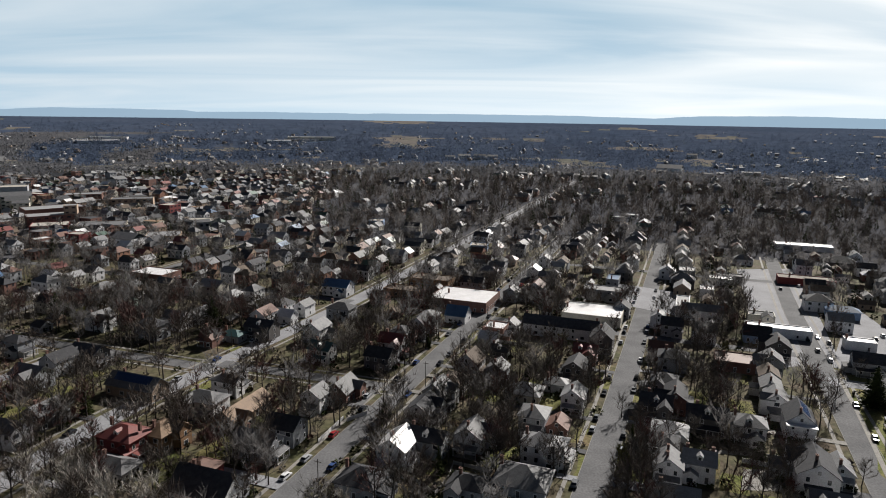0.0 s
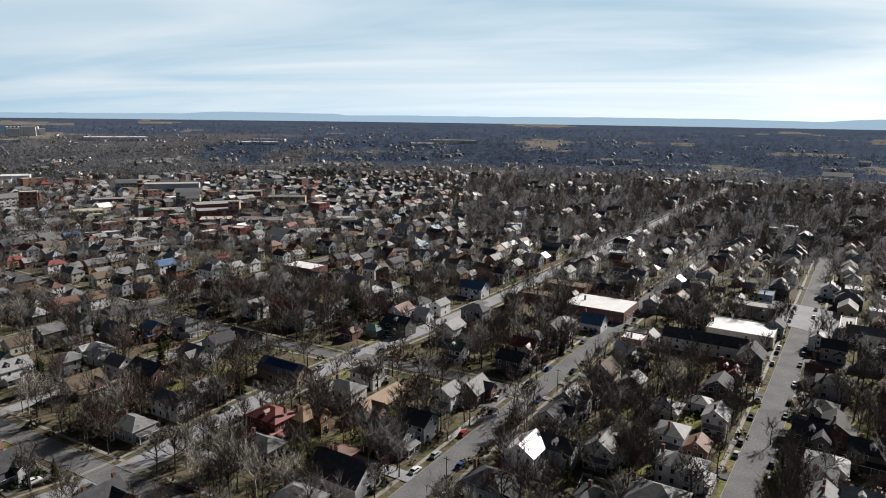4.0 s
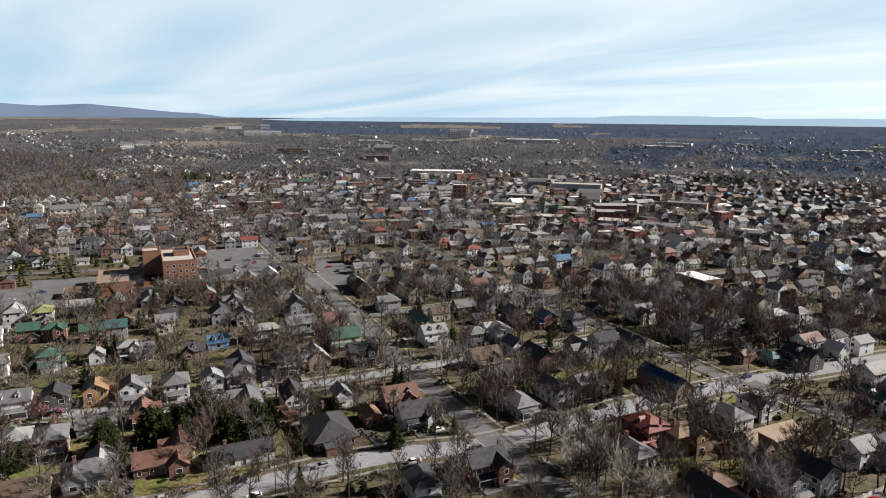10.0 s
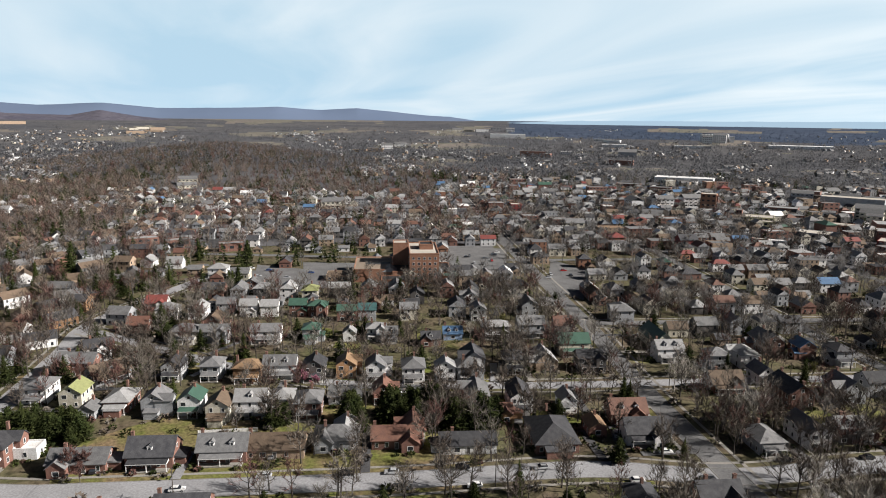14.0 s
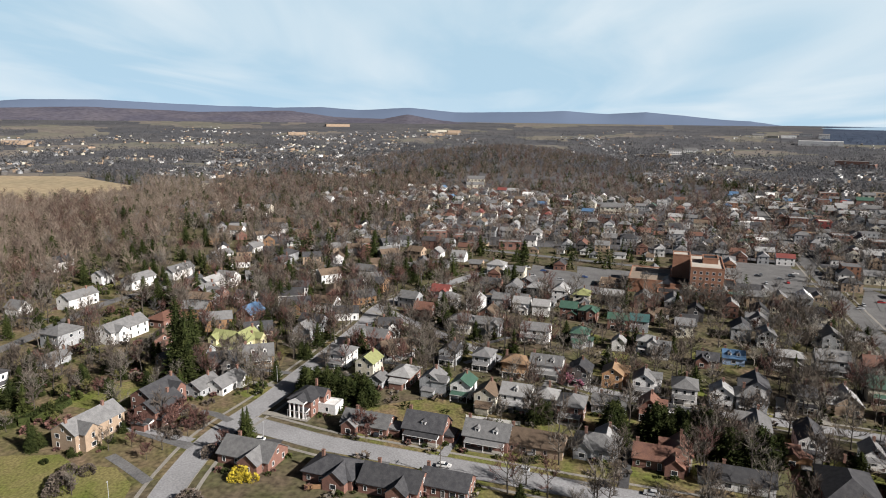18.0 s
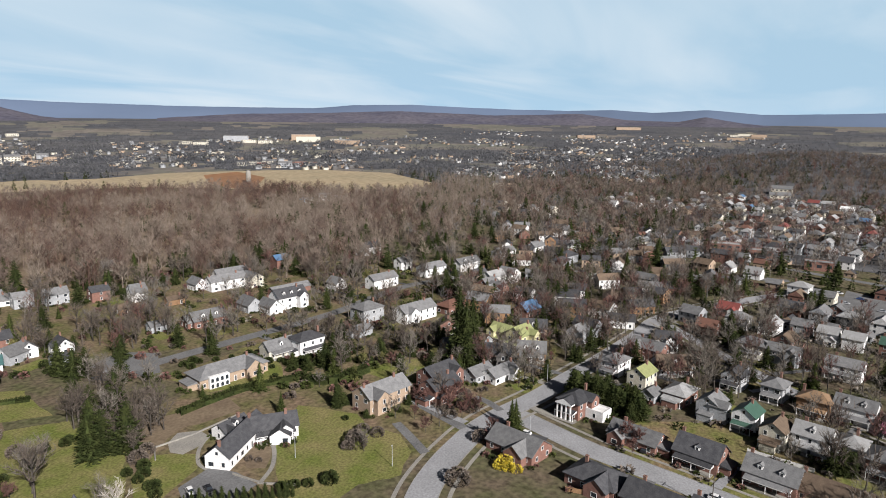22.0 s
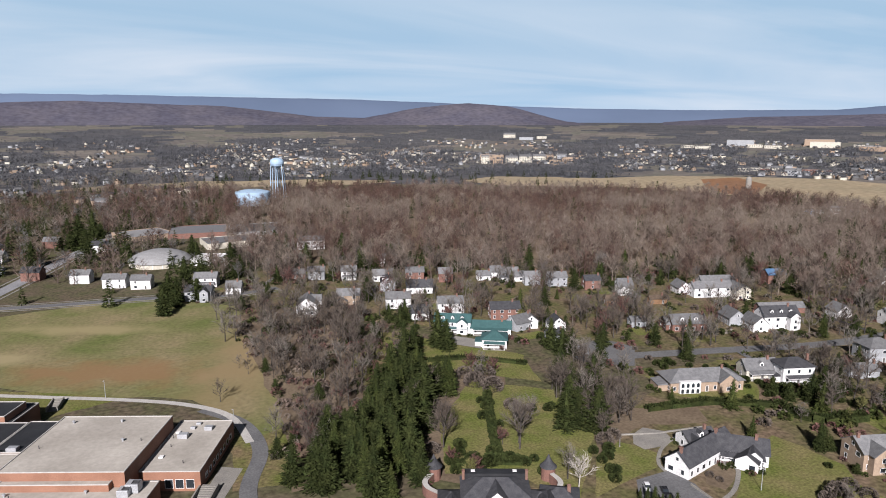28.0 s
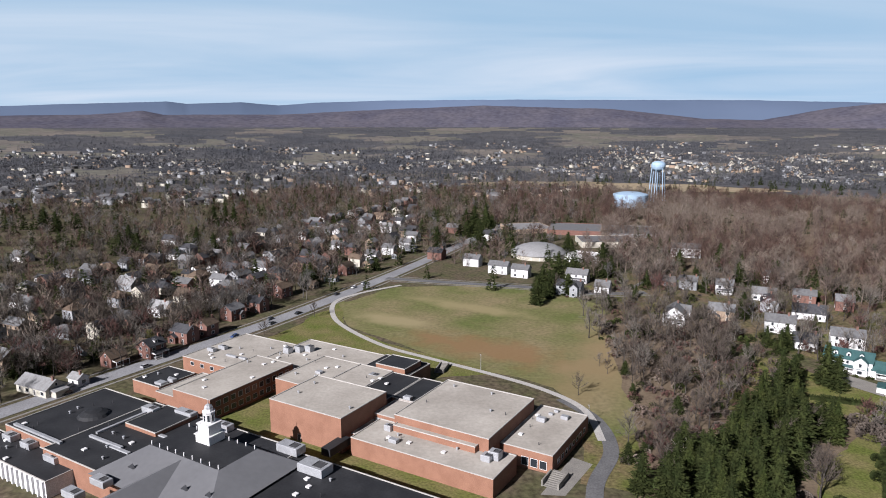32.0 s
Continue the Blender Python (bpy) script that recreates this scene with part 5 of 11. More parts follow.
for i in range(5):
    part("window", window_mesh(2.0, 1.5), SCHOOL, at=pose(205 + i * 6, -178.997, 3.2, 0, 0, 180))
for i in range(3):
    part("window", window_mesh(2.2, 2.6), SCHOOL, at=pose(69 + i * 3, -176.997, 1.0, 0, 0, 180))
for i in range(8):
    part("window", window_mesh(1.8, 1.6), SCHOOL, at=pose(65.997, -206 + i * 3.4, 1.6, 0, 0, 270))
for i in range(18):
    part("pilaster", box_mesh("pilaster", TRIM, (-0.3, -0.3, 0, 0.3, 0.3, 5.2)), SCHOOL, "white pilaster", at=pose(185 + i * 2.7, -91.7, 0))
part("door", mesh_of("door", *framed(1.2, 2.3, 0.12, 0.08, 0.03), [TRIM, FRESH], [0] * 12 + [1]), SCHOOL, at=pose(147, -154.997, 0, 0, 0, 180))
part("bridge", mesh_of("bridge", *solid((127, -157, 3.0, 130.5, -147, 5.5)), BLACK_ROOF), SCHOOL, "covered link between the wings")
patch("lawn", [street(-148, 100), street(-150, 170), street(-190, 168), street(-172, 112), street(-162, 60), street(-150, 62)], LAWN, 0.035, "green lawn strip between the school wings", "lawn")


# stairs at the wing's entrance and up to the field
def flight(x, y, deg, width, steps, rise, tread, label):
    st = thing("stairs", mesh_of("stairs", *solid((-width / 2, 0, -0.3, width / 2, steps * tread, 0.05)), CONCRETE), x, y, deg, 0.0, label, "stairs")
    for i in range(steps):
        part("step", mesh_of("step", *solid((-width / 2, i * tread, 0.05, width / 2, steps * tread, (i + 1) * rise)), CONCRETE), st)
    for sx in (-width / 2 - 0.25, width / 2 + 0.25):
        part("cheek_wall", box_mesh("cheek_wall", CONCRETE, (sx - 0.22, -0.3, 0, sx + 0.22, steps * tread, steps * rise + 0.5)), st)


flight(-14, -181, 155, 4.5, 9, 0.16, 0.9, "pale concrete stairs up to the school entrance")
flight(27.5, -268, 170, 3.0, 8, 0.14, 1.2, "pale concrete steps from the school to the path")
patch("pavement", [(-11, -177), (-18, -177), (-28, -196), (-22, -200)], CONCRETE, 0.05, "pale concrete terrace by the school entrance", "pavement")

# small vents, hatches and pipes on the school roofs
vrng = random.Random(15)
VENTS = [mesh_of("roof_vent", *octagon([(0.28, 0), (0.28, 0.6), (0.45, 0.65), (0.45, 0.85), (0.1, 1.0)]), METAL), mesh_of("roof_vent", *stacked([(0.6, 0.6, 0), (0.6, 0.6, 0.35), (0.7, 0.7, 0.4), (0.62, 0.62, 0.5)]), TRIM), mesh_of("roof_vent", *octagon([(0.12, 0), (0.12, 0.9), (0.16, 0.95)]), FRESH)]
for q0, q1, s0, s1, z, k in ((131, 158, -178, -157, 12, 3), (162, 177, -204, -179, 8, 5), (133, 158, -204, -182, 8, 5), (86, 116, -202, -174, 10.5, 5), (68, 82, -208, -179, 6, 6), (186, 202, -190, -152, 8, 6), (205, 233, -213, -181, 6, 12), (162, 201, -222, -194, 6, 9), (201, 224, -136, -106, 8, 9), (176, 197, -120, -104, 8, 10), (72, 120, -136, -102, 7.5, 14), (200, 230, -102, -93, 5.2, 10), (78, 124, -171, -158, 6, 7), (218, 230, -168, -155, 5, 5)):
    for _ in range(k):
        part("roof_vent", vrng.choice(VENTS), SCHOOL, at=pose(vrng.uniform(q0, q1), vrng.uniform(s0, s1), z + 0.06, 0, 0, 0))
for q, s in ((162, -105), (140, -105), (132, -106)):
    part("roof_dormer", mesh_of("roof_dormer", [(-0.8, -0.4, 0), (0.8, -0.4, 0), (0, -0.4, 1.3), (0, -2.0, 1.1), (-0.8, -1.2, 0), (0.8, -1.2, 0)], [(0, 1, 2), (0, 2, 3, 4), (2, 1, 5, 3)], [TRIM, SLATE], [0, 1, 1]), SCHOOL, "small triangular roof vent", at=pose(q, s, 10.0, 0, 0, 180))
for q, s, L, turn in ((186, -112, 16, 0), (194, -124, 20, 90), (210, -104.5, 26, 0)):
    part("duct", box_mesh("duct", METAL, (-L / 2, -0.5, 0, L / 2, 0.5, 0.7)), SCHOOL, "pale roof duct", at=pose(q, s, 8.05, 0, 0, turn))

# car parks, drives and yards
LOTS.append([(-483, 74), (-436, 123), (-394, 111), (-418, 60)])
patch("car_park", LOTS[-1], ASPHALT, 0.05, "grey asphalt car park between houses", "car park")
LOTS.append([(-500, 235), (-468, 272), (-382, 220), (-420, 195)])
patch("car_park", LOTS[-1], ASPHALT, 0.05, "grey asphalt car park beside the hospital", "car park")
LOTS.append([(211, 470), (257, 475), (178, 284), (150, 276), (169, 353)])
patch("car_park", LOTS[-1], PALE_ASPHALT, 0.045, "wide pale asphalt forecourts beside the main road", "car park")
LOTS.append([(240, 380), (225, 310), (190, 268), (170, 277)])
patch("car_park", LOTS[-1], PALE_ASPHALT, 0.042, "pale asphalt forecourt at the junction", "car park")
LOTS.append([(-420, 282), (-375, 287), (-314, 235), (-347, 231)])
patch("car_park", LOTS[-1], ASPHALT, 0.05, "grey asphalt car park among houses", "car park")
patch("lawn", [(169.9, 268.1), (201.0, 285.3), (170.1, 218.1), (129.1, 168.8), (136.5, 190.3)], LAWN, 0.07, "green lawn strip beside the main road", "lawn")
road([(169.9, 273.9), (152.8, 228.7), (134.8, 183.7), (129.1, 168.8)], 1.6, walks=False, mat=CONCRETE, label="pale concrete pavement along the main road")
patch("court", [(-207, -247), (-213, -230), (-196, -211), (-180, -222), (-188, -243)], ASPHALT, 0.05, "grey asphalt turning circle", "road")


# ---- water tower and tank ----
def lathe(name, prof, n, mat):
    vs = [(r * math.cos(2 * math.pi * k / n), r * math.sin(2 * math.pi * k / n), z) for r, z in prof for k in range(n)]
    fs = [(a * n + k, a * n + (k + 1) % n, a * n + n + (k + 1) % n, a * n + n + k) for a in range(len(prof) - 1) for k in range(n)]
    return mesh_of(name, vs, fs + [tuple(range(len(vs) - n, len(vs)))], mat)


part("low_dome", lathe("low_dome", [(5.2, 0), (4.4, 0.8), (2.6, 1.6), (0.3, 1.9)], 20, BLACK_ROOF), SCHOOL, "low black roof dome", at=pose(208, -122, 8.05))
WT = new("water_tower")
WT.matrix_basis = pose(-198, -913, 0)
tagged(WT, "pale blue water tower with a round tank on steel legs", "water tower")
part("tank", lathe("tank", [(0.5, 40), (4, 40.6), (8, 43), (9.3, 46), (9.3, 49), (8, 51.6), (4.5, 53.4), (0.3, 54)], 20, TANK_BLUE), WT)
part("riser", lathe("riser", [(1.0, 0), (1.0, 41)], 8, TANK_BLUE), WT)
for k in range(6):
    a = math.pi / 3 * k
    vs, fs = [], []
    prism(vs, fs, Vector((11 * math.cos(a), 11 * math.sin(a), -0.5)), Vector((8.3 * math.cos(a), 8.3 * math.sin(a), 46)), 0.55, 0.5, 6)
    part("leg", mesh_of("leg", vs, fs, TANK_BLUE), WT)
    b = a + math.pi / 3
    vs, fs = [], []
    prism(vs, fs, Vector((9.8 * math.cos(a), 9.8 * math.sin(a), 21)), Vector((9.8 * math.cos(b), 9.8 * math.sin(b), 21)), 0.25, 0.25, 4)
    part("brace", mesh_of("brace", vs, fs, TANK_BLUE), WT)
thing("storage_tank", lathe("storage_tank", [(21, -0.5), (21, 15.5), (20.4, 16.2), (12, 18.2), (0.5, 19)], 32, TANK_BLUE), -153, -853, 0, 0, "wide pale blue steel water storage tank", "water tank")
thing("silo", lathe("silo", [(4.2, -1), (4.2, 16), (3, 18.5), (0.4, 19.5)], 16, CONCRETE), *polar(129.4, 1130), 0, None, "grey concrete farm silo in the field", "silo")


def far_building(x, y, deg, L, W, h, wall):
    """A large building far off: body with rows of windows, and a flat or gabled roof."""
    if wall == "white" and math.hypot(x, y) > 1000 and y < 600:
        wall = "tan" if int(abs(x)) % 2 else "cream"
    gabled = wall in ("white", "cream", "gray") and h > 5 and h > L * 0.25
    word = "gabled" if gabled else "flat-roofed"
    body = stacked([(L / 2, W / 2, -2), (L / 2, W / 2, h), (L / 2 - 0.3, W / 2 - 0.3, h), (L / 2 - 0.3, W / 2 - 0.3, h - 0.5)])
    root = thing("far_building", mesh_of("far_building", *body, WALLS[wall]), x, y, deg, None,
                 f"{WALL_WORDS[wall]} {word} building far off in the town", "building", "large buildings of the far town")
    if gabled:
        part("roof", gable_roof(L, W, h, W * 0.25, 0.5, ROOFS["gray"]), root)
    else:
        part("roof", box_mesh("roof", ROOFS["white" if wall == "white" else "light" if int(abs(x)) % 3 else "gray"] if wall in ("white", "cream", "brick", "tan") else GRAVEL_ROOF, (-L / 2 + 0.4, -W / 2 + 0.4, h - 0.6, L / 2 - 0.4, W / 2 - 0.4, h - 0.4)), root)
    floors = max(1, min(4, int(h / 3.6)))
    n = max(2, min(7, int(L / 5)))
    boxes = []
    for f in range(floors):
        z0 = (f + 0.35) * h / floors
        boxes += [((i + 0.25) / n * L - L / 2, -W / 2 - 0.06, z0, (i + 0.75) / n * L - L / 2, -W / 2 - 0.005, z0 + 0.35 * h / floors) for i in range(n)]
    if L < 45:
        part("glazing", box_mesh("glazing", GLASS, *boxes), root)["kind"] = "stuff"
    HOUSES.append((x, y, max(L, W) * 0.6))


# the brick mansion: hipped front roof, dark rear deck, low pavilions, curved walls to two turrets
MX, MY, MDEG = -86.5, -144.0, 334
MANSION_AT = pose(MX, MY, 0, 0, 0, MDEG)


def mansion():
    root = house(MX, MY, MDEG, 18, 11, 2, "hip", "brick", "charcoal", chimney=0, name="mansion", group="", category="mansion", label="large red brick mansion with a dark hipped slate roof")
    part("roof_deck", box_mesh("roof_deck", BLACK_ROOF, (-8.9, -5.4, 5.8, 8.9, -2.6, 8.8)), root, "dark flat deck behind the hipped roof")
    for x in (-6.2, 5.4):
        part("skylight", box_mesh("skylight", TRIM, (x, -4.6, 8.8, x + 1.1, -3.7, 9.05)), root, "small white roof hatch")
    for x in (-8.7, 8.7):
        part("chimney", CHIMNEY, root, at=pose(x, -2.0, 7.6, 0, 0, 90))
    for x, w, h, rise, out in ((0, 6.0, 6.3, 2.6, 1.6),):
        at = pose(x, 5.5 + out - 3.2, 0, 0, 0, 90)
        gab = part("front_gable", walls_mesh(6.4, w, h, rise, "gable", WALLS["brick"]), root, at=at)
        part("gable_roof", gable_roof(6.4, w, h + 0.01, rise, 0.4, ROOFS["charcoal"]), gab)
        part("pediment", mesh_of("pediment", [(3.24, -w / 2 + 0.3, h), (3.24, w / 2 - 0.3, h), (3.24, 0, h + rise - 0.25), (3.2, -w / 2 + 0.3, h), (3.2, w / 2 - 0.3, h), (3.2, 0, h + rise - 0.25)], [(0, 1, 2), (3, 5, 4), (0, 3, 4, 1), (1, 4, 5, 2), (2, 5, 3, 0)], TRIM), gab, "white pediment")
    for side in (-1, 1):
        wing_at = pose(side * 12.2, 1.5, 0)
        pav = part("pavilion", walls_mesh(6.4, 8.5, 3.6, 1.4, "hip", WALLS["brick"]), root, at=wing_at)
        part("pavilion_roof", hip_roof(6.4, 8.5, 3.61, 2.2, 0.4, ROOFS["charcoal"]), pav)
        for x in (-0.2,):
            dm = part("pavilion_dormer", walls_mesh(2.6, 2.2, 1.0, 0.9, "gable", TRIM), pav, at=pose(x, 2.6, 4.0, 0, 0, 90))
            part("dormer_roof", gable_roof(2.6, 2.2, 1.01, 0.9, 0.25, ROOFS["charcoal"]), dm)
        turret_at = MANSION_AT @ pose(side * 17.0, -15.4, 0)
        tx, ty = turret_at.translation.x, turret_at.translation.y
        tur = thing("turret", lathe("turret", [(2.1, -0.5), (2.1, 3.9), (2.25, 3.95), (2.25, 4.2)], 16, WALLS["brick"]), tx, ty, 0, 0, "round brick garden turret with a pointed slate roof", "turret")
        part("turret_roof", lathe("turret_roof", [(2.6, 4.1), (1.5, 5.2), (0.7, 6.5), (0.08, 7.9)], 16, ROOFS["charcoal"]), tur)
        line = [(17.6, -13.2), (19.4, -9.0), (18.4, -5.4), (15.2, -2.6)]
        pts = [MANSION_AT @ Vector((side * x, y, 0)) for x, y in smooth_line(line, 4)]
        vs, fs = strip([(q.x, q.y) for q in pts], 1.6, 3.0)
        n = len(vs)
        vs += [(x, y, -0.2) for x, y, z in vs]
        cut = len(fs)
        fs += [(a + n, a, a + 2, a + 2 + n) for a in range(0, n - 2, 2)] + [(a + 1, a + 1 + n, a + 3 + n, a + 3) for a in range(0, n - 2, 2)] + [(0, n, n + 1, 1), (n - 2, n - 1, 2 * n - 1, 2 * n - 2)]
        tagged(new("curved_wall", mesh_of("curved_wall", vs, fs, [COPING, WALLS["brick"]], [0] * cut + [1] * (len(fs) - cut))), "curved brick garden wall with a pale stone top", "wall", "garden walls")


mansion()

# ---- the houses that stand out ----
house(-13.0, 192.1, 70, 12, 9.5, 2, "gable", "white", "white", porch="l")
house(-3.9, 195.9, -20, 12, 8, 2, "gable", "gray", "charcoal")
house(-21.9, 173.8, -20, 12, 11, 1.5, "hip", "gray", "charcoal")
house(10.2, 200.1, 70, 11, 9, 2, "gable", "white", "gray", porch="l")
house(24.1, 176.9, -20, 15, 13, 1, "hip", "gray", "gray")
house(8.1, 173.5, -20, 10, 8, 1, "hip", "gray", "charcoal")
house(31.8, 239.9, -20, 13, 11, 1, "hip", "cream", "light")
house(45.5, 247.9, -20, 9, 7, 1, "hip", "white", "light")
house(49.0, 231.4, 70, 10, 8, 2, "gable", "white", "light", porch="l")
house(32.2, 214.4, 70, 10, 9, 2, "hip", "gray", "gray")
house(40.1, 211.7, 70, 8, 7, 1, "gable", "brick", "rust")
house(22.7, 256.2, 70, 9, 8, 2, "gable", "gray", "gray")
house(62.8, 278.2, -20, 10, 8, 2, "gable", "brick", "red")
house(26.2, 285.1, -20, 8, 6, 1, "gable", "dark", "charcoal")
house(58.3, 314.9, -20, 36, 10, 2, "gable", "white", "charcoal", name="rowhouse", chimney=3)
house(74.5, 296.9, 70, 12, 10, 2.5, "gable", "dark", "charcoal")
house(26.4, 310.9, 70, 11, 10, 2, "flat", "brick", "white")
house(34.6, 319.1, 70, 8, 7, 1.5, "gable", "white", "light")
house(22.0, 298.4, -20, 8, 7, 1.5, "gable", "white", "white")
house(8.2, 336.5, -20, 11, 10, 1.5, "gable", "white", "blue")
house(12.6, 369.0, -20, 34, 28, 1.7, "flat", "brick", "white", name="store", category="shop")
house(-6.5, 410.8, -20, 26, 14, 1.6, "flat", "brown", "brown", name="store", category="shop")
house(-22.9, 386.7, -20, 22, 12, 1.5, "flat", "brown", "brown", name="store", category="shop")
house(80.4, 342.1, -20, 30, 24, 1.7, "flat", "cream", "white", name="store", category="shop")
house(94.9, 385.7, -20, 22, 12, 2, "flat", "gray", "gray")
house(111.7, 331.9, 70, 9, 8, 2, "gable", "white", "light")
house(114.2, 319.3, -20, 10, 9, 2, "gable", "gray", "charcoal")
house(133.6, 359.6, 70, 24, 7, 2, "flat", "white", "gray", name="rowhouse")
house(139.1, 345.1, -20, 20, 8, 2, "gable", "white", "gray", name="rowhouse")
house(126.9, 310.5, -20, 11, 10, 2, "gable", "white", "charcoal", dormer="f")
house(97.9, 285.3, -20, 10, 9, 1.5, "gable", "brick", "rust")
house(99.4, 273.0, -20, 12, 10, 2, "hip", "gray", "charcoal")
house(87.0, 246.4, -20, 9.5, 8.5, 2, "hip", "gray", "charcoal")
house(77.2, 224.8, -20, 11, 9, 2, "gable", "dark", "charcoal")
house(67.8, 182.5, 70, 9, 8, 2, "gable", "white", "gray", chimney=2)
house(77.4, 184.0, -20, 9, 8, 2, "gable", "white", "light", chimney=2)
house(91.6, 215.2, -20, 13, 8.5, 2, "gable", "dark", "charcoal", dormer="f")
house(103.4, 209.5, -20, 10.5, 9, 2, "hip", "white", "gray", dormer="f")
house(126.7, 275.4, -20, 16, 14, 1.5, "flat", "brick", "rust")
house(152.6, 290.5, 70, 13, 10, 2, "gable", "dark", "charcoal")
house(140.1, 270.7, 70, 10, 9, 2, "gable", "gray", "gray")
house(126.6, 242.5, 70, 10, 7.5, 2, "gable", "white", "gray")
house(131.2, 254.0, 70, 10, 7.5, 2, "gable", "gray", "brown")
house(123.0, 231.2, 70, 10, 7.5, 2, "gable", "white", "gray")
balconies(house(121.9, 213.0, 70, 13, 9, 2.5, "gable", "white", "charcoal", solar=1), 13, 9)
house(110.4, 181.4, 70, 15, 11, 2, "gable", "white", "charcoal")
house(118.8, 183.3, 70, 9, 7, 1.5, "gable", "white", "light")
patch("yard_paving", [(87.4, 177.0), (99.5, 176.5), (102.6, 189.0), (93.2, 188.8)], CONCRETE, 0.03, "pale concrete yard behind the houses", "paving")
patch("garden_path", [(87.6, 201.2), (108.3, 198.3), (108.0, 195.8), (87.2, 198.7)], CONCRETE, 0.035, "pale path behind the gardens", "path")
house(104.2, 186.7, -20, 8, 6, 1, "gable", "gray", "gray", name="garage", category="garage")
house(168.2, 340.5, -20, 13, 9, 1.6, "flat", "cream", "charcoal")
house(167.2, 320.0, -20, 30, 8, 1.4, "flat", "white", "white", name="store", category="shop")
house(152.6, 310.8, -20, 12, 9, 1.5, "gable", "blue", "charcoal")
house(213.2, 368.2, -20, 14, 12, 2, "hip", "white", "charcoal")
house(218.9, 353.2, -20, 16, 8, 1.5, "hip", "blue", "blue")
house(238.6, 428.6, -20, 34, 12, 1.5, "flat", "red", "brown", name="store", category="shop", windows=False)
house(292.1, 482.7, -20, 22, 14, 1.5, "hip", "dark", "charcoal", name="store", category="shop", windows=False)
house(299.8, 549.3, -20, 44, 14, 1.5, "flat", "white", "white", name="store", category="shop", windows=False)
house(196.9, 301.5, -20, 13, 7, 1.5, "flat", "white", "white", name="store", category="shop")
house(181.4, 425.2, -20, 14, 10, 1.5, "flat", "white", "white")
house(161.5, 397.2, 70, 10, 8, 1.5, "flat", "white", "white")
house(150.7, 438.7, 70, 8, 10, 2, "gable", "white", "light")
house(164.9, 441.2, 70, 14, 10, 2, "flat", "gray", "gray")
house(190.3, 433.3, -20, 16, 8, 1.5, "flat", "dark", "charcoal")
house(110.6, 422.3, 70, 15, 8, 1.5, "flat", "gray", "blue")
house(137.1, 472.2, 70, 10, 8, 2, "gable", "white", "light", windows=False)
house(60.9, 434.6, 70, 9, 8, 2, "gable", "white", "white")
house(73.5, 469.7, 70, 9, 8, 2, "gable", "white", "light")
house(40.3, 377.7, 70, 9, 8, 2, "gable", "gray", "gray")
house(97.2, 349.1, 70, 10, 8, 2, "gable", "gray", "charcoal")
house(-45.3, 228.1, 70, 9, 8, 2, "gable", "white", "gray")
house(-98.1, 193.0, -20, 13, 10, 2.5, "hip", "red", "red", dormer="f", chimney=2)
house(-88.6, 198.1, 70, 11, 9, 2, "hip", "brown", "tan")
house(-95.9, 180.5, -20, 14, 8, 1, "hip", "gray", "gray")
house(-83.6, 222.5, -20, 14, 9, 2, "hip", "white", "gray", porch="f")
house(-69.5, 220.5, 70, 22, 9, 1, "gable", "tan", "tan")
house(-50.5, 203.3, -20, 11, 9, 2, "gable", "gray", "charcoal")
house(-63.8, 168.6, -20, 18, 12, 1.5, "gable", "white", "charcoal")
house(-68.9, 177.8, 70, 9, 8, 1.5, "hip", "red", "rust")
house(-114.8, 237.9, -20, 22, 9, 1.5, "gable", "tan", "gray", solar=1)
house(-148.4, 267.5, -20, 14, 9, 2, "gable", "dark", "charcoal")
house(-156.1, 259.6, 70, 12, 9, 2, "gable", "gray", "charcoal")
house(-164.3, 221.4, -20, 16, 10, 2, "gable", "brick", "charcoal", chimney=2)
house(-183.8, 229.0, -20, 10, 7, 1.5, "gable", "white", "gray")
house(-182.3, 206.5, 70, 13, 9, 1.5, "gable", "brick", "brown")
house(-218.2, 210.5, 70, 12, 9, 2, "gable", "white", "light")
house(-235.9, 220.2, -20, 20, 10, 1.5, "gable", "cream", "green")
house(-176.2, 152.8, 70, 13, 9, 1.5, "gable", "brick", "rust")
house(-161.3, 148.6, 70, 15, 9, 1.5, "gable", "white", "charcoal")
house(-172.6, 136.5, -20, 9, 6, 1, "gable", "brick", "tan", name="shed", category="shed")
house(-173.6, 119.4, -20, 20, 14, 1, "hip", "brick", "charcoal")
house(-242.0, 175.9, 70, 14, 10, 2, "gable", "cream", "green")
house(-222.0, 171.1, 70, 12, 8, 2, "gable", "dark", "charcoal")
house(-120.8, 138.0, 70, 12, 9, 2, "gable", "brick", "charcoal", chimney=2)
house(-193.0, 138.9, -20, 8, 6, 1.5, "gable", "white", "gray")
house(-276.0, 231.3, -20, 14, 10, 2, "hip", "gray", "gray")
house(-209.3, 261.7, -20, 14, 10, 2, "gable", "brick", "gray")
house(-196.3, 269.6, -20, 9, 8, 2, "gable", "brick", "blue")
house(-168.0, 315.9, 70, 11, 9, 2, "gable", "white", "gray")
house(-322.3, 283.8, -20, 13, 8, 1, "gable", "gray", "gray")
house(-314.4, 242.6, -20, 12, 8, 1.5, "gable", "brick", "brown")
house(-183.3, 415.8, -20, 26, 17, 1.6, "flat", "brick", "white", name="store", category="shop")
house(-134.3, 380.5, -20, 14, 10, 2, "gable", "cream", "light")
house(-106.0, 296.0, -20, 9, 8, 1.5, "gable", "brick", "rust")
house(-97.9, 300.6, -20, 10, 7, 1, "hip", "gray", "teal")
house(-85.9, 306.0, -20, 14, 9, 2, "gable", "dark", "charcoal")
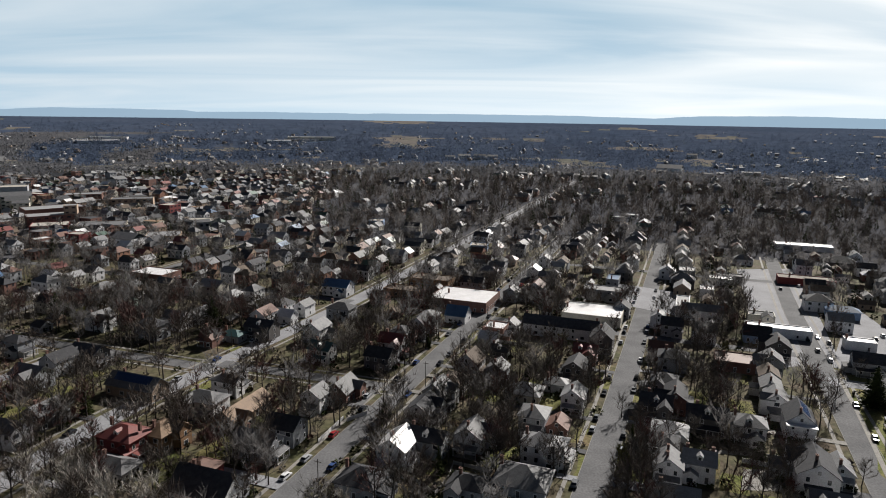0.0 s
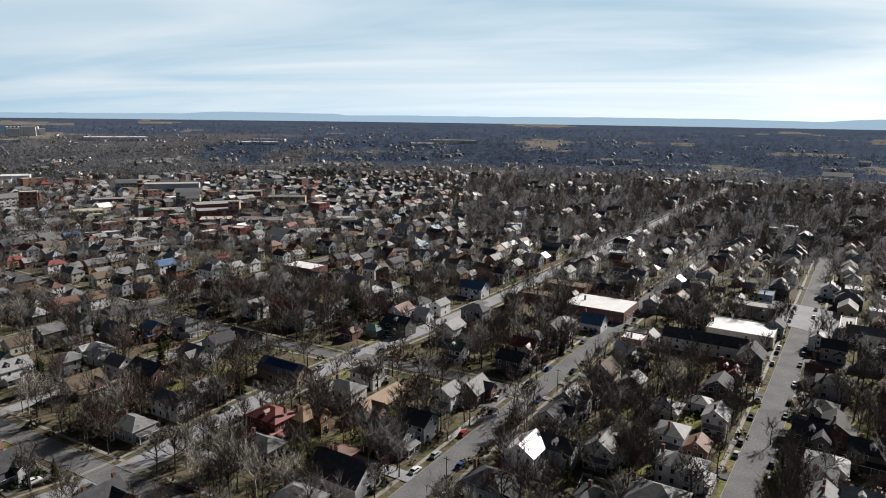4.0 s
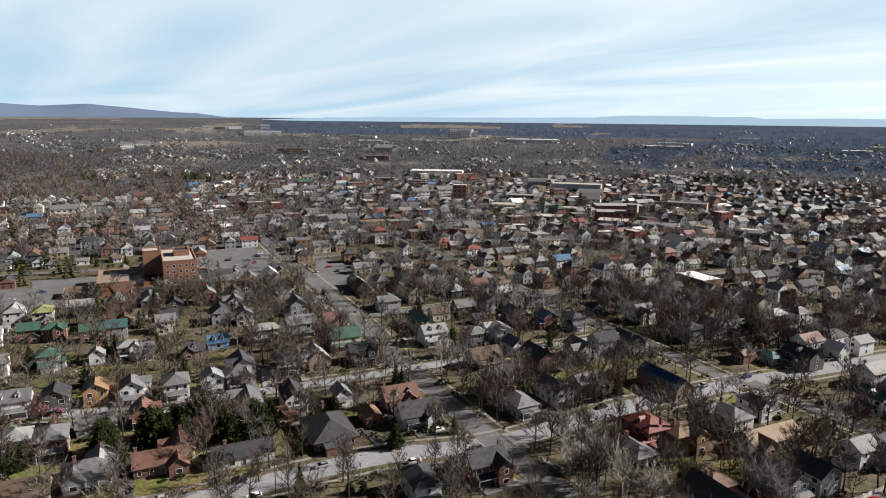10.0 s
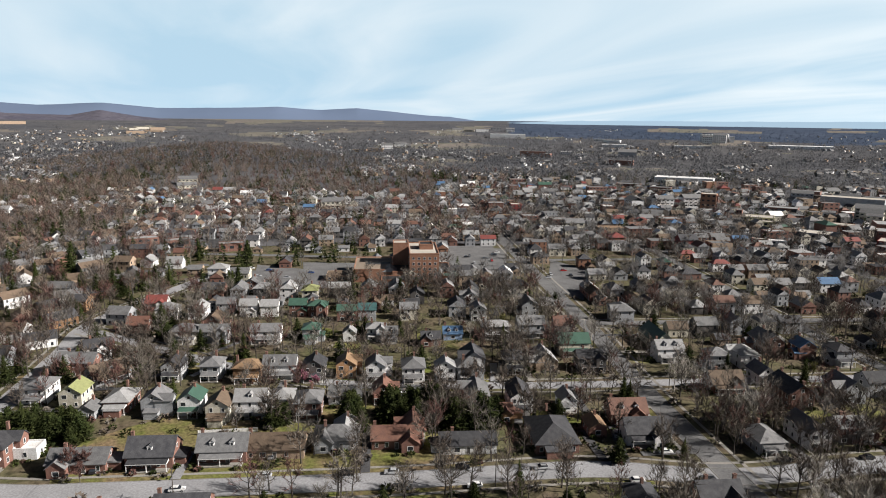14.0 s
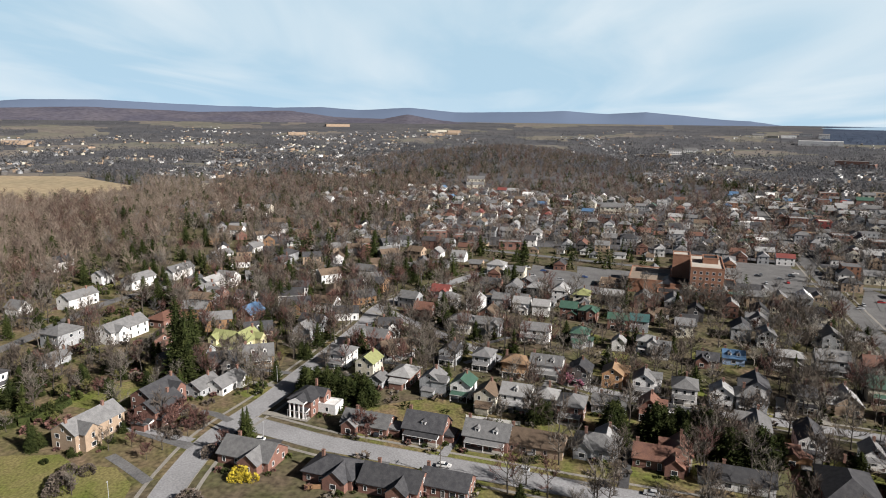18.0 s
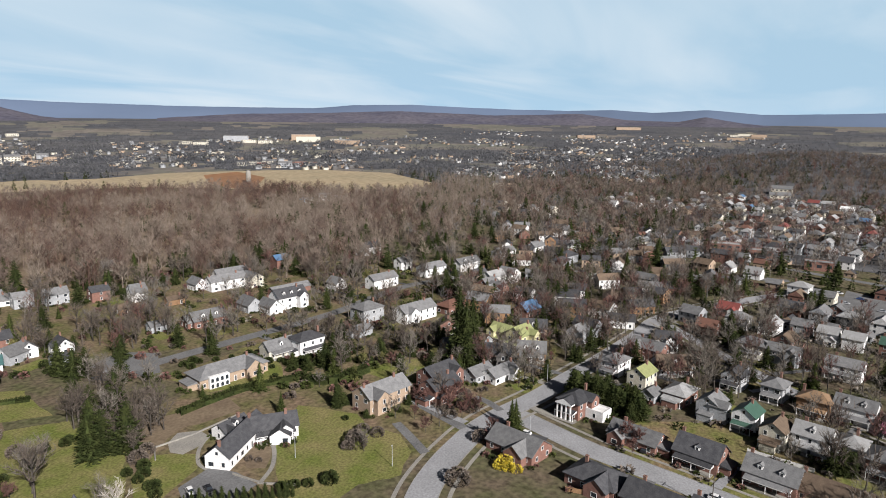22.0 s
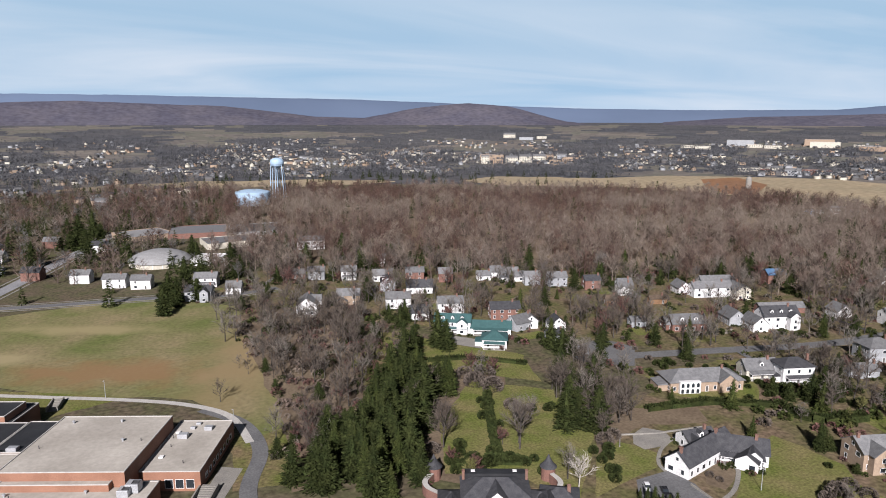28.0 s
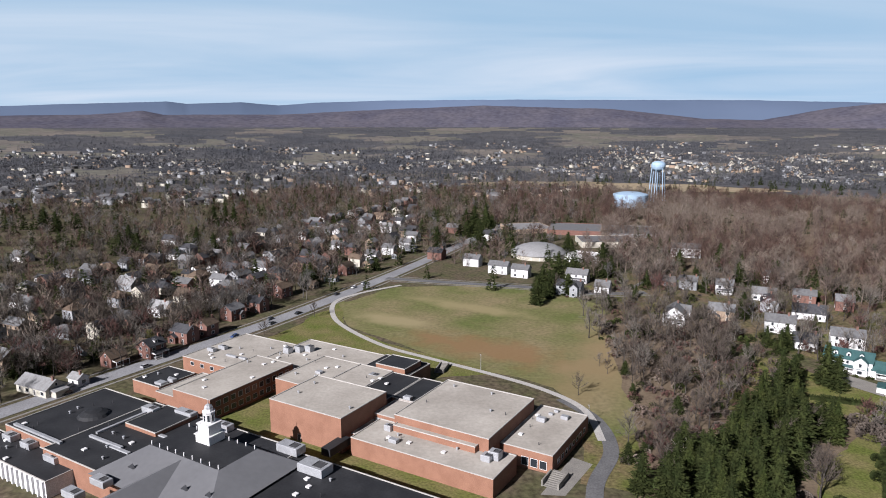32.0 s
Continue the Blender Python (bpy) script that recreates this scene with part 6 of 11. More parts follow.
house(-79.0, 329.4, -20, 8, 7, 1.5, "gable", "white", "white")
house(-73.2, 343.1, 70, 10, 7, 2, "gable", "white", "gray")
house(-61.9, 385.4, -20, 16, 10, 2, "gable", "white", "blue")
house(-51.8, 276.7, -20, 10, 8, 2, "gable", "white", "teal")
house(-25.9, 269.5, -20, 11, 9, 2, "gable", "dark", "charcoal")
house(-59.3, 306.0, 70, 12, 9, 2, "gable", "white", "gray")
house(-52.8, 338.2, -20, 13, 9, 2, "hip", "gray", "charcoal")
house(-313.2, 545.0, -20, 10, 8, 2, "gable", "white", "blue", windows=False)
house(-366.9, 424.9, -20, 14, 9, 1.5, "gable", "gray", "blue", windows=False)
house(-225.2, 50.6, -20, 11, 9, 2, "hip", "brick", "gray", porch="r")
house(-231.6, 42.4, -20, 9, 8, 2, "hip", "white", "light")
house(-199.4, 53.5, 70, 14, 11, 1, "hip", "gray", "gray")
house(-203.5, 57.9, -20, 9, 8, 1, "gable", "gray", "light")
house(-191.5, 71.4, 70, 16, 9, 1, "gable", "brick", "rust")
house(-193.8, 78.0, -20, 9, 8, 1.5, "gable", "cream", "rust")
house(-178.9, 91.0, 70, 18, 8, 1, "gable", "white", "charcoal")
house(-258.2, 60.7, -20, 10, 9, 2, "gable", "dark", "charcoal")
house(-255.1, 73.3, -20, 9, 8, 2, "gable", "orange", "tan")
house(-248.4, 83.7, -20, 9, 8, 2, "gable", "white", "gray", porch="r")
house(-241.9, 97.5, -20, 11, 9, 2, "hip", "white", "gray", porch="r")
house(-235.8, 109.1, -20, 7, 8, 2, "gable", "white", "light", porch="r")
house(-232.8, 118.7, 70, 10, 9, 2, "hip", "gray", "gray", porch="f")
house(-227.1, 79.4, -20, 9, 8, 1.5, "gable", "brick", "rust")
house(-218.5, 95.1, -20, 8, 6, 1, "gable", "white", "light")
house(-230.8, 65.6, 70, 12, 8, 1, "gable", "gray", "gray")
house(-311.4, 50.6, 70, 14, 8, 2, "gable", "white", "gray", porch="f")
house(-367.5, 39.3, 70, 9, 8, 2, "gable", "gray", "gray")
house(-359.2, 50.0, 70, 9, 8, 2, "gable", "white", "light")
house(-353.7, 60.0, 70, 9, 8, 2, "gable", "white", "light")
house(-350.3, 74.5, 70, 9, 8, 2, "gable", "brick", "green")
house(-344.4, 83.6, 70, 10, 8, 2, "hip", "brick", "green")
house(-329.6, 95.5, 70, 10, 7, 2, "gable", "brick", "green")
house(-327.3, 105.8, 70, 9, 8, 2, "gable", "gray", "teal")
house(-306.2, 71.1, -20, 9, 8, 2, "hip", "gray", "green")
house(-295.1, 99.8, 70, 9, 8, 2, "hip", "white", "light")
house(-298.1, 87.4, -20, 6, 6, 1.5, "gable", "white", "light")
house(-378.6, 87.8, -20, 11, 9, 2, "hip", "cream", "lime")
house(-320.7, 126.5, 70, 9, 8, 2, "gable", "cream", "gray")
house(-278.5, 121.2, 70, 9, 8, 1, "gable", "brick", "charcoal")
house(-281.6, 134.0, 70, 9, 8, 1, "gable", "blue", "blue")
house(-305.7, 160.4, -20, 10, 8, 2, "gable", "white", "gray")
house(-330.6, 168.4, -20, 9, 8, 2, "gable", "white", "gray")
house(-347.7, 142.5, -20, 9, 8, 2, "gable", "dark", "charcoal")
house(-303.7, 190.5, -20, 12, 9, 2, "gable", "gray", "gray")
house(-457.2, 45.0, 70, 12, 10, 2, "hip", "white", "light", porch="f")
house(-407.3, 59.3, -20, 10, 8, 2, "gable", "brick", "gray")
house(-339.7, 30.1, -20, 12, 8, 2, "gable", "brick", "brown")
house(-289.7, 104.3, 70, 8, 7, 1.5, "gable", "gray", "gray")
house(-195.2, 111.1, 70, 10, 7, 1, "gable", "brown", "rust")
house(-419.0, 121.6, 70, 26, 14, 1, "flat", "tan", "brown", name="clinic", category="clinic")
house(-233.7, -101.3, -20, 16, 9, 2, "gable", "brick", "charcoal")
house(-245.8, -88.9, -20, 12, 8, 1, "gable", "gray", "gray")
house(-249.6, -80.8, -20, 15, 8, 1, "gable", "white", "gray")
house(-291.5, -84.5, -20, 11, 9, 2.5, "gable", "yellow", "lime", porch="r")
house(-295.7, -94.8, 70, 10, 8, 2, "gable", "yellow", "lime")
house(-193.4, -55.4, 70, 18, 11, 1, "gable", "brick", "gray")
portico(house(-230.2, -44.8, -20, 12, 9, 2, "hip", "brick", "charcoal", name="house"), 12, 9)
house(-229.1, -36.6, 70, 7, 6, 1, "flat", "white", "white")
house(-183.2, -28.2, 70, 16, 11, 1, "hip", "brick", "charcoal")
house(-177.0, -10.4, 70, 18, 11, 1, "gable", "brick", "charcoal")
house(-176.0, 5.0, 70, 14, 9, 1, "gable", "brick", "charcoal")
house(-214.8, -21.3, 70, 17, 9, 1, "gable", "brick", "gray")
house(-209.9, -1.3, 70, 14, 10, 1.5, "gable", "brick", "charcoal", porch="f")
house(-204.3, 18.9, 70, 15, 9, 1.5, "gable", "brick", "gray", dormer="ff")
house(-200.9, 34.4, 70, 18, 10, 1, "gable", "tan", "brown")
house(-276.7, -38.6, -20, 11, 9, 2, "hip", "white", "gray", porch="r")
house(-266.8, -26.2, -20, 10, 8, 2, "gable", "cream", "lime")
house(-257.5, -10.9, -20, 12, 9, 1.5, "hip", "brick", "light")
house(-248.0, 0.6, -20, 9, 8, 2, "gable", "gray", "gray")
house(-243.1, 12.4, -20, 9, 8, 2, "gable", "white", "green", porch="r")
house(-234.1, 20.9, -20, 9, 8, 2, "gable", "cream", "brown", porch="r")
house(-234.1, 32.0, 70, 11, 9, 2, "gable", "white", "light", porch="f")
house(-280.5, 8.3, -20, 9, 8, 2, "gable", "gray", "charcoal")
house(-275.1, 22.7, -20, 10, 8, 2, "hip", "gray", "gray")
house(-266.6, 35.8, 70, 11, 9, 2, "hip", "brown", "tan", porch="f")
house(-265.0, 48.2, 70, 13, 9, 2, "gable", "white", "gray", porch="f")
house(-321.8, -59.1, 70, 12, 9, 2, "gable", "gray", "charcoal")
house(-342.6, -96.1, -20, 13, 9, 1.5, "gable", "brick", "blue")
house(-413.2, -129.3, 70, 12, 10, 2, "gable", "white", "gray")
house(-378.8, -125.0, 70, 11, 8, 1.5, "gable", "brick", "gray")
house(-489.1, -108.1, -20, 14, 11, 2, "hip", "gray", "charcoal", porch="r", windows=False)
house(-573.0, -66.6, -20, 13, 11, 2, "gable", "cream", "gray", windows=False)
house(-253.2, -21.2, -20, 7, 6, 1, "gable", "gray", "gray", name="garage", category="garage")
house(-390.2, 5.4, 70, 11, 8, 1.5, "gable", "white", "red")
house(-350.6, -4.3, 70, 10, 8, 1.5, "gable", "brick", "rust")
house(-494.3, 19.9, 70, 11, 9, 1.5, "gable", "white", "light", windows=False)
house(-506.6, 3.3, -20, 11, 9, 1.5, "gable", "white", "light", windows=False)
house(-207.6, -113.0, -20, 20, 10, 2, "gable", "tan", "gray", chimney=2)
house(-221.5, -95.4, -20, 14, 9, 2, "gable", "brick", "charcoal")
arcade(house(-204.2, -182.6, -20, 30, 12, 1.5, "hip", "tan", "gray"), 30, 12)
house(-243.8, -171.4, -20, 13.5, 9.5, 2.5, "hip", "white", "charcoal")
house(-234.4, -180.3, -20, 14, 8, 1.5, "gable", "cream", "gray")
house(-310.1, -148.6, -20, 23, 10, 2, "gable", "white", "gray")
house(-331.1, -136.3, -20, 14, 10, 1.5, "hip", "brick", "rust")
house(-301.5, -223.5, -20, 19, 10, 2.5, "gable", "white", "charcoal", dormer="bbb")
house(-287.7, -225.4, 70, 12, 8, 1.5, "gable", "white", "gray")
house(-255.8, -240.5, -20, 18, 9, 1.5, "gable", "brick", "gray", dormer="bb")
house(-338.0, -295.9, -20, 22, 9, 1.5, "gable", "white", "gray")
house(-383.7, -289.9, -20, 12, 9, 2, "gable", "brick", "blue", windows=False)
house(-265.4, -329.0, -20, 10, 8, 2, "gable", "brick", "charcoal")
house(-281.0, -316.4, -20, 9, 8, 1.5, "gable", "white", "gray")
house(-250.4, -345.3, -20, 12, 9, 2, "gable", "gray", "gray")
house(-231.6, -369.2, -20, 16, 9, 1, "gable", "white", "gray")
house(-216.0, -379.7, -20, 9, 8, 1, "gable", "white", "gray")
house(-191.0, -386.9, -20, 9, 9, 2, "gable", "brick", "gray")
house(-174.2, -398.8, -20, 12, 8, 2, "gable", "brick", "gray")
house(-154.2, -406.1, -20, 13, 8, 1.5, "gable", "white", "gray")
house(-135.6, -419.9, -20, 10, 9, 2, "gable", "white", "gray", porch="b")
house(-116.0, -429.2, -20, 11, 8, 2, "gable", "gray", "gray")
house(-90.3, -354.2, 70, 15, 11, 2, "gable", "white", "gray", porch="r")
house(-116.0, -361.2, -20, 13, 9, 2, "gable", "tan", "gray")
house(-139.1, -342.2, -20, 14, 9, 2, "gable", "white", "gray")
house(-140.6, -316.5, -20, 10, 8, 1.5, "gable", "white", "charcoal")
house(-161.5, -320.9, -20, 14, 9, 2, "gable", "white", "gray")
house(-182.7, -298.1, -20, 16, 9, 2, "gable", "brick", "charcoal")
house(-186.2, -278.6, 70, 8, 7, 1.5, "gable", "white", "gray")
house(-196.2, -269.1, 70, 9, 7, 1.5, "gable", "white", "charcoal")
house(-236.9, -255.4, -20, 8, 6, 1, "gable", "gray", "gray", name="shed", category="shed")
house(-363.7, -197.5, -20, 20, 9, 2, "gable", "white", "gray")
house(-407.0, -182.5, -20, 20, 9, 2, "gable", "white", "gray")
house(-433.0, -167.5, -20, 21, 9, 2, "gable", "white", "gray", dormer="bb")
house(-482.3, -155.6, -20, 19, 9, 2, "gable", "white", "gray", windows=False)
house(-523.1, -141.2, -20, 14, 8, 1.5, "gable", "white", "gray", windows=False)
house(-387.3, -134.4, -20, 12, 8, 1.5, "gable", "brick", "gray")
house(-467.0, -107.5, -20, 14, 9, 2, "hip", "gray", "charcoal")
house(-456.8, -256.9, -20, 12, 9, 2, "gable", "white", "charcoal", windows=False)
house(-140.5, -539.2, -20, 16, 8, 1.5, "flat", "white", "white", windows=False)
house(-614.8, -139.2, -20, 13, 8, 1.5, "gable", "white", "gray", windows=False)
house(-321.1, -384.0, -20, 12, 8, 1.5, "gable", "cream", "gray", windows=False)
house(-10.4, -452.6, -20, 12, 8, 2, "gable", "white", "gray")
house(-47.6, -441.1, -20, 14, 9, 2, "gable", "white", "gray", porch="b")
house(-102.2, -439.7, -20, 18, 8, 1, "gable", "brick", "gray")
house(-174.9, -448.0, -20, 12, 8, 2, "gable", "white", "gray", windows=False)
house(-148.5, -382.0, 70, 12, 9, 2, "gable", "gray", "charcoal", dormer="ff")
house(-163.7, -367.6, -20, 16, 9, 1.5, "gable", "white", "charcoal")
house(182.1, -234.0, -20, 18, 9, 1, "gable", "cream", "light")
house(172.0, -242.0, -20, 6, 5, 1, "gable", "white", "light", name="shed", category="shed")
house(170.8, -264.8, 70, 8, 7, 1.5, "gable", "brick", "brown")
house(159.6, -276.8, 70, 9, 8, 2, "gable", "brick", "charcoal")
house(154.6, -298.1, -20, 11, 8, 2, "gable", "brick", "charcoal")
house(148.2, -309.3, 70, 8, 7, 2, "gable", "brick", "brown")
house(146.9, -337.0, 70, 10, 8, 2, "gable", "brick", "gray")
house(139.5, -353.3, -20, 11, 8, 2, "gable", "brick", "charcoal")
house(135.9, -386.2, 70, 10, 8, 2, "gable", "brick", "brown")
house(197.4, -325.9, -20, 16, 8, 1, "gable", "brick", "gray")
house(189.9, -342.7, -20, 14, 8, 1.5, "gable", "white", "light")
house(187.6, -368.0, -20, 13, 9, 1.5, "gable", "cream", "brown")
house(182.6, -404.6, -20, 12, 8, 2, "gable", "white", "gray")
house(175.5, -417.7, 70, 13, 9, 2, "gable", "gray", "gray")
house(168.4, -443.6, -20, 12, 9, 2, "gable", "white", "gray")
house(111.6, -449.1, 70, 10, 8, 2, "gable", "brick", "brown")
house(110.0, -477.6, -20, 10, 8, 2, "gable", "cream", "brown", windows=False)
house(101.5, -494.8, -20, 10, 8, 2, "gable", "white", "gray", windows=False)
house(93.3, -522.5, -20, 11, 8, 2, "gable", "white", "gray", windows=False)
house(83.3, -547.9, -20, 11, 8, 2, "gable", "white", "gray", windows=False)
house(136.9, -530.2, -20, 12, 9, 2, "gable", "white", "gray", windows=False)
house(150.2, -494.4, -20, 14, 9, 1.5, "gable", "brick", "charcoal", windows=False)
house(273.7, -346.1, -20, 18, 8, 1.5, "gable", "white", "gray")
house(274.3, -408.1, -20, 13, 9, 1.5, "gable", "gray", "charcoal", windows=False)
house(238.1, -393.2, -20, 14, 10, 1.5, "gable", "gray", "light")
house(216.5, -300.0, -20, 14, 9, 1, "hip", "gray", "gray")
house(235.8, -508.6, -20, 14, 9, 1.5, "gable", "brick", "charcoal", windows=False)
house(289.8, -549.0, -20, 16, 9, 1.5, "gable", "white", "charcoal", windows=False)
house(368.4, -468.8, -20, 16, 9, 1.5, "gable", "white", "gray", windows=False)
house(-60.6, -415.2, -20, 9, 8, 1.5, "gable", "white", "gray")
house(-39.6, -407.9, -20, 15, 9, 2, "gable", "gray", "charcoal")
house(-227.7, -382.4, -20, 9, 8, 1.5, "gable", "white", "gray")
house(-237.0, -381.5, -20, 12, 8, 1, "gable", "white", "gray")
house(-237.5, -354.6, -20, 10, 8, 2, "gable", "gray", "gray")
house(-185.2, -255.7, -20, 8, 6, 1, "gable", "gray", "charcoal", name="shed", category="shed")
house(-275.8, -310.0, -20, 9, 7, 1.5, "gable", "white", "gray")
house(-251.8, -294.0, -20, 7, 6, 1, "gable", "brown", "brown", name="shed", category="shed")
house(-277.8, -283.8, -20, 10, 5, 1, "gable", "brown", "brown", name="shed", category="shed")
house(-347.2, -220.4, 70, 10, 8, 1.5, "gable", "white", "gray")
house(-299.0, -171.2, -20, 14, 11, 2.5, "hip", "gray", "gray")
house(-274.6, -160.8, -20, 9, 7, 1, "gable", "gray", "gray")
house(-415.0, -208.4, -20, 10, 8, 2, "gable", "white", "gray")
house(-389.1, -157.6, 70, 11, 9, 1.5, "gable", "brick", "gray")
house(-406.5, -148.6, -20, 12, 9, 1.5, "gable", "gray", "charcoal")
house(24.5, -485.4, -20, 12, 8, 2, "gable", "white", "gray", windows=False)
house(4.6, -462.8, -20, 14, 8, 2, "gable", "white", "gray")
house(53.7, -507.4, -20, 12, 9, 2, "gable", "brick", "charcoal", windows=False)
house(83.4, -582.4, -20, 12, 9, 2, "gable", "white", "gray", windows=False)
house(113.8, -630.6, -20, 12, 9, 2, "gable", "white", "light", windows=False)
house(145.2, -668.6, 70, 12, 9, 2, "gable", "gray", "gray", windows=False)
house(50.5, -632.1, -20, 12, 9, 2, "gable", "brick", "gray", windows=False)
house(14.4, -594.6, -20, 12, 9, 2, "gable", "white", "charcoal", windows=False)
house(183.8, -631.2, -20, 12, 9, 2, "gable", "gray", "charcoal", windows=False)
house(152.7, -597.4, 70, 12, 9, 2, "gable", "white", "gray", windows=False)

# trees that stand out
tree("cedar", -113.1, -261.8, 1.1)
tree("cedar", -199.1, -126.5, 0.9)
tree("cedar", -239.8, -150.6, 0.9)
tree("cedar", -223.7, -156.8, 0.8)
tree("cedar", -249.3, -151.0, 0.8)
tree("oak", -90.4, -184.0, 0.85)
tree("elm", -112.7, -173.1, 1.0)
tree("oak", -140.7, -172.3, 0.8)
tree("maple", -146.6, -169.9, 0.9)
tree("maple", -152.7, -170.6, 0.85)
tree("oak", -150.4, -201.5, 0.9)
tree("elm", -126.2, -224.6, 0.6)
tree("red", -209.0, -86.6, 0.9)
tree("oak", -198.8, -85.7, 0.6)
tree("elm", -172.6, -100.6, 0.45)
tree("oak", -100.4, -249.1, 0.9)
tree("maple", -90.8, -283.0, 0.9)
tree("elm", -79.1, -261.7, 0.9)
tree("dead", -52.8, -192.7, 1.0)
tree("elm", -72.4, -319.0, 1.0)
tree("oak", -71.6, -284.4, 0.9)
tree("oak", -63.4, -318.1, 1.0)
tree("maple", -54.3, -271.0, 0.5)
tree("elm", -70.9, -255.2, 0.8)
tree("oak", -75.0, -238.1, 0.9)
tree("oak", -63.4, -262.4, 0.8)
tree("elm", -83.0, -243.7, 0.8)
tree("maple", -50.1, -203.8, 0.9)
tree("elm", -40.8, -208.4, 0.8)
tree("oak", -63.4, -347.8, 0.9)
tree("cedar", -63.4, -236.9, 0.8)
tree("spruce", -128.6, -536.9, 1.0)
tree("spruce", -135.9, -384.7, 0.8)
tree("pine", -182.1, -461.4, 0.9)
tree("cedar", -199.4, -266.1, 0.8)
tree("red", -268.2, -123.6, 1.0)
tree("maple", -267.6, -133.7, 0.9)
tree("oak", -275.6, -146.5, 0.9)
tree("sycamore", -114.1, -142.7, 0.6)
tree("elm", -113.7, -147.6, 0.7)
tree("elm", -230.4, -211.9, 0.8)
tree("oak", -235.7, -245.2, 0.8)
tree("oak", -330.8, -217.8, 0.9)
tree("maple", -326.9, -196.2, 0.9)
tree("elm", -343.4, -180.7, 0.8)
tree("oak", -229.5, -265.4, 0.9)
tree("maple", -215.9, -309.2, 0.8)
tree("spruce", -395.1, -94.5, 1.0)
tree("pine", -369.3, -156.3, 1.0)
tree("pine", -376.3, -166.2, 0.9)
tree("cedar", -312.0, -112.0, 0.9)
tree("cedar", -162.8, -328.4, 0.7)
tree("bud", -253.4, -111.5, 0.6)
tree("cedar", -554.3, -180.3, 1.0)
tree("pine", -483.8, -277.6, 1.2)
tree("pine", -532.9, -248.5, 1.0)
tree("pine", -546.8, -235.5, 1.0)
tree("spruce", -208.9, -62.7, 0.8)
tree("arborvitae", -241.7, -45.2, 1.1)
tree("arborvitae", -240.2, -41.3, 1.1)
tree("arborvitae", -238.7, -37.5, 1.15)
tree("arborvitae", -237.2, -33.8, 1.2)
tree("arborvitae", -235.7, -30.0, 1.2)
tree("arborvitae", -234.2, -26.3, 1.2)
tree("cedar", -230.8, -25.5, 0.75)
tree("red", -204.9, -21.4, 0.7)
tree("red", -222.2, -88.2, 0.9)
tree("maple", -217.0, -93.1, 0.8)
tree("oak", -178.8, 27.9, 0.7)
tree("maple", -175.3, 52.8, 0.7)
tree("maple", -171.6, 78.6, 0.8)
tree("pine", -334.2, 5.8, 0.75)
tree("oak", -318.1, -44.2, 0.8)
tree("elm", -282.8, -8.8, 0.8)
tree("oak", -299.5, -24.4, 0.8)
tree("maple", -317.3, -69.9, 0.8)
shrub("forsythia", -182.5, -56.5, 2.0)
tree("red", -192.5, -88.2, 0.6)
tree("pink", -245.3, 57.3, 0.9)
tree("cedar", -224.2, 38.9, 0.85)
tree("cedar", -222.8, 41.8, 0.8)
tree("elm", -435.0, -76.2, 1.0)
tree("elm", -395.9, -40.9, 1.0)
tree("pine", -378.3, -94.0, 0.9)
tree("oak", -363.3, -104.8, 0.9)
tree("arborvitae", -222.6, 36.5, 1.3)
tree("arborvitae", -220.0, 38.7, 1.35)
tree("arborvitae", -218.9, 41.2, 1.3)
tree("cedar", -208.6, 60.4, 1.05)
tree("cedar", -203.9, 63.3, 1.0)
tree("cedar", -206.9, 78.6, 1.1)
tree("cedar", -201.4, 82.3, 1.1)
tree("cedar", -197.2, 86.4, 1.0)
tree("cedar", -206.6, 75.6, 1.0)
tree("cedar", -185.0, 99.9, 0.6)
tree("cedar", -190.9, 95.6, 0.7)
tree("spruce", -149.2, 92.6, 0.7)
tree("cedar", -140.7, 103.4, 0.5)
tree("cedar", -137.8, 106.2, 0.5)
tree("oak", -169.2, 77.0, 0.7)
tree("maple", -185.6, 56.2, 0.6)
tree("maple", -164.4, 88.3, 0.7)
tree("oak", -154.6, 111.5, 0.7)
tree("oak", -168.2, 105.7, 0.6)
tree("bud", -241.0, 143.5, 0.7)
tree("bud", -354.8, 115.2, 0.7)
tree("oak", -269.6, 106.7, 0.8)
tree("spruce", -192.1, 165.1, 0.7)
tree("cedar", -152.9, 150.9, 0.6)
tree("elm", -215.2, 176.7, 0.8)
tree("elm", -198.5, 198.2, 0.9)
tree("elm", -243.9, 189.5, 0.8)
tree("pink", -251.2, 54.9, 0.9)
tree("pine", -359.5, 136.5, 0.8)
tree("sycamore", -100.3, 152.8, 0.75)
tree("sycamore", -94.3, 158.8, 0.8)
tree("sycamore", -85.2, 156.0, 0.8)
tree("sycamore", -102.6, 166.2, 0.7)
tree("sycamore", -75.1, 154.0, 0.9)
tree("sycamore", -112.7, 165.7, 0.7)
tree("sycamore", -150.3, 186.0, 0.8)
tree("sycamore", -187.8, 186.3, 0.7)
tree("sycamore", -187.8, 192.4, 0.75)
tree("sycamore", -249.2, 192.1, 0.7)
tree("spruce", -146.0, 151.2, 0.55)
tree("spruce", -187.8, 164.3, 0.7)
tree("cedar", -152.0, 130.4, 0.9)
tree("cedar", -188.7, 132.7, 0.7)
tree("oak", -125.4, 186.8, 0.95)
tree("oak", -54.4, 195.2, 0.9)
tree("oak", -55.0, 190.9, 0.8)
tree("maple", -77.8, 235.1, 0.8)
tree("oak", -145.1, 173.3, 0.6)
tree("maple", -130.4, 139.8, 0.7)
tree("maple", -134.9, 131.3, 0.6)
tree("oak", -20.7, 187.2, 0.7)
tree("cedar", -19.7, 219.0, 0.8)
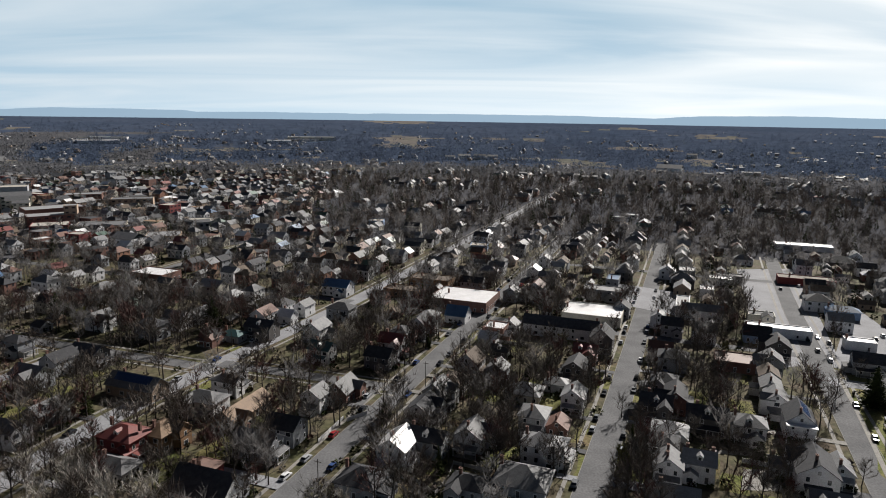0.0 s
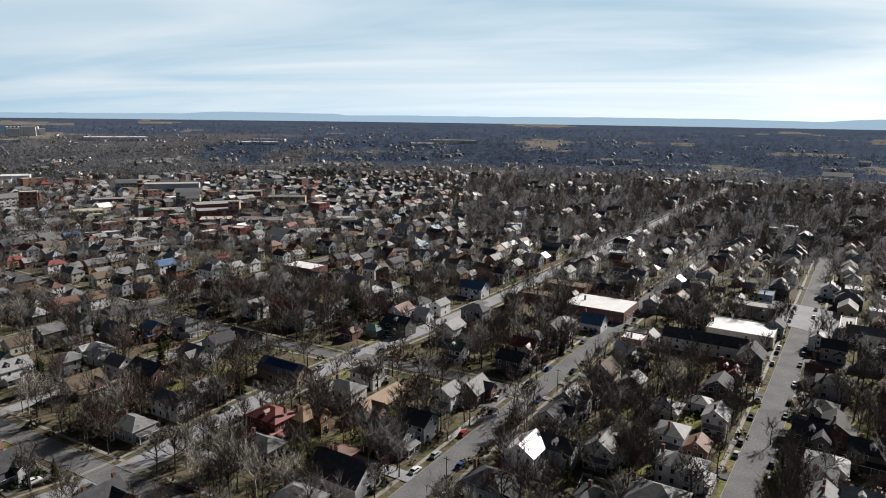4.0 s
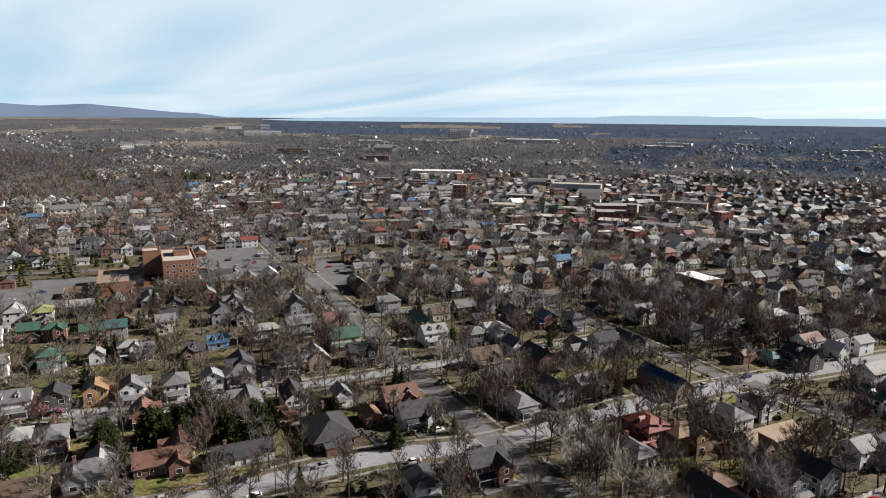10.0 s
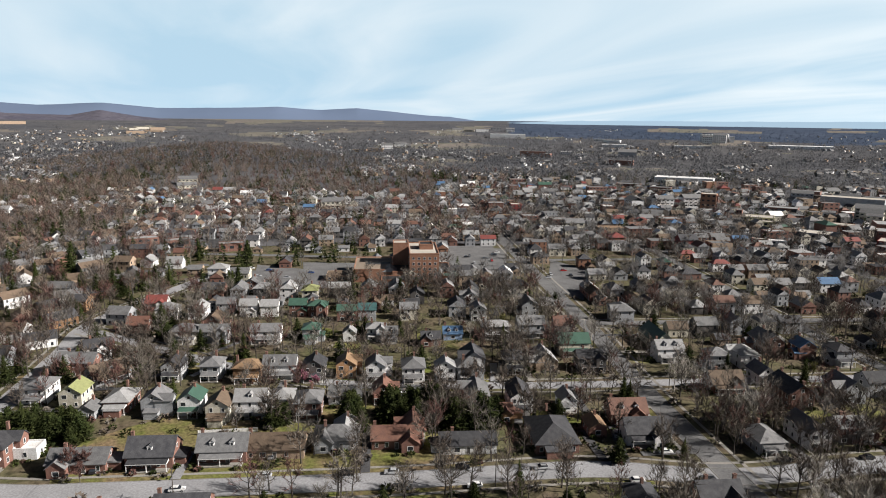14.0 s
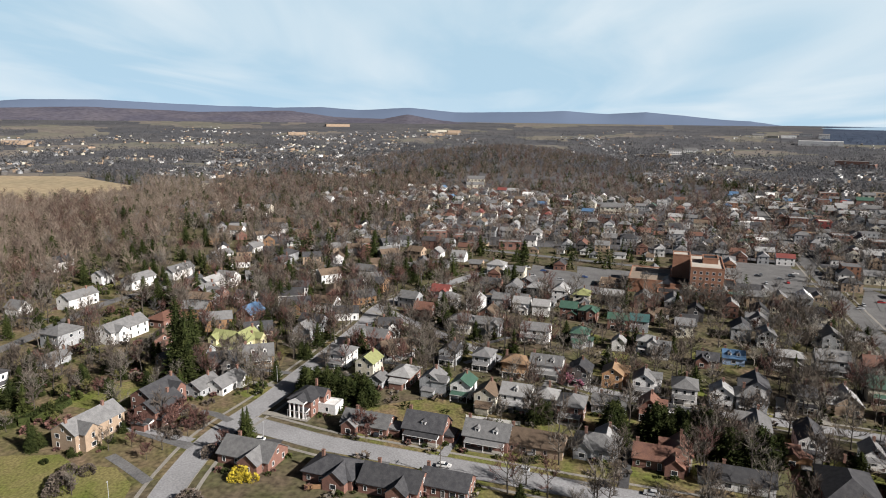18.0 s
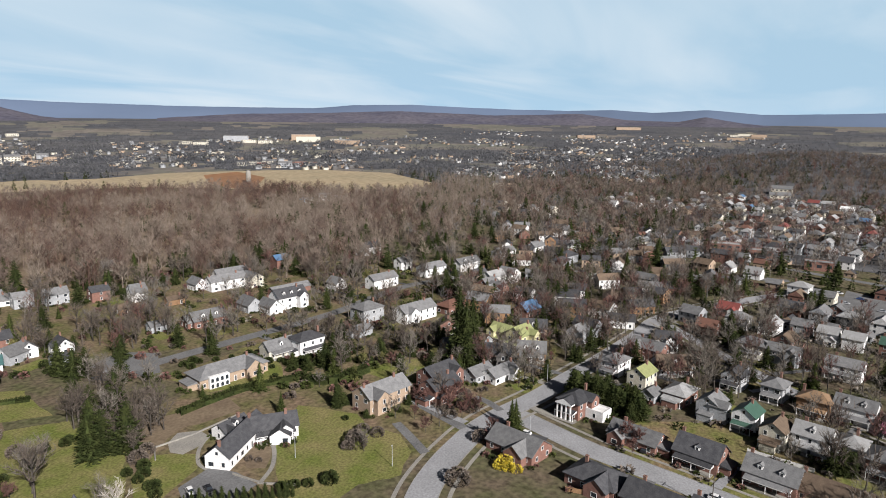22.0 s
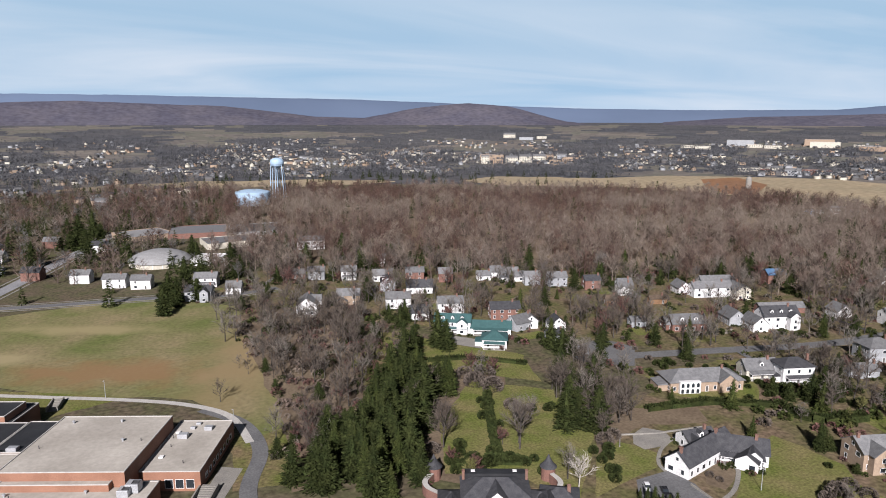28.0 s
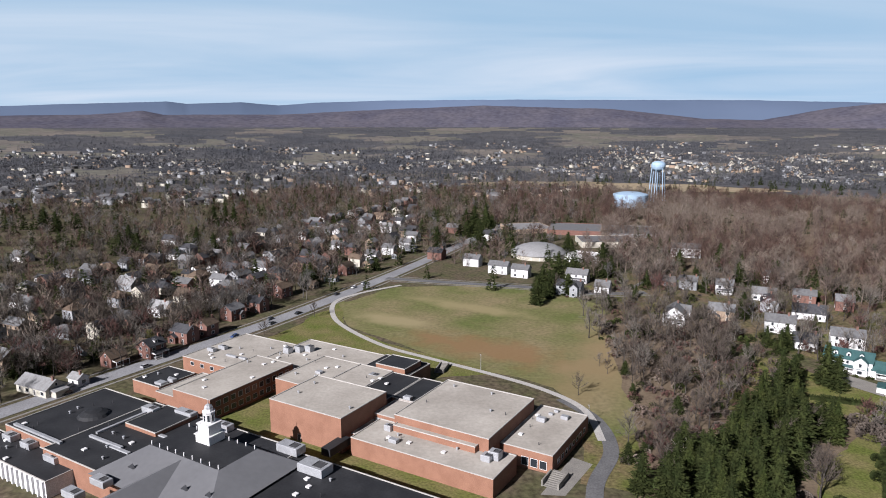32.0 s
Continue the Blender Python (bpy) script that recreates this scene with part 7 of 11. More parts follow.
tree("spruce", -173.4, 241.7, 0.8)
tree("spruce", -196.2, 223.4, 0.7)
tree("bud", -175.5, 249.1, 0.6)
tree("pine", -198.7, 331.5, 0.8)
tree("spruce", -179.3, 333.7, 0.8)
tree("maple", -70.9, 172.5, 0.8)
tree("oak", 140.9, 226.0, 0.9)
tree("oak", 131.8, 216.8, 0.85)
tree("oak", 140.0, 235.6, 0.8)
tree("maple", 154.7, 246.5, 0.8)
tree("spruce", 59.1, 191.4, 0.9)
tree("cedar", 100.9, 194.4, 0.8)
tree("pine", 162.8, 236.4, 1.0)
tree("oak", 64.7, 223.4, 0.6)
tree("red", -7.3, 230.4, 0.6)
tree("oak", -20.8, 229.9, 0.9)
tree("spruce", -26.2, 179.2, 0.5)
tree("oak", 14.6, 231.1, 1.0)
tree("oak", 24.2, 222.0, 0.9)
tree("oak", 43.7, 198.1, 0.8)
tree("maple", 31.7, 190.6, 0.7)
tree("oak", 53.5, 173.9, 0.7)
tree("oak", 50.6, 175.2, 0.7)
tree("red", 106.5, 239.4, 0.8)
tree("oak", 72.6, 294.5, 0.8)
tree("elm", 124.3, 180.3, 0.6)
tree("cedar", -17.9, -380.9, 1.5)
tree("elm", -41.3, -321.9, 1.0)
tree("elm", -60.5, -308.6, 1.0)
tree("elm", -57.8, -269.9, 1.0)
tree("oak", -80.0, -344.0, 1.0)
tree("maple", -87.2, -312.0, 0.9)
tree("pine", 57.9, -552.1, 1.2)
tree("pine", -48.5, -529.1, 1.2)
tree("pine", -68.9, -480.9, 1.2)
tree("cedar", 92.3, -461.6, 1.2)
tree("cedar", 198.9, -251.9, 0.9)
tree("cedar", 195.8, -265.9, 0.9)
tree("cedar", 213.3, -257.2, 0.9)
tree("oak", 165.6, -261.8, 0.9)
tree("elm", 180.5, -299.1, 0.8)
tree("oak", 229.4, -333.3, 0.8)
tree("pine", 223.9, -487.2, 1.3)
tree("pine", 301.4, -502.2, 1.2)
tree("pine", 224.8, -521.6, 1.2)
tree("oak", 19.9, -507.1, 1.0)
tree("pine", 21.8, -553.9, 1.3)
tree("elm", -46.1, -321.0, 0.9)

# buildings of more than one wing, and the landmarks of the far town
house(-157.3, -138.1, 13, 26.5, 8, 1.5, "gable", "white", "charcoal", chimney=2, category="house")
house(-170.2, -133.9, 316, 15.0, 8, 1.5, "gable", "white", "charcoal")
house(-147.5, -289.5, 328, 18, 9, 2, "gable", "white", "teal", dormer="bbb", porch="b", chimney=0)
house(-163.5, -279.0, 328, 20, 8.5, 1, "gable", "white", "teal", porch="b")
house(-155.0, -261.0, 328, 11.5, 10, 1.5, "hip", "white", "teal", chimney=0)
patch("terrace", [(-136, -272.5), (-146.5, -259), (-152.5, -270), (-143, -282)], CONCRETE, 0.35, "grey paved terrace before the teal-roofed house", "terrace")
house(-103.0, -137.0, 325, 9.9, 8, 1, "hip", "brick", "charcoal")
house(-180.0, -278.1, 10, 11.6, 8, 1.5, "gable", "gray", "gray")
house(-293.3, -87.6, 262, 13.8, 7, 2, "gable", "yellow", "lime")
house(-19.4, -654.7, 18, 42, 40, 1.2, "flat", "tan", "light", name="factory", category="factory", windows=False, chimney=0)
house(-66.2, -651.6, 352, 50, 48, 1.3, "flat", "brick", "gray", name="factory", category="factory", windows=False, chimney=0)
house(-86.2, -583.7, 4, 48, 34, 1.4, "flat", "cream", "gray", name="factory", category="factory", windows=False, chimney=0)
house(-118.2, -644.2, 359, 46, 50, 1.0, "flat", "gray", "gray", name="factory", category="factory", windows=False, chimney=0)
HALL = thing("hall", lathe("hall", [(21.0, -0.5), (21.0, 3.6), (20.6, 3.6)], 40, WALLS["cream"]), -25.5, -526, 0, 0, "round cream hall under a low pale grey dome", "hall")
part("dome", lathe("dome", [(22.0, 3.4), (21.6, 4.2), (18.5, 6.6), (14.0, 8.6), (9.0, 10.0), (4.0, 10.7), (0.3, 10.9)], 40, ROOFS["light"]), HALL, "low pale grey domed roof")
for k in range(20):
    part("rib", box_mesh("rib", TRIM, (20.95, -0.2, 0.0, 21.2, 0.2, 3.5)), HALL, at=pose(0, 0, 0, 0, 0, 18 * k))
HOUSES.append((-25.5, -526, 22))
far_building(-60.2, -512.5, 340, 26, 22, 5.0, "white")
far_building(-1562, 1602, 46, 28, 15, 22.2, "white")
far_building(-1569, 1664, 40, 33, 18, 24.6, "white")
far_building(-585, 611, 45, 19, 10, 19.4, "brick")
far_building(-480, 576, 47, 24, 13, 5.7, "yellow")
far_building(-433, 681, 24, 15, 8, 11.7, "cream")
far_building(-613, 840, 37, 15, 8, 7.4, "tan")
far_building(-597, 860, 28, 17, 9, 6.4, "cream")
far_building(-390, 759, 37, 14, 8, 6.2, "tan")
far_building(-372, 764, 15, 17, 9, 7.7, "tan")
far_building(-358, 780, 26, 17, 9, 6.6, "white")
far_building(-367, 621, 37, 43, 24, 9.8, "brick")
far_building(-895, 842, 57, 26, 14, 4.2, "white")
far_building(-852, 835, 47, 27, 15, 5.1, "white")
far_building(-1338, 1753, 34, 52, 29, 3.8, "white")
far_building(-1302, 1791, 32, 40, 22, 3.4, "white")
far_building(-1496, 1465, 42, 78, 43, 7.1, "white")
far_building(-982, 1834, 25, 27, 15, 6.1, "white")
far_building(-956, 1880, 27, 41, 23, 6.0, "white")
far_building(-911, 1895, 14, 44, 24, 7.4, "white")
far_building(-458, 2051, 3, 46, 25, 5.9, "white")
far_building(-398, 2039, 11, 37, 20, 4.5, "white")
far_building(-576, 850, 22, 25, 14, 9.2, "gray")
far_building(-553, 864, 30, 20, 11, 8.2, "gray")
far_building(-610, 802, 42, 26, 14, 12.0, "gray")
far_building(-510, 688, 25, 11, 6, 6.7, "tan")
far_building(-498, 701, 43, 13, 7, 6.0, "white")
far_building(-411, 493, 30, 13, 7, 4.3, "red")
far_building(-400, 501, 50, 14, 8, 4.2, "white")
far_building(-432, 637, 43, 26, 14, 5.9, "brick")
far_building(-265, 614, 20, 11, 6, 4.0, "white")
far_building(-250, 612, 17, 8, 4, 4.1, "gray")
far_building(-240, 625, 10, 12, 7, 4.0, "white")
far_building(-337, 594, 31, 16, 9, 4.3, "white")
far_building(-326, 607, 33, 15, 8, 4.9, "white")
far_building(-232, 533, 21, 9, 5, 2.8, "white")
far_building(-217, 533, 13, 11, 6, 1.8, "white")
far_building(-752, 695, 37, 35, 19, 6.9, "brick")
far_building(-1803, 1381, 52, 37, 20, 6.7, "white")
far_building(-1742, 1384, 40, 52, 29, 7.5, "white")
far_building(-1515, 1090, 48, 25, 14, 5.6, "cream")
far_building(-1530, 1133, 58, 38, 21, 4.9, "cream")
far_building(-1257, 1028, 46, 55, 30, 11.0, "brick")
far_building(-990, 1861, 37, 30, 17, 6.9, "cream")
far_building(-956, 1881, 27, 51, 28, 8.9, "white")
far_building(-919, 1915, 22, 46, 25, 6.1, "cream")
far_building(-457, 2018, 13, 44, 24, 5.1, "tan")
far_building(-408, 2031, 3, 41, 22, 4.8, "white")
far_building(13, 1639, -2, 22, 12, 6.6, "white")
far_building(48, 1645, 9, 29, 16, 8.4, "white")
far_building(87, 1649, -11, 29, 16, 8.2, "white")
far_building(117, 1649, 2, 25, 14, 7.6, "white")
far_building(185, 707, -4, 13, 7, 3.1, "white")
far_building(202, 716, -27, 14, 8, 4.3, "white")
far_building(218, 715, -15, 9, 5, 4.5, "white")
far_building(229, 704, -23, 9, 5, 5.1, "white")
far_building(442, 1320, -27, 47, 26, 11.8, "white")
far_building(624, 1703, -29, 25, 13, 7.7, "white")
far_building(-378, 767, 16, 14, 7, 5.7, "tan")
far_building(-362, 767, 27, 15, 8, 6.9, "tan")
far_building(-351, 775, 23, 11, 6, 6.0, "tan")
far_building(-391, 664, 42, 53, 29, 10.5, "brick")
far_building(-460, 715, 33, 29, 16, 14.5, "cream")
far_building(-445, 783, 20, 14, 8, 5.3, "tan")
far_building(-429, 785, 38, 11, 6, 5.8, "white")
far_building(-410, 774, 32, 16, 9, 4.1, "brick")
far_building(-588, 888, 30, 25, 14, 6.2, "cream")
far_building(-563, 887, 22, 19, 11, 5.3, "tan")
far_building(136, 1617, 1, 36, 20, 4.3, "tan")
far_building(173, 1623, 1, 37, 20, 4.2, "tan")
far_building(-235, 550, 13, 9, 5, 2.6, "white")
far_building(-225, 555, 34, 8, 5, 2.9, "white")
far_building(-240, 610, 14, 11, 6, 6.1, "gray")
far_building(-224, 610, 29, 15, 8, 6.2, "gray")
far_building(-223, 678, 25, 13, 7, 6.1, "white")
far_building(255, 714, -12, 10, 6, 6.5, "white")
far_building(-2375, 1139, 70, 38, 21, 9.6, "cream")
far_building(-2376, 1192, 57, 39, 21, 7.8, "cream")
far_building(-2364, 1243, 66, 48, 26, 8.6, "white")
far_building(-2444, 1347, 64, 42, 23, 10.4, "gray")
far_building(-2321, 1344, 62, 33, 18, 11.6, "white")
far_building(-1507, 1052, 46, 36, 20, 8.1, "white")
far_building(-1447, 1053, 65, 26, 14, 7.0, "white")
far_building(-1498, 957, 49, 60, 33, 9.0, "brick")
far_building(-767, 207, 76, 27, 15, 8.1, "cream")
far_building(-710, 216, 64, 19, 10, 5.1, "white")
far_building(-778, 139, 88, 19, 10, 3.5, "cream")
far_building(-783, 158, 68, 14, 8, 5.0, "tan")
far_building(-1761, 552, 63, 40, 22, 6.4, "white")
far_building(-1757, 597, 62, 42, 23, 9.4, "tan")
far_building(-1829, 655, 77, 32, 18, 10.1, "white")
far_building(-1868, 710, 69, 34, 19, 8.7, "white")
far_building(-2644, -2, 97, 30, 16, 5.8, "cream")
far_building(-2709, 33, 95, 49, 27, 6.7, "cream")
far_building(-2661, 77, 96, 50, 27, 7.8, "white")
far_building(-580, 1, 93, 22, 12, 8.9, "brick")
far_building(-578, 25, 95, 20, 11, 6.0, "brick")
far_building(-544, 64, 86, 19, 10, 6.6, "brick")
far_building(-1037, 66, 81, 26, 15, 8.8, "cream")
far_building(-1823, -1271, 126, 75, 41, 16.2, "white")
far_building(-1846, -1170, 126, 26, 15, 5.8, "white")
far_building(-1839, -1127, 125, 37, 21, 6.3, "gray")
far_building(-1159, -916, 128, 19, 10, 9.0, "brick")
far_building(-1149, -879, 135, 26, 14, 5.9, "tan")
far_building(-1168, -861, 119, 27, 15, 10.1, "gray")
far_building(-1209, -866, 132, 24, 13, 9.3, "brick")
far_building(-1242, -853, 132, 32, 18, 7.7, "brick")
far_building(-1016, -340, 112, 17, 9, 5.9, "white")
far_building(-1009, -316, 104, 15, 8, 6.4, "tan")
far_building(-744, -508, 113, 20, 11, 3.9, "tan")
far_building(-734, -482, 131, 19, 10, 6.0, "white")
far_building(-745, -469, 122, 15, 9, 5.7, "tan")
far_building(-709, -485, 114, 29, 16, 4.4, "blue")
far_building(-974, 60, 95, 25, 14, 8.3, "cream")
far_building(-3059, -434, 106, 104, 57, 10.4, "white")
far_building(-2457, 3, 91, 55, 30, 8.0, "white")
far_building(-2536, 64, 79, 56, 31, 6.5, "tan")
far_building(-2367, -477, 110, 61, 34, 10.2, "white")
far_building(-795, -1396, 155, 19, 10, 17.0, "cream")
far_building(-817, -1375, 156, 22, 12, 10.9, "white")
far_building(-866, -1392, 149, 29, 16, 12.2, "white")
far_building(-894, -1373, 143, 29, 16, 15.3, "white")
far_building(-926, -1363, 148, 29, 16, 15.7, "white")
far_building(-931, -1310, 143, 19, 10, 9.9, "white")
far_building(-973, -1314, 149, 25, 14, 14.6, "white")
far_building(-857, -1472, 151, 58, 32, 12.5, "white")
far_building(-983, -1413, 157, 30, 17, 10.9, "white")
far_building(-1006, -1382, 149, 23, 13, 12.5, "gray")
far_building(-1653, -1398, 129, 73, 40, 15.8, "gray")
far_building(-1642, -1342, 137, 42, 23, 7.2, "white")
far_building(-1658, -1294, 133, 43, 24, 6.8, "white")
far_building(-1778, -1221, 122, 73, 40, 14.4, "white")
far_building(-1254, -2031, 141, 41, 22, 11.7, "white")
far_building(-1256, -1926, 137, 46, 25, 8.5, "gray")
far_building(-1330, -1948, 153, 33, 18, 7.2, "white")
far_building(-1785, -1085, 110, 71, 39, 10.2, "white")
far_building(-690, -471, 115, 12, 6, 6.6, "white")
far_building(-708, -466, 124, 11, 6, 5.3, "white")
far_building(-725, -461, 113, 15, 8, 5.1, "gray")
far_building(-741, -456, 114, 16, 9, 5.4, "tan")
far_building(-1492, -1444, 124, 35, 19, 6.8, "white")
far_building(-1500, -1394, 128, 40, 22, 8.0, "white")
far_building(-1231, -908, 120, 28, 15, 7.6, "brick")
far_building(-1250, -881, 115, 24, 13, 7.4, "brick")
far_building(-1168, -975, 128, 21, 11, 7.0, "white")
far_building(-1202, -968, 130, 28, 15, 6.0, "white")
far_building(-1218, -945, 120, 22, 12, 8.2, "white")
far_building(-141, -536, 167, 22, 12, 7.6, "white")
house(-164.5, -146.9, 352, 10.5, 7, 1, "gable", "white", "charcoal", chimney=1)
house(-169.4, -130.1, 31, 10.3, 6.5, 1, "gable", "white", "charcoal", chimney=0)

# large white houses before the woods
house(-319.0, -283.0, -20, 24, 9, 2, "gable", "white", "gray", chimney=2)
house(-309.0, -296.5, 70, 12, 8, 1.5, "gable", "white", "gray", chimney=0)
house(-331.0, -272.5, 70, 13, 9, 2, "gable", "cream", "gray", chimney=1)
house(-326.0, -240.5, -20, 26, 7, 1, "gable", "brick", "gray", chimney=0)
house(-286.0, -238.0, 70, 12, 9, 1.5, "gable", "gray", "gray", chimney=1)
house(-256.0, -243.0, -20, 21, 9, 1, "gable", "brick", "gray", dormer="b")
house(-449.6, -256.8, -20, 17, 10, 2, "hip", "white", "charcoal", windows=False)
house(-401.9, -136.0, -20, 15, 9, 2, "gable", "white", "light", windows=False)
STANDOUT = [(x, y) for x, y, r in HOUSES if math.hypot(x, y) < 460]


def before_house(x, y):
    """Whether a place lies just before a house that stands out, as the camera sees it."""
    for hx, hy in STANDOUT:
        d = math.hypot(hx, hy)
        ux, uy = hx / d, hy / d
        along, across = d - (x * ux + y * uy), abs(x * uy - y * ux)
        if 0 < along < (34 if hx < -240 and hy < -100 else 24) and across < (9 if hx < -240 and hy < -100 else 6.5):
            return True
    return False


# ---- groves ----
grng = random.Random(77)


def grove(poly, count, keys, lo, hi, gap=0.0, group="", plant=tree, apart=0.0):
    xs, ys = [p[0] for p in poly], [p[1] for p in poly]
    done = tries = 0
    spots = []
    while done < count and tries < count * 60:
        tries += 1
        x, y = grng.uniform(min(xs), max(xs)), grng.uniform(min(ys), max(ys))
        if not inside(x, y, poly) or near_road(x, y, 1.0) or not free(x, y, gap) or plant is tree and gap == 0 and before_house(x, y) or any(math.hypot(x - a, y - b) < apart for a, b in spots):
            continue
        plant(grng.choice(keys), x, y, grng.uniform(lo, hi), group)
        spots.append((x, y))
        done += 1


RAVINE = [(-47, -319), (-88, -335), (-108, -287), (-102, -256), (-64, -206), (-46, -184), (-38, -198), (-48, -217), (-50, -272)]
PINES = [(-54, -178), (-73, -162), (-91, -200), (-103, -227), (-121, -275), (-119, -282), (-99, -246), (-80, -222), (-66, -203)]
grove(RAVINE, 38, ["oak", "elm", "red", "maple", "red", "cedar"], 0.5, 1.0, 0, "trees of the ravine")
grove(RAVINE, 26, ["brush"], 0.8, 1.6, 0, "thickets of the ravine", shrub)
grove(PINES, 64, ["pine", "pine", "spruce"], 0.7, 1.15, -1, "pines beside the garden", apart=2.2)
grove([(-60, -362), (-121, -316), (-190, -250), (-240, -202), (-311, -136), (-356, -70), (-480, -110), (-420, -260), (-300, -380), (-150, -480), (-80, -480)], 110, ["red", "cedar", "pine", "spruce", "red", "bud", "oak", "maple"], 0.5, 0.95, -1, "trees of the gardens by the woods")
grove([(-200, -60), (-215, -130), (-190, -200), (-240, -190), (-310, -130), (-330, -60), (-260, -65)], 60, ["elm", "oak", "maple", "red", "cedar", "bud"], 0.4, 0.8, 0, "trees of the hillside gardens")
grove([(-190, -195), (-230, -150), (-250, -170), (-205, -215)], 30, ["shrub"], 1.0, 1.8, 0, "evergreen hedge shrubs", shrub)
grove([(-36, -180), (-46, -168), (-60, -172), (-66, -196), (-56, -206), (-44, -192)], 16, ["pine", "spruce", "pine"], 0.7, 1.0, -1, "pines beside the garden", apart=2.2)
grove([(-128, -150), (-118, -186), (-92, -158), (-82, -160), (-84, -172), (-108, -176)], 4, ["red", "bud"], 0.6, 0.8, 0, "small trees of the garden")
grove([(-117, 160), (-86, 163), (-98, 200), (-128, 190)], 12, ["oak", "maple", "oak"], 0.7, 1.0, 0, "shade trees of the old quarter")
# bank trees between the gardens
grove([(-182, -253), (-195, -204), (-164, -177), (-141, -163), (-130, -165), (-146, -202)], 22, ["oak", "elm", "maple", "pine", "oak"], 0.6, 1.0, 0, "trees of the garden")
grove([(-258, -194), (-270, -159), (-317, -138), (-267, -108), (-250, -129), (-225, -160)], 34, ["oak", "elm", "cedar", "maple", "pine", "elm"], 0.5, 0.95, 0, "trees of the hillside gardens")
grove([(-212, -102), (-230, -88), (-203, -69), (-185, -77)], 9, ["red", "brush", "brush"], 0.6, 0.9, 0, "shrubs by the drives", lambda k, x, y, s, g: shrub(k, x, y, 2 * s, g) if k == "brush" else tree(k, x, y, s, g))
grove([(-49, -403), (-97, -366), (-125, -297), (-110, -269), (-81, -310), (-52, -343)], 22, ["oak", "elm", "maple", "elm", "cedar"], 0.6, 1.0, 0, "trees at the field edge")
grove([(-38, -573), (-130, -555), (-298, -373), (-524, -281), (-462, -247), (-266, -333), (-110, -473), (-33, -512)], 40, ["pine", "cedar", "spruce", "oak"], 0.7, 1.1, 0, "trees at the edge of the woods")
grove([(-533, -299), (-653, -255), (-706, -31), (-432, -14), (-390, -69), (-412, -122), (-396, -191)], 70, ["pine", "cedar", "oak", "elm", "spruce", "maple"], 0.7, 1.15, -1, "trees on the wooded slope")
for key, x, y, size in (("oak", -29, -250, 0.5), ("maple", 118, -306, 0.6), ("maple", 104, -345, 0.55), ("cedar", -38, -405, 1.5)):
    tree(key, x, y, size)

def hedge(line, wide, high, label):
    """A clipped evergreen hedge: leaf clumps over a dark core, along a line."""
    vs, fs = [], []
    pts = smooth_line(line, 4)
    for (ax, ay), (bx, by) in zip(pts, pts[1:]):
        d = Vector((bx - ax, by - ay, 0))
        n = Vector((-d.y, d.x, 0)).normalized()
        k = len(vs)
        for x, y in ((ax, ay), (bx, by)):
            for o, z in ((-0.42, -0.1), (-0.40, 0.8), (0.40, 0.8), (0.42, -0.1)):
                vs.append((x + n.x * wide * o, y + n.y * wide * o, high * z * grng.uniform(0.45, 0.95)))
        fs += [t for i in range(3) for t in ((k + i, k + i + 1, k + i + 5), (k + i, k + i + 5, k + i + 4))]
        swell = grng.uniform(0.75, 1.25)
        for _ in range(int(d.length * (wide + 2 * high) * 3.2)):
            u, a = grng.random(), grng.uniform(0, math.pi)
            c = Vector((ax, ay, 0)) + d * u + n * (wide * 0.42 * math.cos(a)) + Vector((0, 0, high * swell * (0.12 + 0.78 * math.sin(a) ** 0.6 * grng.uniform(0.6, 1))))
            e = (n * math.cos(a) + Vector((grng.uniform(-.5, .5), grng.uniform(-.5, .5), math.sin(a)))).normalized()
            sliver(vs, fs, c - e * 0.3, e, grng.uniform(0.6, 1.0), grng.uniform(0.22, 0.42), grng)
    tagged(new("hedge", mesh_of("hedge", vs, fs, NEEDLES)), label, "hedge", "garden hedges")


def garden_wall(line, high, thick, label):
    vs, fs = strip(line, thick, high)
    n = len(vs)
    vs += [(x, y, -0.2) for x, y, z in vs]
    fs += [(a + n, a, a + 2, a + 2 + n) for a in range(0, n - 2, 2)] + [(a + 1, a + 1 + n, a + 3 + n, a + 3) for a in range(0, n - 2, 2)]
    fs += [(0, n, n + 1, 1), (n - 2, n - 1, 2 * n - 1, 2 * n - 2)]
    tagged(new("garden_wall", mesh_of("garden_wall", vs, fs, CONCRETE)), label, "wall", "garden walls")


def fence(line, high, label, mat):
    """A board fence: panels between square posts with caps."""
    root = new("fence")
    root.matrix_basis = pose(line[0][0], line[0][1], 0)
    tagged(root, label, "fence", "garden fences")
    post = mesh_of("post", *stacked([(0.08, 0.08, -0.3), (0.08, 0.08, high), (0.11, 0.11, high + 0.02), (0.11, 0.11, high + 0.08), (0.02, 0.02, high + 0.14)]), mat)
    panels = {}
    for (ax, ay), (bx, by) in zip(line, line[1:]):
        length = math.hypot(bx - ax, by - ay)
        n = max(1, round(length / 2.4))
        step = length / n
        turn = math.degrees(math.atan2(by - ay, bx - ax))
        panel = panels.setdefault(round(step, 2), box_mesh("panel", mat, (0.08, -0.03, 0.08, step - 0.08, 0.03, high - 0.06)))
        for i in range(n):
            at = pose(ax - line[0][0] + (bx - ax) * i / n, ay - line[0][1] + (by - ay) * i / n, 0, 0, 0, turn)
            part("post", post, root, at=at)
            part("panel", panel, root, at=at)


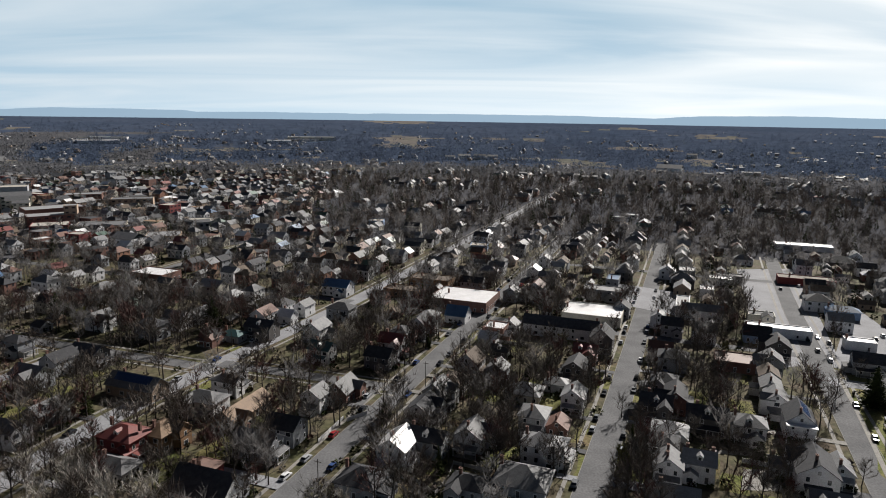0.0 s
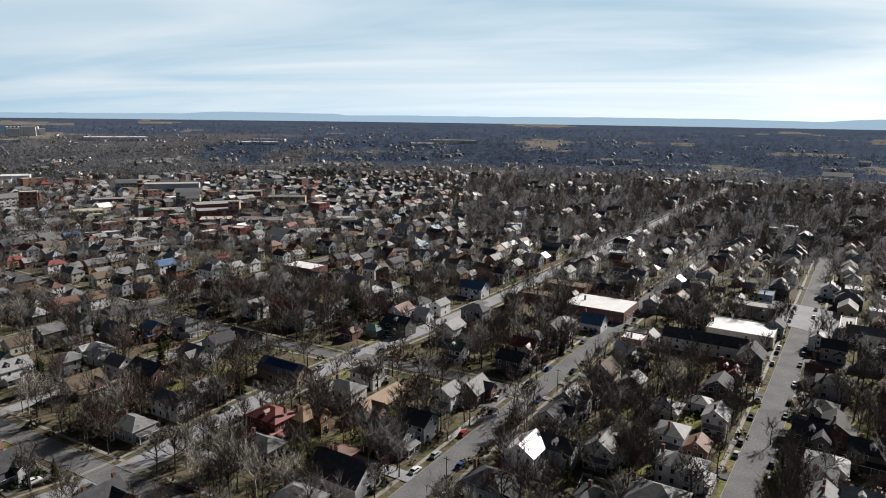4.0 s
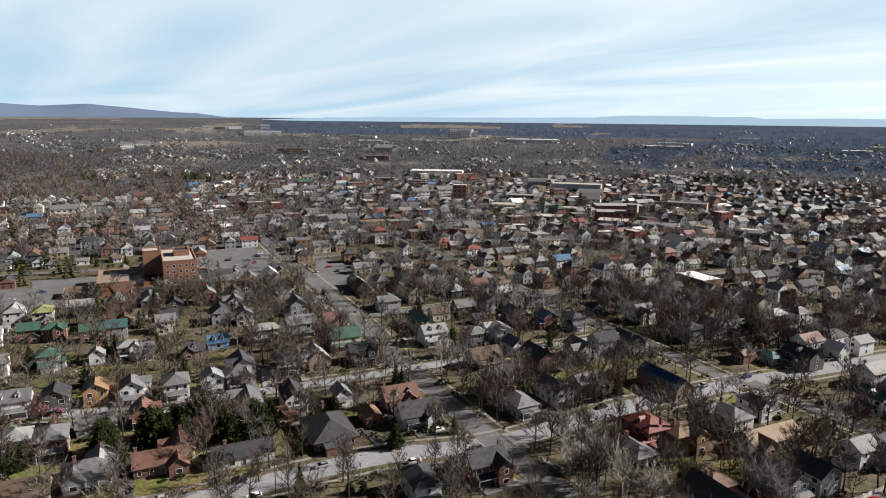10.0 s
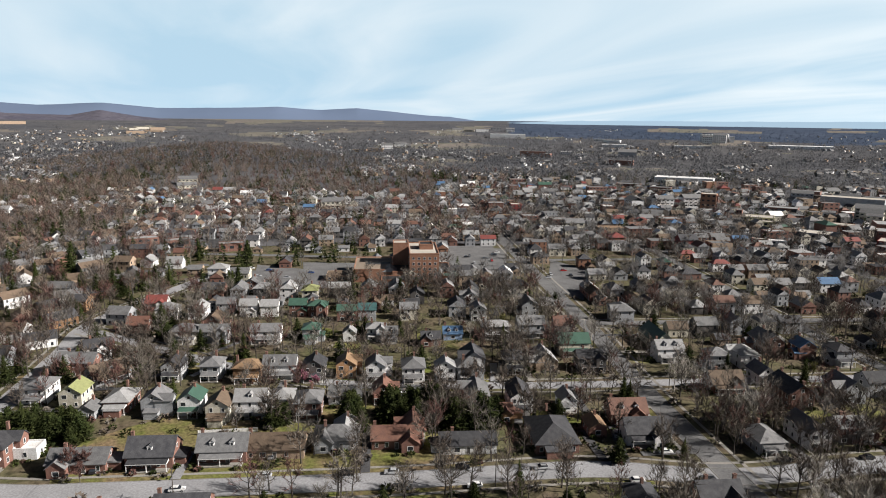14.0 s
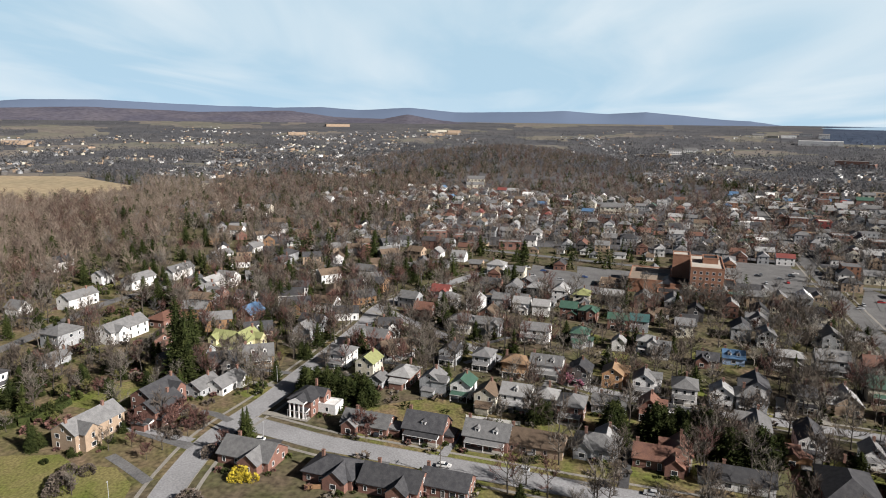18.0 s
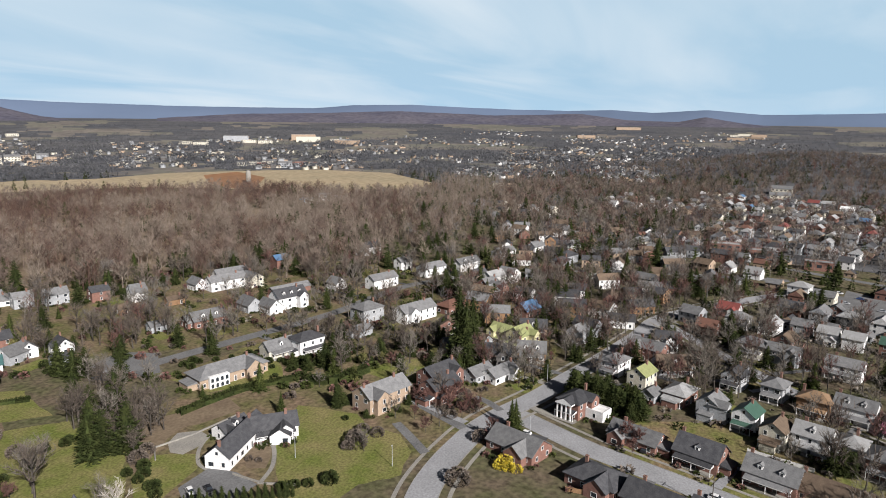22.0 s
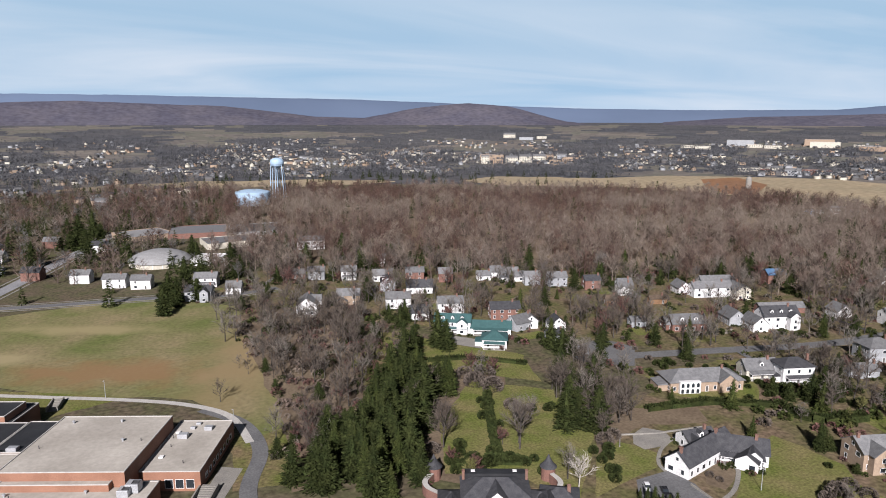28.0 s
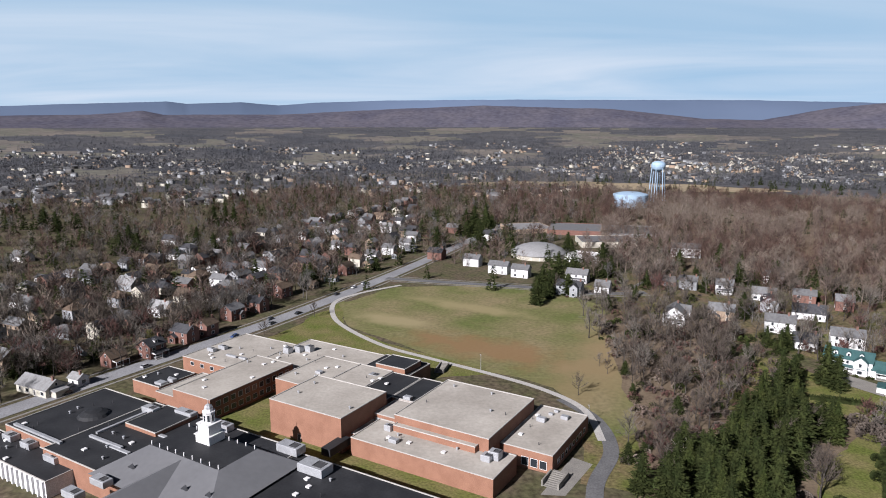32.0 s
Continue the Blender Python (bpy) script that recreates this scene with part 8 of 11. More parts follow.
patch("lawn", [(-161.1, -190.2), (-194.8, -182.9), (-214.1, -149.3), (-280.0, -138.0), (-327.1, -101.6), (-204.5, -59.1), (-107.7, -134.1), (-131.4, -159.3)], YARD, 0.062, "brown winter gardens on the hillside", "lawn")
patch("lawn", [(-167.7, -131.3), (-193.4, -139.0), (-194.7, -117.6), (-187.5, -105.7), (-187.5, -96.3), (-178.8, -85.3), (-164.7, -83.6), (-141.1, -105.4), (-150.3, -118.6)], LAWN, 0.085, "wide yellow-green lawn beside the white house", "lawn")
patch("lawn", [(-127.3, -152.8), (-143.5, -159.4), (-149.9, -147.5), (-142.3, -141.2), (-130.5, -140.3), (-115.6, -136.2)], LAWN, 0.085, "green lawn below the stone terrace", "lawn")
patch("lawn", [(-191.7, -201.8), (-190.4, -178.6), (-213.2, -161.0), (-229.6, -176.9), (-214.8, -175.6)], LAWN, 0.085, "green lawn before the tan brick house", "lawn")
patch("lawn", [(-123.3, -226.7), (-149.4, -206.5), (-130.5, -170.5), (-107.6, -150.4), (-82.0, -166.2), (-95.1, -197.9)], LAWN, 0.085, "green garden lawn with clipped hedges", "lawn")
patch("lawn", [(-104.8, -301.9), (-126.9, -300.7), (-132.6, -275.4), (-161.7, -243.1), (-149.3, -214.2), (-135.2, -228.9), (-115.7, -252.1), (-96.6, -279.7)], LAWN, 0.08, "green lawn below the house with the teal roof", "lawn")
patch("lawn", [(-231.8, -135.6), (-247.8, -130.4), (-261.8, -112.3), (-250.7, -100.9), (-227.0, -110.0)], LAWN, 0.085, "lawn behind the brick houses", "lawn")
patch("planting_bed", [(-153.1, -132.8), (-160.5, -135.8), (-165.2, -133.2), (-160.3, -127.3), (-149.9, -121.9), (-147.8, -126.9)], LITTER, 0.1, "brown bark bed before the white house", "garden bed")
patch("planting_bed", [(-146.1, -175.6), (-164.4, -177.4), (-189.3, -168.4), (-182.2, -159.0), (-157.5, -163.8), (-139.3, -158.4), (-130.5, -155.1)], LITTER, 0.09, "brown bank below the hedge", "garden bed")
patch("driveway", [(-131.6, -138.2), (-144.4, -138.1), (-145.5, -128.7), (-142.6, -118.9), (-127.8, -118.5), (-124.8, -129.1)], ASPHALT, 0.105, "grey asphalt drive before the white house", "driveway")
road([(-194.9, -100.5), (-188.2, -92.3), (-179.5, -82.2)], 3.4, walks=False, mat=ASPHALT, label="grey asphalt driveway beside the brick house")
road([(-214.0, -102.6), (-207.7, -90.5), (-201.0, -77.3)], 4.2, walks=False, mat=ASPHALT, label="wide grey asphalt driveway")
road([(-227.2, -83.2), (-225.0, -77.2), (-219.8, -70.3)], 3.2, walks=False, mat=ASPHALT, label="grey asphalt driveway to the street")
road([(-142.7, -118.4), (-151.4, -120.7), (-158.5, -124.9), (-164.5, -130.3), (-166.5, -136.3)], 1.4, walks=False, mat=CONCRETE, label="curved pale stone garden path")
road([(-163.0, -153.7), (-152.3, -149.4), (-144.9, -143.0), (-142.9, -137.9)], 1.2, walks=False, mat=CONCRETE, label="pale stone path behind the white house")
patch("terrace", [(-150.8, -161.4), (-157.5, -163.8), (-162.1, -158.4), (-160.3, -153.0), (-153.5, -150.6), (-147.0, -151.3), (-146.4, -156.0)], CONCRETE, 0.11, "round pale stone terrace with seats", "terrace")
garden_wall([(-140.7, -156.2), (-146.4, -162.6), (-158.9, -158.0), (-177.1, -154.7)], 0.6, 0.4, "low pale stone wall round the terrace")
garden_wall([(-144.0, -129.0), (-143.4, -117.5), (-146.7, -108.3)], 0.6, 0.4, "low white retaining wall beside the drive")
hedge([(-168.3, -173.7), (-182.4, -170.9), (-197.8, -166.2), (-216.5, -153.2)], 3.0, 3.2, "tall dark clipped evergreen hedge")
hedge([(-121.9, -210.2), (-113.1, -192.3), (-104.9, -174.9), (-100.7, -164.2)], 3.6, 2.4, "dark clipped hedge along the garden walk")
hedge([(-85.6, -169.6), (-94.0, -167.3), (-106.4, -160.7)], 2.4, 2.0, "dark clipped hedge below the garden")
hedge([(-212.3, -150.6), (-218.1, -139.2), (-233.5, -134.2)], 5, 4.0, "dense evergreen shrubs on the bank")
hedge([(-117.2, -255.1), (-136.0, -249.3), (-154.9, -232.9)], 3.0, 2.2, "dark evergreen hedge below the teal-roofed house")
tree("cedar", -267.0, -101.4, 1.2)
tree("pine", -359.3, -144.7, 0.95)
tree("pine", -359.5, -150.8, 0.85)
tree("cedar", -354.8, -136.2, 1.1)
tree("spruce", -184.7, -141.6, 0.62)
tree("cypress", -196.7, -125.9, 0.5)
tree("cedar", -200.3, -124.9, 0.6)
tree("cedar", -194.0, -111.9, 0.45)
tree("cedar", -201.3, -108.3, 0.5)
tree("cedar", -203.3, -103.7, 0.38)
tree("cedar", -210.4, -103.3, 0.5)
tree("red", -215.3, -88.5, 0.85)
tree("oak", -157.5, -169.8, 0.85)
tree("elm", -152.3, -190.0, 0.9)
tree("oak", -158.4, -192.3, 0.9)
tree("red", -215.0, -92.2, 0.7)
tree("red", -200.5, -96.1, 0.6)
tree("cedar", -223.7, -164.5, 0.9)
tree("cedar", -225.6, -159.1, 0.8)
tree("pine", -229.5, -152.2, 0.7)
tree("cedar", -239.6, -148.3, 0.9)
tree("cedar", -255.6, -139.9, 0.9)
tree("cedar", -263.2, -134.1, 0.8)
tree("pine", -136.9, -173.9, 0.95)
tree("pine", -141.7, -185.1, 0.9)
tree("oak", -155.8, -177.4, 0.9)
tree("maple", -160.9, -176.7, 0.9)
tree("oak", -150.0, -178.7, 0.9)
tree("maple", -159.3, -184.7, 0.85)
tree("elm", -154.2, -172.4, 0.8)
tree("oak", -254.2, -153.6, 0.9)
tree("oak", -262.2, -151.8, 0.9)
tree("elm", -249.5, -121.9, 0.9)
tree("oak", -262.3, -119.3, 0.9)
tree("maple", -277.2, -131.5, 0.9)
tree("elm", -278.3, -122.4, 0.8)
tree("oak", -115.1, -177.1, 0.8)
tree("elm", -125.5, -185.6, 0.6)
tree("oak", -94.7, -192.9, 0.75)
tree("pine", -108.9, -220.2, 0.95)
tree("pine", -109.9, -229.8, 0.8)
tree("elm", -134.8, -237.4, 0.5)
tree("pine", -176.7, -246.3, 0.9)
tree("pine", -176.3, -236.7, 0.9)
tree("cedar", -58.6, -502.2, 1.1)
tree("cedar", -73.2, -491.1, 1.4)
tree("pine", -34.9, -442.4, 1.2)
tree("cedar", -25.2, -396.4, 1.3)
tree("pine", -152.3, -485.3, 0.9)
tree("pine", -127.8, -363.4, 0.9)
tree("pine", -176.3, -454.9, 0.9)
tree("pine", -187.5, -458.2, 0.8)
tree("cedar", -174.4, -468.2, 1.0)
tree("pine", -117.7, -564.2, 0.9)
tree("pine", -158.2, -505.8, 1.0)
tree("pine", -473.1, -215.2, 1.0)
tree("pine", -483.1, -212.0, 1.0)
tree("pine", -485.7, -205.5, 1.0)
tree("cedar", -468.3, -218.9, 1.2)
tree("spruce", -510.4, -292.2, 1.3)
tree("pine", -467.0, -281.8, 0.9)
tree("pine", -549.7, -204.9, 1.0)
tree("pine", -541.2, -186.2, 1.0)
tree("red", -127.8, -234.7, 1.0)
tree("red", -134.3, -227.3, 0.9)
tree("oak", -148.7, -199.8, 0.95)
tree("oak", -53.6, -351.9, 0.6)
shrub("brush", -178.7, -107.5, 1.5)
shrub("brush", -184.3, -107.7, 1.3)
shrub("brush", -172.2, -106.3, 1.2)
shrub("brush", -184.0, -102.0, 1.3)
tree("oak", -198.4, -102.6, 0.5)
shrub("brush", -152.9, -130.2, 0.7)
shrub("brush", -153.5, -127.0, 0.6)
tree("oak", -43.6, -274.1, 0.42)
tree("elm", -41.2, -282.9, 0.4)
tree("oak", -55.6, -264.8, 0.5)
tree("elm", -42.8, -360.2, 0.9)
tree("elm", -310.6, -201.5, 0.9)
tree("oak", -316.7, -196.8, 1.0)
tree("elm", -368.9, -217.0, 1.0)
tree("oak", -235.3, -259.6, 1.0)
tree("elm", -239.0, -250.1, 0.9)
tree("oak", -258.2, -205.0, 0.9)
tree("cypress", -255.5, -101.3, 1.6)
tree("cypress", -263.1, -97.9, 1.5)
tree("cypress", -254.3, -97.6, 1.3)
tree("spruce", -204.6, -60.0, 0.95)
tree("pine", -394.4, -142.4, 0.9)
tree("cedar", -398.3, -151.7, 1.2)
tree("pine", -369.6, -86.4, 0.9)
tree("pine", -371.7, -81.9, 0.8)
tree("pine", -361.7, -89.3, 0.8)
tree("pine", -387.3, -157.1, 0.9)
tree("pine", -423.5, -17.3, 1.0)
tree("cedar", -433.1, -12.9, 1.2)
tree("pine", -336.6, 5.8, 0.95)
tree("cedar", -343.6, 10.9, 0.9)
tree("cedar", -218.8, 35.5, 0.85)
tree("cedar", -219.6, 38.9, 0.85)
tree("cedar", -222.9, 40.5, 0.8)
tree("pine", -546.0, -63.0, 0.9)
tree("pine", -713.8, -50.9, 1.0)
tree("pine", -725.7, -68.8, 1.0)
tree("pine", -407.2, 45.5, 0.9)
tree("pine", -416.3, 51.9, 0.9)
tree("pine", -582.4, -101.2, 1.0)
tree("pine", -691.3, -177.8, 1.1)
tree("pine", -527.7, 37.8, 0.9)
tree("pine", -506.0, 70.8, 0.9)
tree("cedar", -596.9, -14.2, 1.1)
tree("cedar", -689.5, -98.1, 1.3)
tree("cedar", -566.5, 28.0, 1.2)
tree("pine", -669.8, -310.2, 1.0)
tree("pine", -653.0, -295.7, 1.1)
tree("pine", -641.3, -274.1, 1.0)
tree("pine", -723.1, -208.9, 1.2)
shrub("forsythia", -180.9, -57.5, 1.5)
shrub("forsythia", -180.7, -54.8, 1.4)
shrub("forsythia", -180.5, -52.0, 1.3)
tree("red", -211.4, -23.8, 0.95)
tree("red", -210.9, -20.2, 0.8)
tree("red", -196.6, -65.7, 0.8)
shrub("brush", -174.5, -104.7, 2.0)
shrub("brush", -167.4, -66.1, 2.0)
shrub("brush", -195.0, -69.2, 1.6)
tree("oak", -307.6, -56.1, 1.0)
tree("oak", -303.6, -46.1, 0.9)
tree("maple", -296.6, -9.7, 0.9)
tree("elm", -300.8, -17.0, 0.9)
tree("oak", -369.3, -34.4, 0.9)
tree("maple", -311.3, -67.8, 0.9)
tree("oak", -308.2, 15.2, 0.8)
tree("pine", 301.4, -502.2, 1.4)
tree("pine", 288.5, -491.9, 1.3)
tree("pine", 305.6, -497.1, 1.3)
tree("pine", 300.5, -659.0, 1.3)
tree("pine", 285.7, -652.8, 1.4)
tree("pine", 274.1, -646.4, 1.3)
tree("pine", 33.1, -685.1, 1.4)
tree("pine", 21.0, -671.2, 1.4)
tree("pine", 41.3, -676.7, 1.2)
tree("cedar", 15.0, -660.8, 1.6)
tree("pine", -23.2, -414.2, 1.1)
tree("pine", -27.0, -407.5, 1.0)
tree("cedar", -19.3, -406.8, 1.4)
tree("pine", -71.5, -458.2, 1.0)
tree("cedar", -67.2, -454.4, 1.2)
tree("pine", -112.5, -499.2, 0.9)
tree("pine", -50.6, -525.0, 0.9)
tree("pine", 434.5, -602.3, 1.3)
tree("pine", 457.1, -617.6, 1.3)
tree("pine", 126.6, -414.6, 0.9)
tree("cedar", 128.0, -406.9, 1.2)
tree("cedar", 189.3, -252.8, 1.2)
tree("cedar", 196.7, -248.9, 1.2)
tree("cedar", 202.4, -246.4, 1.3)
tree("cedar", 186.4, -259.8, 1.0)
tree("pine", 258.2, -530.9, 1.1)
tree("cedar", 176.5, -663.4, 1.3)
tree("pine", -130.1, -271.2, 1.05)
tree("pine", -131.9, -265.5, 1.0)
tree("pine", -130.7, -312.6, 0.85)
tree("oak", 223.2, -333.9, 1.0)
tree("oak", 225.8, -323.1, 1.0)
tree("elm", 299.2, -440.0, 1.0)
tree("oak", 300.6, -459.0, 1.0)
tree("red", -128.4, -368.1, 1.0)
tree("cedar", -243.3, -49.7, 1.00, "tall evergreen screen between houses")
tree("cedar", -247.9, -49.7, 1.12, "tall evergreen screen between houses")
tree("cedar", -242.4, -47.0, 1.24, "tall evergreen screen between houses")
tree("cedar", -246.9, -47.0, 1.00, "tall evergreen screen between houses")
tree("cedar", -241.4, -44.3, 1.12, "tall evergreen screen between houses")
tree("cedar", -245.9, -44.3, 1.24, "tall evergreen screen between houses")
tree("cedar", -240.4, -41.7, 1.00, "tall evergreen screen between houses")
tree("cedar", -245.0, -41.6, 1.12, "tall evergreen screen between houses")
tree("cedar", -239.5, -39.0, 1.24, "tall evergreen screen between houses")
tree("cedar", -244.0, -38.9, 1.00, "tall evergreen screen between houses")
tree("cedar", -238.5, -36.4, 1.12, "tall evergreen screen between houses")
tree("cedar", -243.0, -36.2, 1.24, "tall evergreen screen between houses")
tree("cedar", -237.6, -33.8, 1.00, "tall evergreen screen between houses")
tree("cedar", -242.0, -33.5, 1.12, "tall evergreen screen between houses")
tree("cedar", -236.6, -31.2, 1.24, "tall evergreen screen between houses")
tree("cedar", -241.0, -30.9, 1.00, "tall evergreen screen between houses")
tree("cedar", -235.7, -28.6, 1.12, "tall evergreen screen between houses")
tree("cedar", -240.1, -28.2, 1.24, "tall evergreen screen between houses")
tree("cedar", -234.7, -26.0, 1.00, "tall evergreen screen between houses")
tree("cedar", -239.1, -25.6, 1.12, "tall evergreen screen between houses")
tree("cedar", -233.8, -23.4, 1.24, "tall evergreen screen between houses")
tree("cedar", -238.1, -23.0, 1.00, "tall evergreen screen between houses")
tree("cedar", -212.8, 60.2, 1.15, "dark evergreens behind the houses")
tree("cedar", -210.5, 61.1, 1.45, "dark evergreens behind the houses")
tree("cedar", -212.4, 63.2, 1.30, "dark evergreens behind the houses")
tree("cedar", -210.1, 64.0, 1.15, "dark evergreens behind the houses")
tree("cedar", -211.0, 73.5, 1.15, "dark evergreens behind the houses")
tree("cedar", -208.5, 75.2, 1.45, "dark evergreens behind the houses")
tree("cedar", -210.3, 78.5, 1.30, "dark evergreens behind the houses")
tree("cedar", -207.8, 80.2, 1.15, "dark evergreens behind the houses")
tree("cedar", -209.6, 83.4, 1.45, "dark evergreens behind the houses")
tree("cedar", -207.1, 85.1, 1.30, "dark evergreens behind the houses")
tree("cedar", -208.9, 88.4, 1.15, "dark evergreens behind the houses")
tree("cedar", -206.4, 90.1, 1.45, "dark evergreens behind the houses")
tree("cedar", -208.2, 93.4, 1.30, "dark evergreens behind the houses")
tree("cedar", -194.1, 91.0, 1.15, "dark evergreens behind the houses")
tree("cedar", -191.8, 93.1, 1.45, "dark evergreens behind the houses")
tree("cedar", -193.2, 96.9, 1.30, "dark evergreens behind the houses")
tree("cedar", -191.0, 98.9, 1.15, "dark evergreens behind the houses")
tree("cedar", -192.4, 102.8, 1.45, "dark evergreens behind the houses")
tree("cedar", -190.1, 104.8, 1.30, "dark evergreens behind the houses")
tree("cedar", -191.6, 108.7, 1.15, "dark evergreens behind the houses")
tree("arborvitae", -125.2, -129.6, 0.62, "row of evergreens along the drive")
tree("arborvitae", -126.3, -127.9, 0.75, "row of evergreens along the drive")
tree("arborvitae", -127.5, -126.3, 0.88, "row of evergreens along the drive")
tree("arborvitae", -128.6, -124.6, 0.62, "row of evergreens along the drive")
tree("arborvitae", -129.7, -123.0, 0.75, "row of evergreens along the drive")
tree("arborvitae", -130.8, -121.4, 0.88, "row of evergreens along the drive")
tree("arborvitae", -131.9, -119.8, 0.62, "row of evergreens along the drive")
tree("arborvitae", -133.0, -118.2, 0.75, "row of evergreens along the drive")
tree("arborvitae", -134.1, -116.6, 0.88, "row of evergreens along the drive")
tree("arborvitae", -135.2, -115.0, 0.62, "row of evergreens along the drive")
tree("arborvitae", -136.3, -113.4, 0.75, "row of evergreens along the drive")
tree("arborvitae", -137.4, -111.9, 0.88, "row of evergreens along the drive")
tree("arborvitae", -138.4, -110.3, 0.62, "row of evergreens along the drive")
tree("arborvitae", -139.5, -108.8, 0.75, "row of evergreens along the drive")
tree("arborvitae", -140.5, -107.2, 0.88, "row of evergreens along the drive")
tree("arborvitae", -141.6, -105.7, 0.62, "row of evergreens along the drive")
shrub("shrub", -143.7, -111.4, 1.3, "clipped garden shrubs")
shrub("shrub", -146.0, -108.2, 1.4, "clipped garden shrubs")
shrub("shrub", -148.2, -105.0, 1.4, "clipped garden shrubs")
shrub("shrub", -122.5, -211.1, 1.6, "clipped garden shrubs")
shrub("shrub", -116.4, -201.6, 1.7, "clipped garden shrubs")
shrub("shrub", -113.2, -186.6, 1.5, "clipped garden shrubs")
shrub("shrub", -107.4, -224.8, 1.2, "clipped garden shrubs")
shrub("shrub", -85.4, -165.6, 1.5, "clipped garden shrubs")
shrub("shrub", -93.0, -163.8, 1.6, "clipped garden shrubs")
shrub("shrub", -107.0, -161.6, 1.4, "clipped garden shrubs")
shrub("shrub", -108.9, -153.6, 1.4, "clipped garden shrubs")
shrub("shrub", -74.0, -168.5, 1.6, "clipped garden shrubs")
shrub("shrub", -138.2, -191.0, 1.5, "clipped garden shrubs")
shrub("shrub", -130.9, -157.2, 1.4, "clipped garden shrubs")
shrub("shrub", -129.4, -151.2, 1.4, "clipped garden shrubs")
shrub("shrub", -128.0, -145.4, 1.5, "clipped garden shrubs")
shrub("shrub", -125.7, -140.6, 1.6, "clipped garden shrubs")
shrub("shrub", -190.0, -118.1, 1.0, "clipped garden shrubs")
shrub("shrub", -152.3, -100.3, 2.2, "clipped garden shrubs")
fence([(25.8, 303.4), (41.4, 296.9)], 1.6, "white board fence round a garden", TRIM)
fence([(48.4, 267.7), (62.1, 260.1)], 1.6, "white board fence behind the houses", TRIM)
fence([(4.2, 189.1), (15.7, 184.2)], 1.3, "pale board fence round a garden", COPING)
fence([(94.5, 192.8), (103.2, 189.3)], 1.7, "white board fence between houses", TRIM)
fence([(-222.7, 12.4), (-217.3, 31.1)], 1.7, "white vinyl fence behind the house", TRIM)
fence([(-39.7, 201.6), (-34.0, 219.4)], 1.4, "white board fence along the street", TRIM)
fence([(2.5, 180.0), (4.2, 189.1)], 1.3, "pale board fence round a garden", COPING)
fence([(-14.2, 181.7), (-7.2, 178.7), (-1.3, 171.5)], 1.5, "weathered grey board fence round a lawn", COPING)
fence([(-1.3, 171.5), (2.5, 180.0)], 1.5, "weathered grey board fence round a lawn", COPING)
fence([(15.7, 184.2), (16.9, 191.6)], 1.3, "pale board fence round a garden", COPING)
fence([(-32.4, 217.3), (-26.2, 223.3)], 1.5, "white board fence along the street", TRIM)
fence([(-176.0, -36.2), (-176.5, -26.6)], 1.6, "brown board fence behind the house", WALLS["brown"])
fence([(-187.6, -58.4), (-181.4, -52.9)], 1.6, "brown board fence beside the lawn", WALLS["brown"])

# the old garden behind the brick mansion
shrub("shrub", -93.6, -169.3, 1.9)
shrub("shrub", -97.4, -165.1, 2.3)
shrub("shrub", -86.6, -170.4, 1.5)
shrub("shrub", -91.8, -174.6, 1.4)
shrub("shrub", -104.4, -163.3, 1.5)
shrub("shrub", -107.1, -160.4, 1.5)
shrub("shrub", -110.9, -161.3, 1.3)
shrub("shrub", -93.9, -179.8, 1.7)
shrub("shrub", -73.4, -166.5, 2.2)
shrub("shrub", -117.2, -207.1, 1.4)
shrub("shrub", -119.7, -203.7, 1.3)
shrub("shrub", -122.7, -211.5, 1.2)
shrub("brush", -123.2, -222.5, 2.4)
shrub("brush", -127.4, -215.4, 2.3)
shrub("brush", -131.0, -228.0, 2.4)
shrub("brush", -123.5, -231.7, 2.0)
shrub("brush", -125.1, -197.7, 1.6)
shrub("brush", -138.1, -160.5, 1.6)
shrub("brush", -143.3, -162.4, 1.4)
shrub("brush", -157.2, -200.9, 1.6)
shrub("brush", -84.5, -180.2, 1.4)
tree("oak", -89.1, -181.3, 0.95)
tree("oak", -110.8, -169.5, 1.0)
tree("maple", -145.3, -197.6, 0.9)
tree("spruce", -109.5, -217.9, 1.15)
tree("pine", -132.5, -174.6, 0.9)
tree("elm", -175.5, -227.0, 0.8)
tree("maple", -159.5, -174.0, 0.8)
tree("spruce", -58.3, -169.7, 1.1)
tree("spruce", -63.6, -170.6, 1.15)
tree("spruce", -69.8, -172.5, 1.05)
tree("pine", -57.5, -161.0, 1.0)
tree("spruce", -57.9, -177.6, 1.0)
tree("spruce", -62.4, -160.1, 0.9)
tree("pine", -64.1, -190.1, 1.1)
tree("spruce", -78.2, -185.3, 1.0)
tree("pine", -108.1, -259.7, 0.9)
tree("spruce", -108.2, -244.7, 0.8)


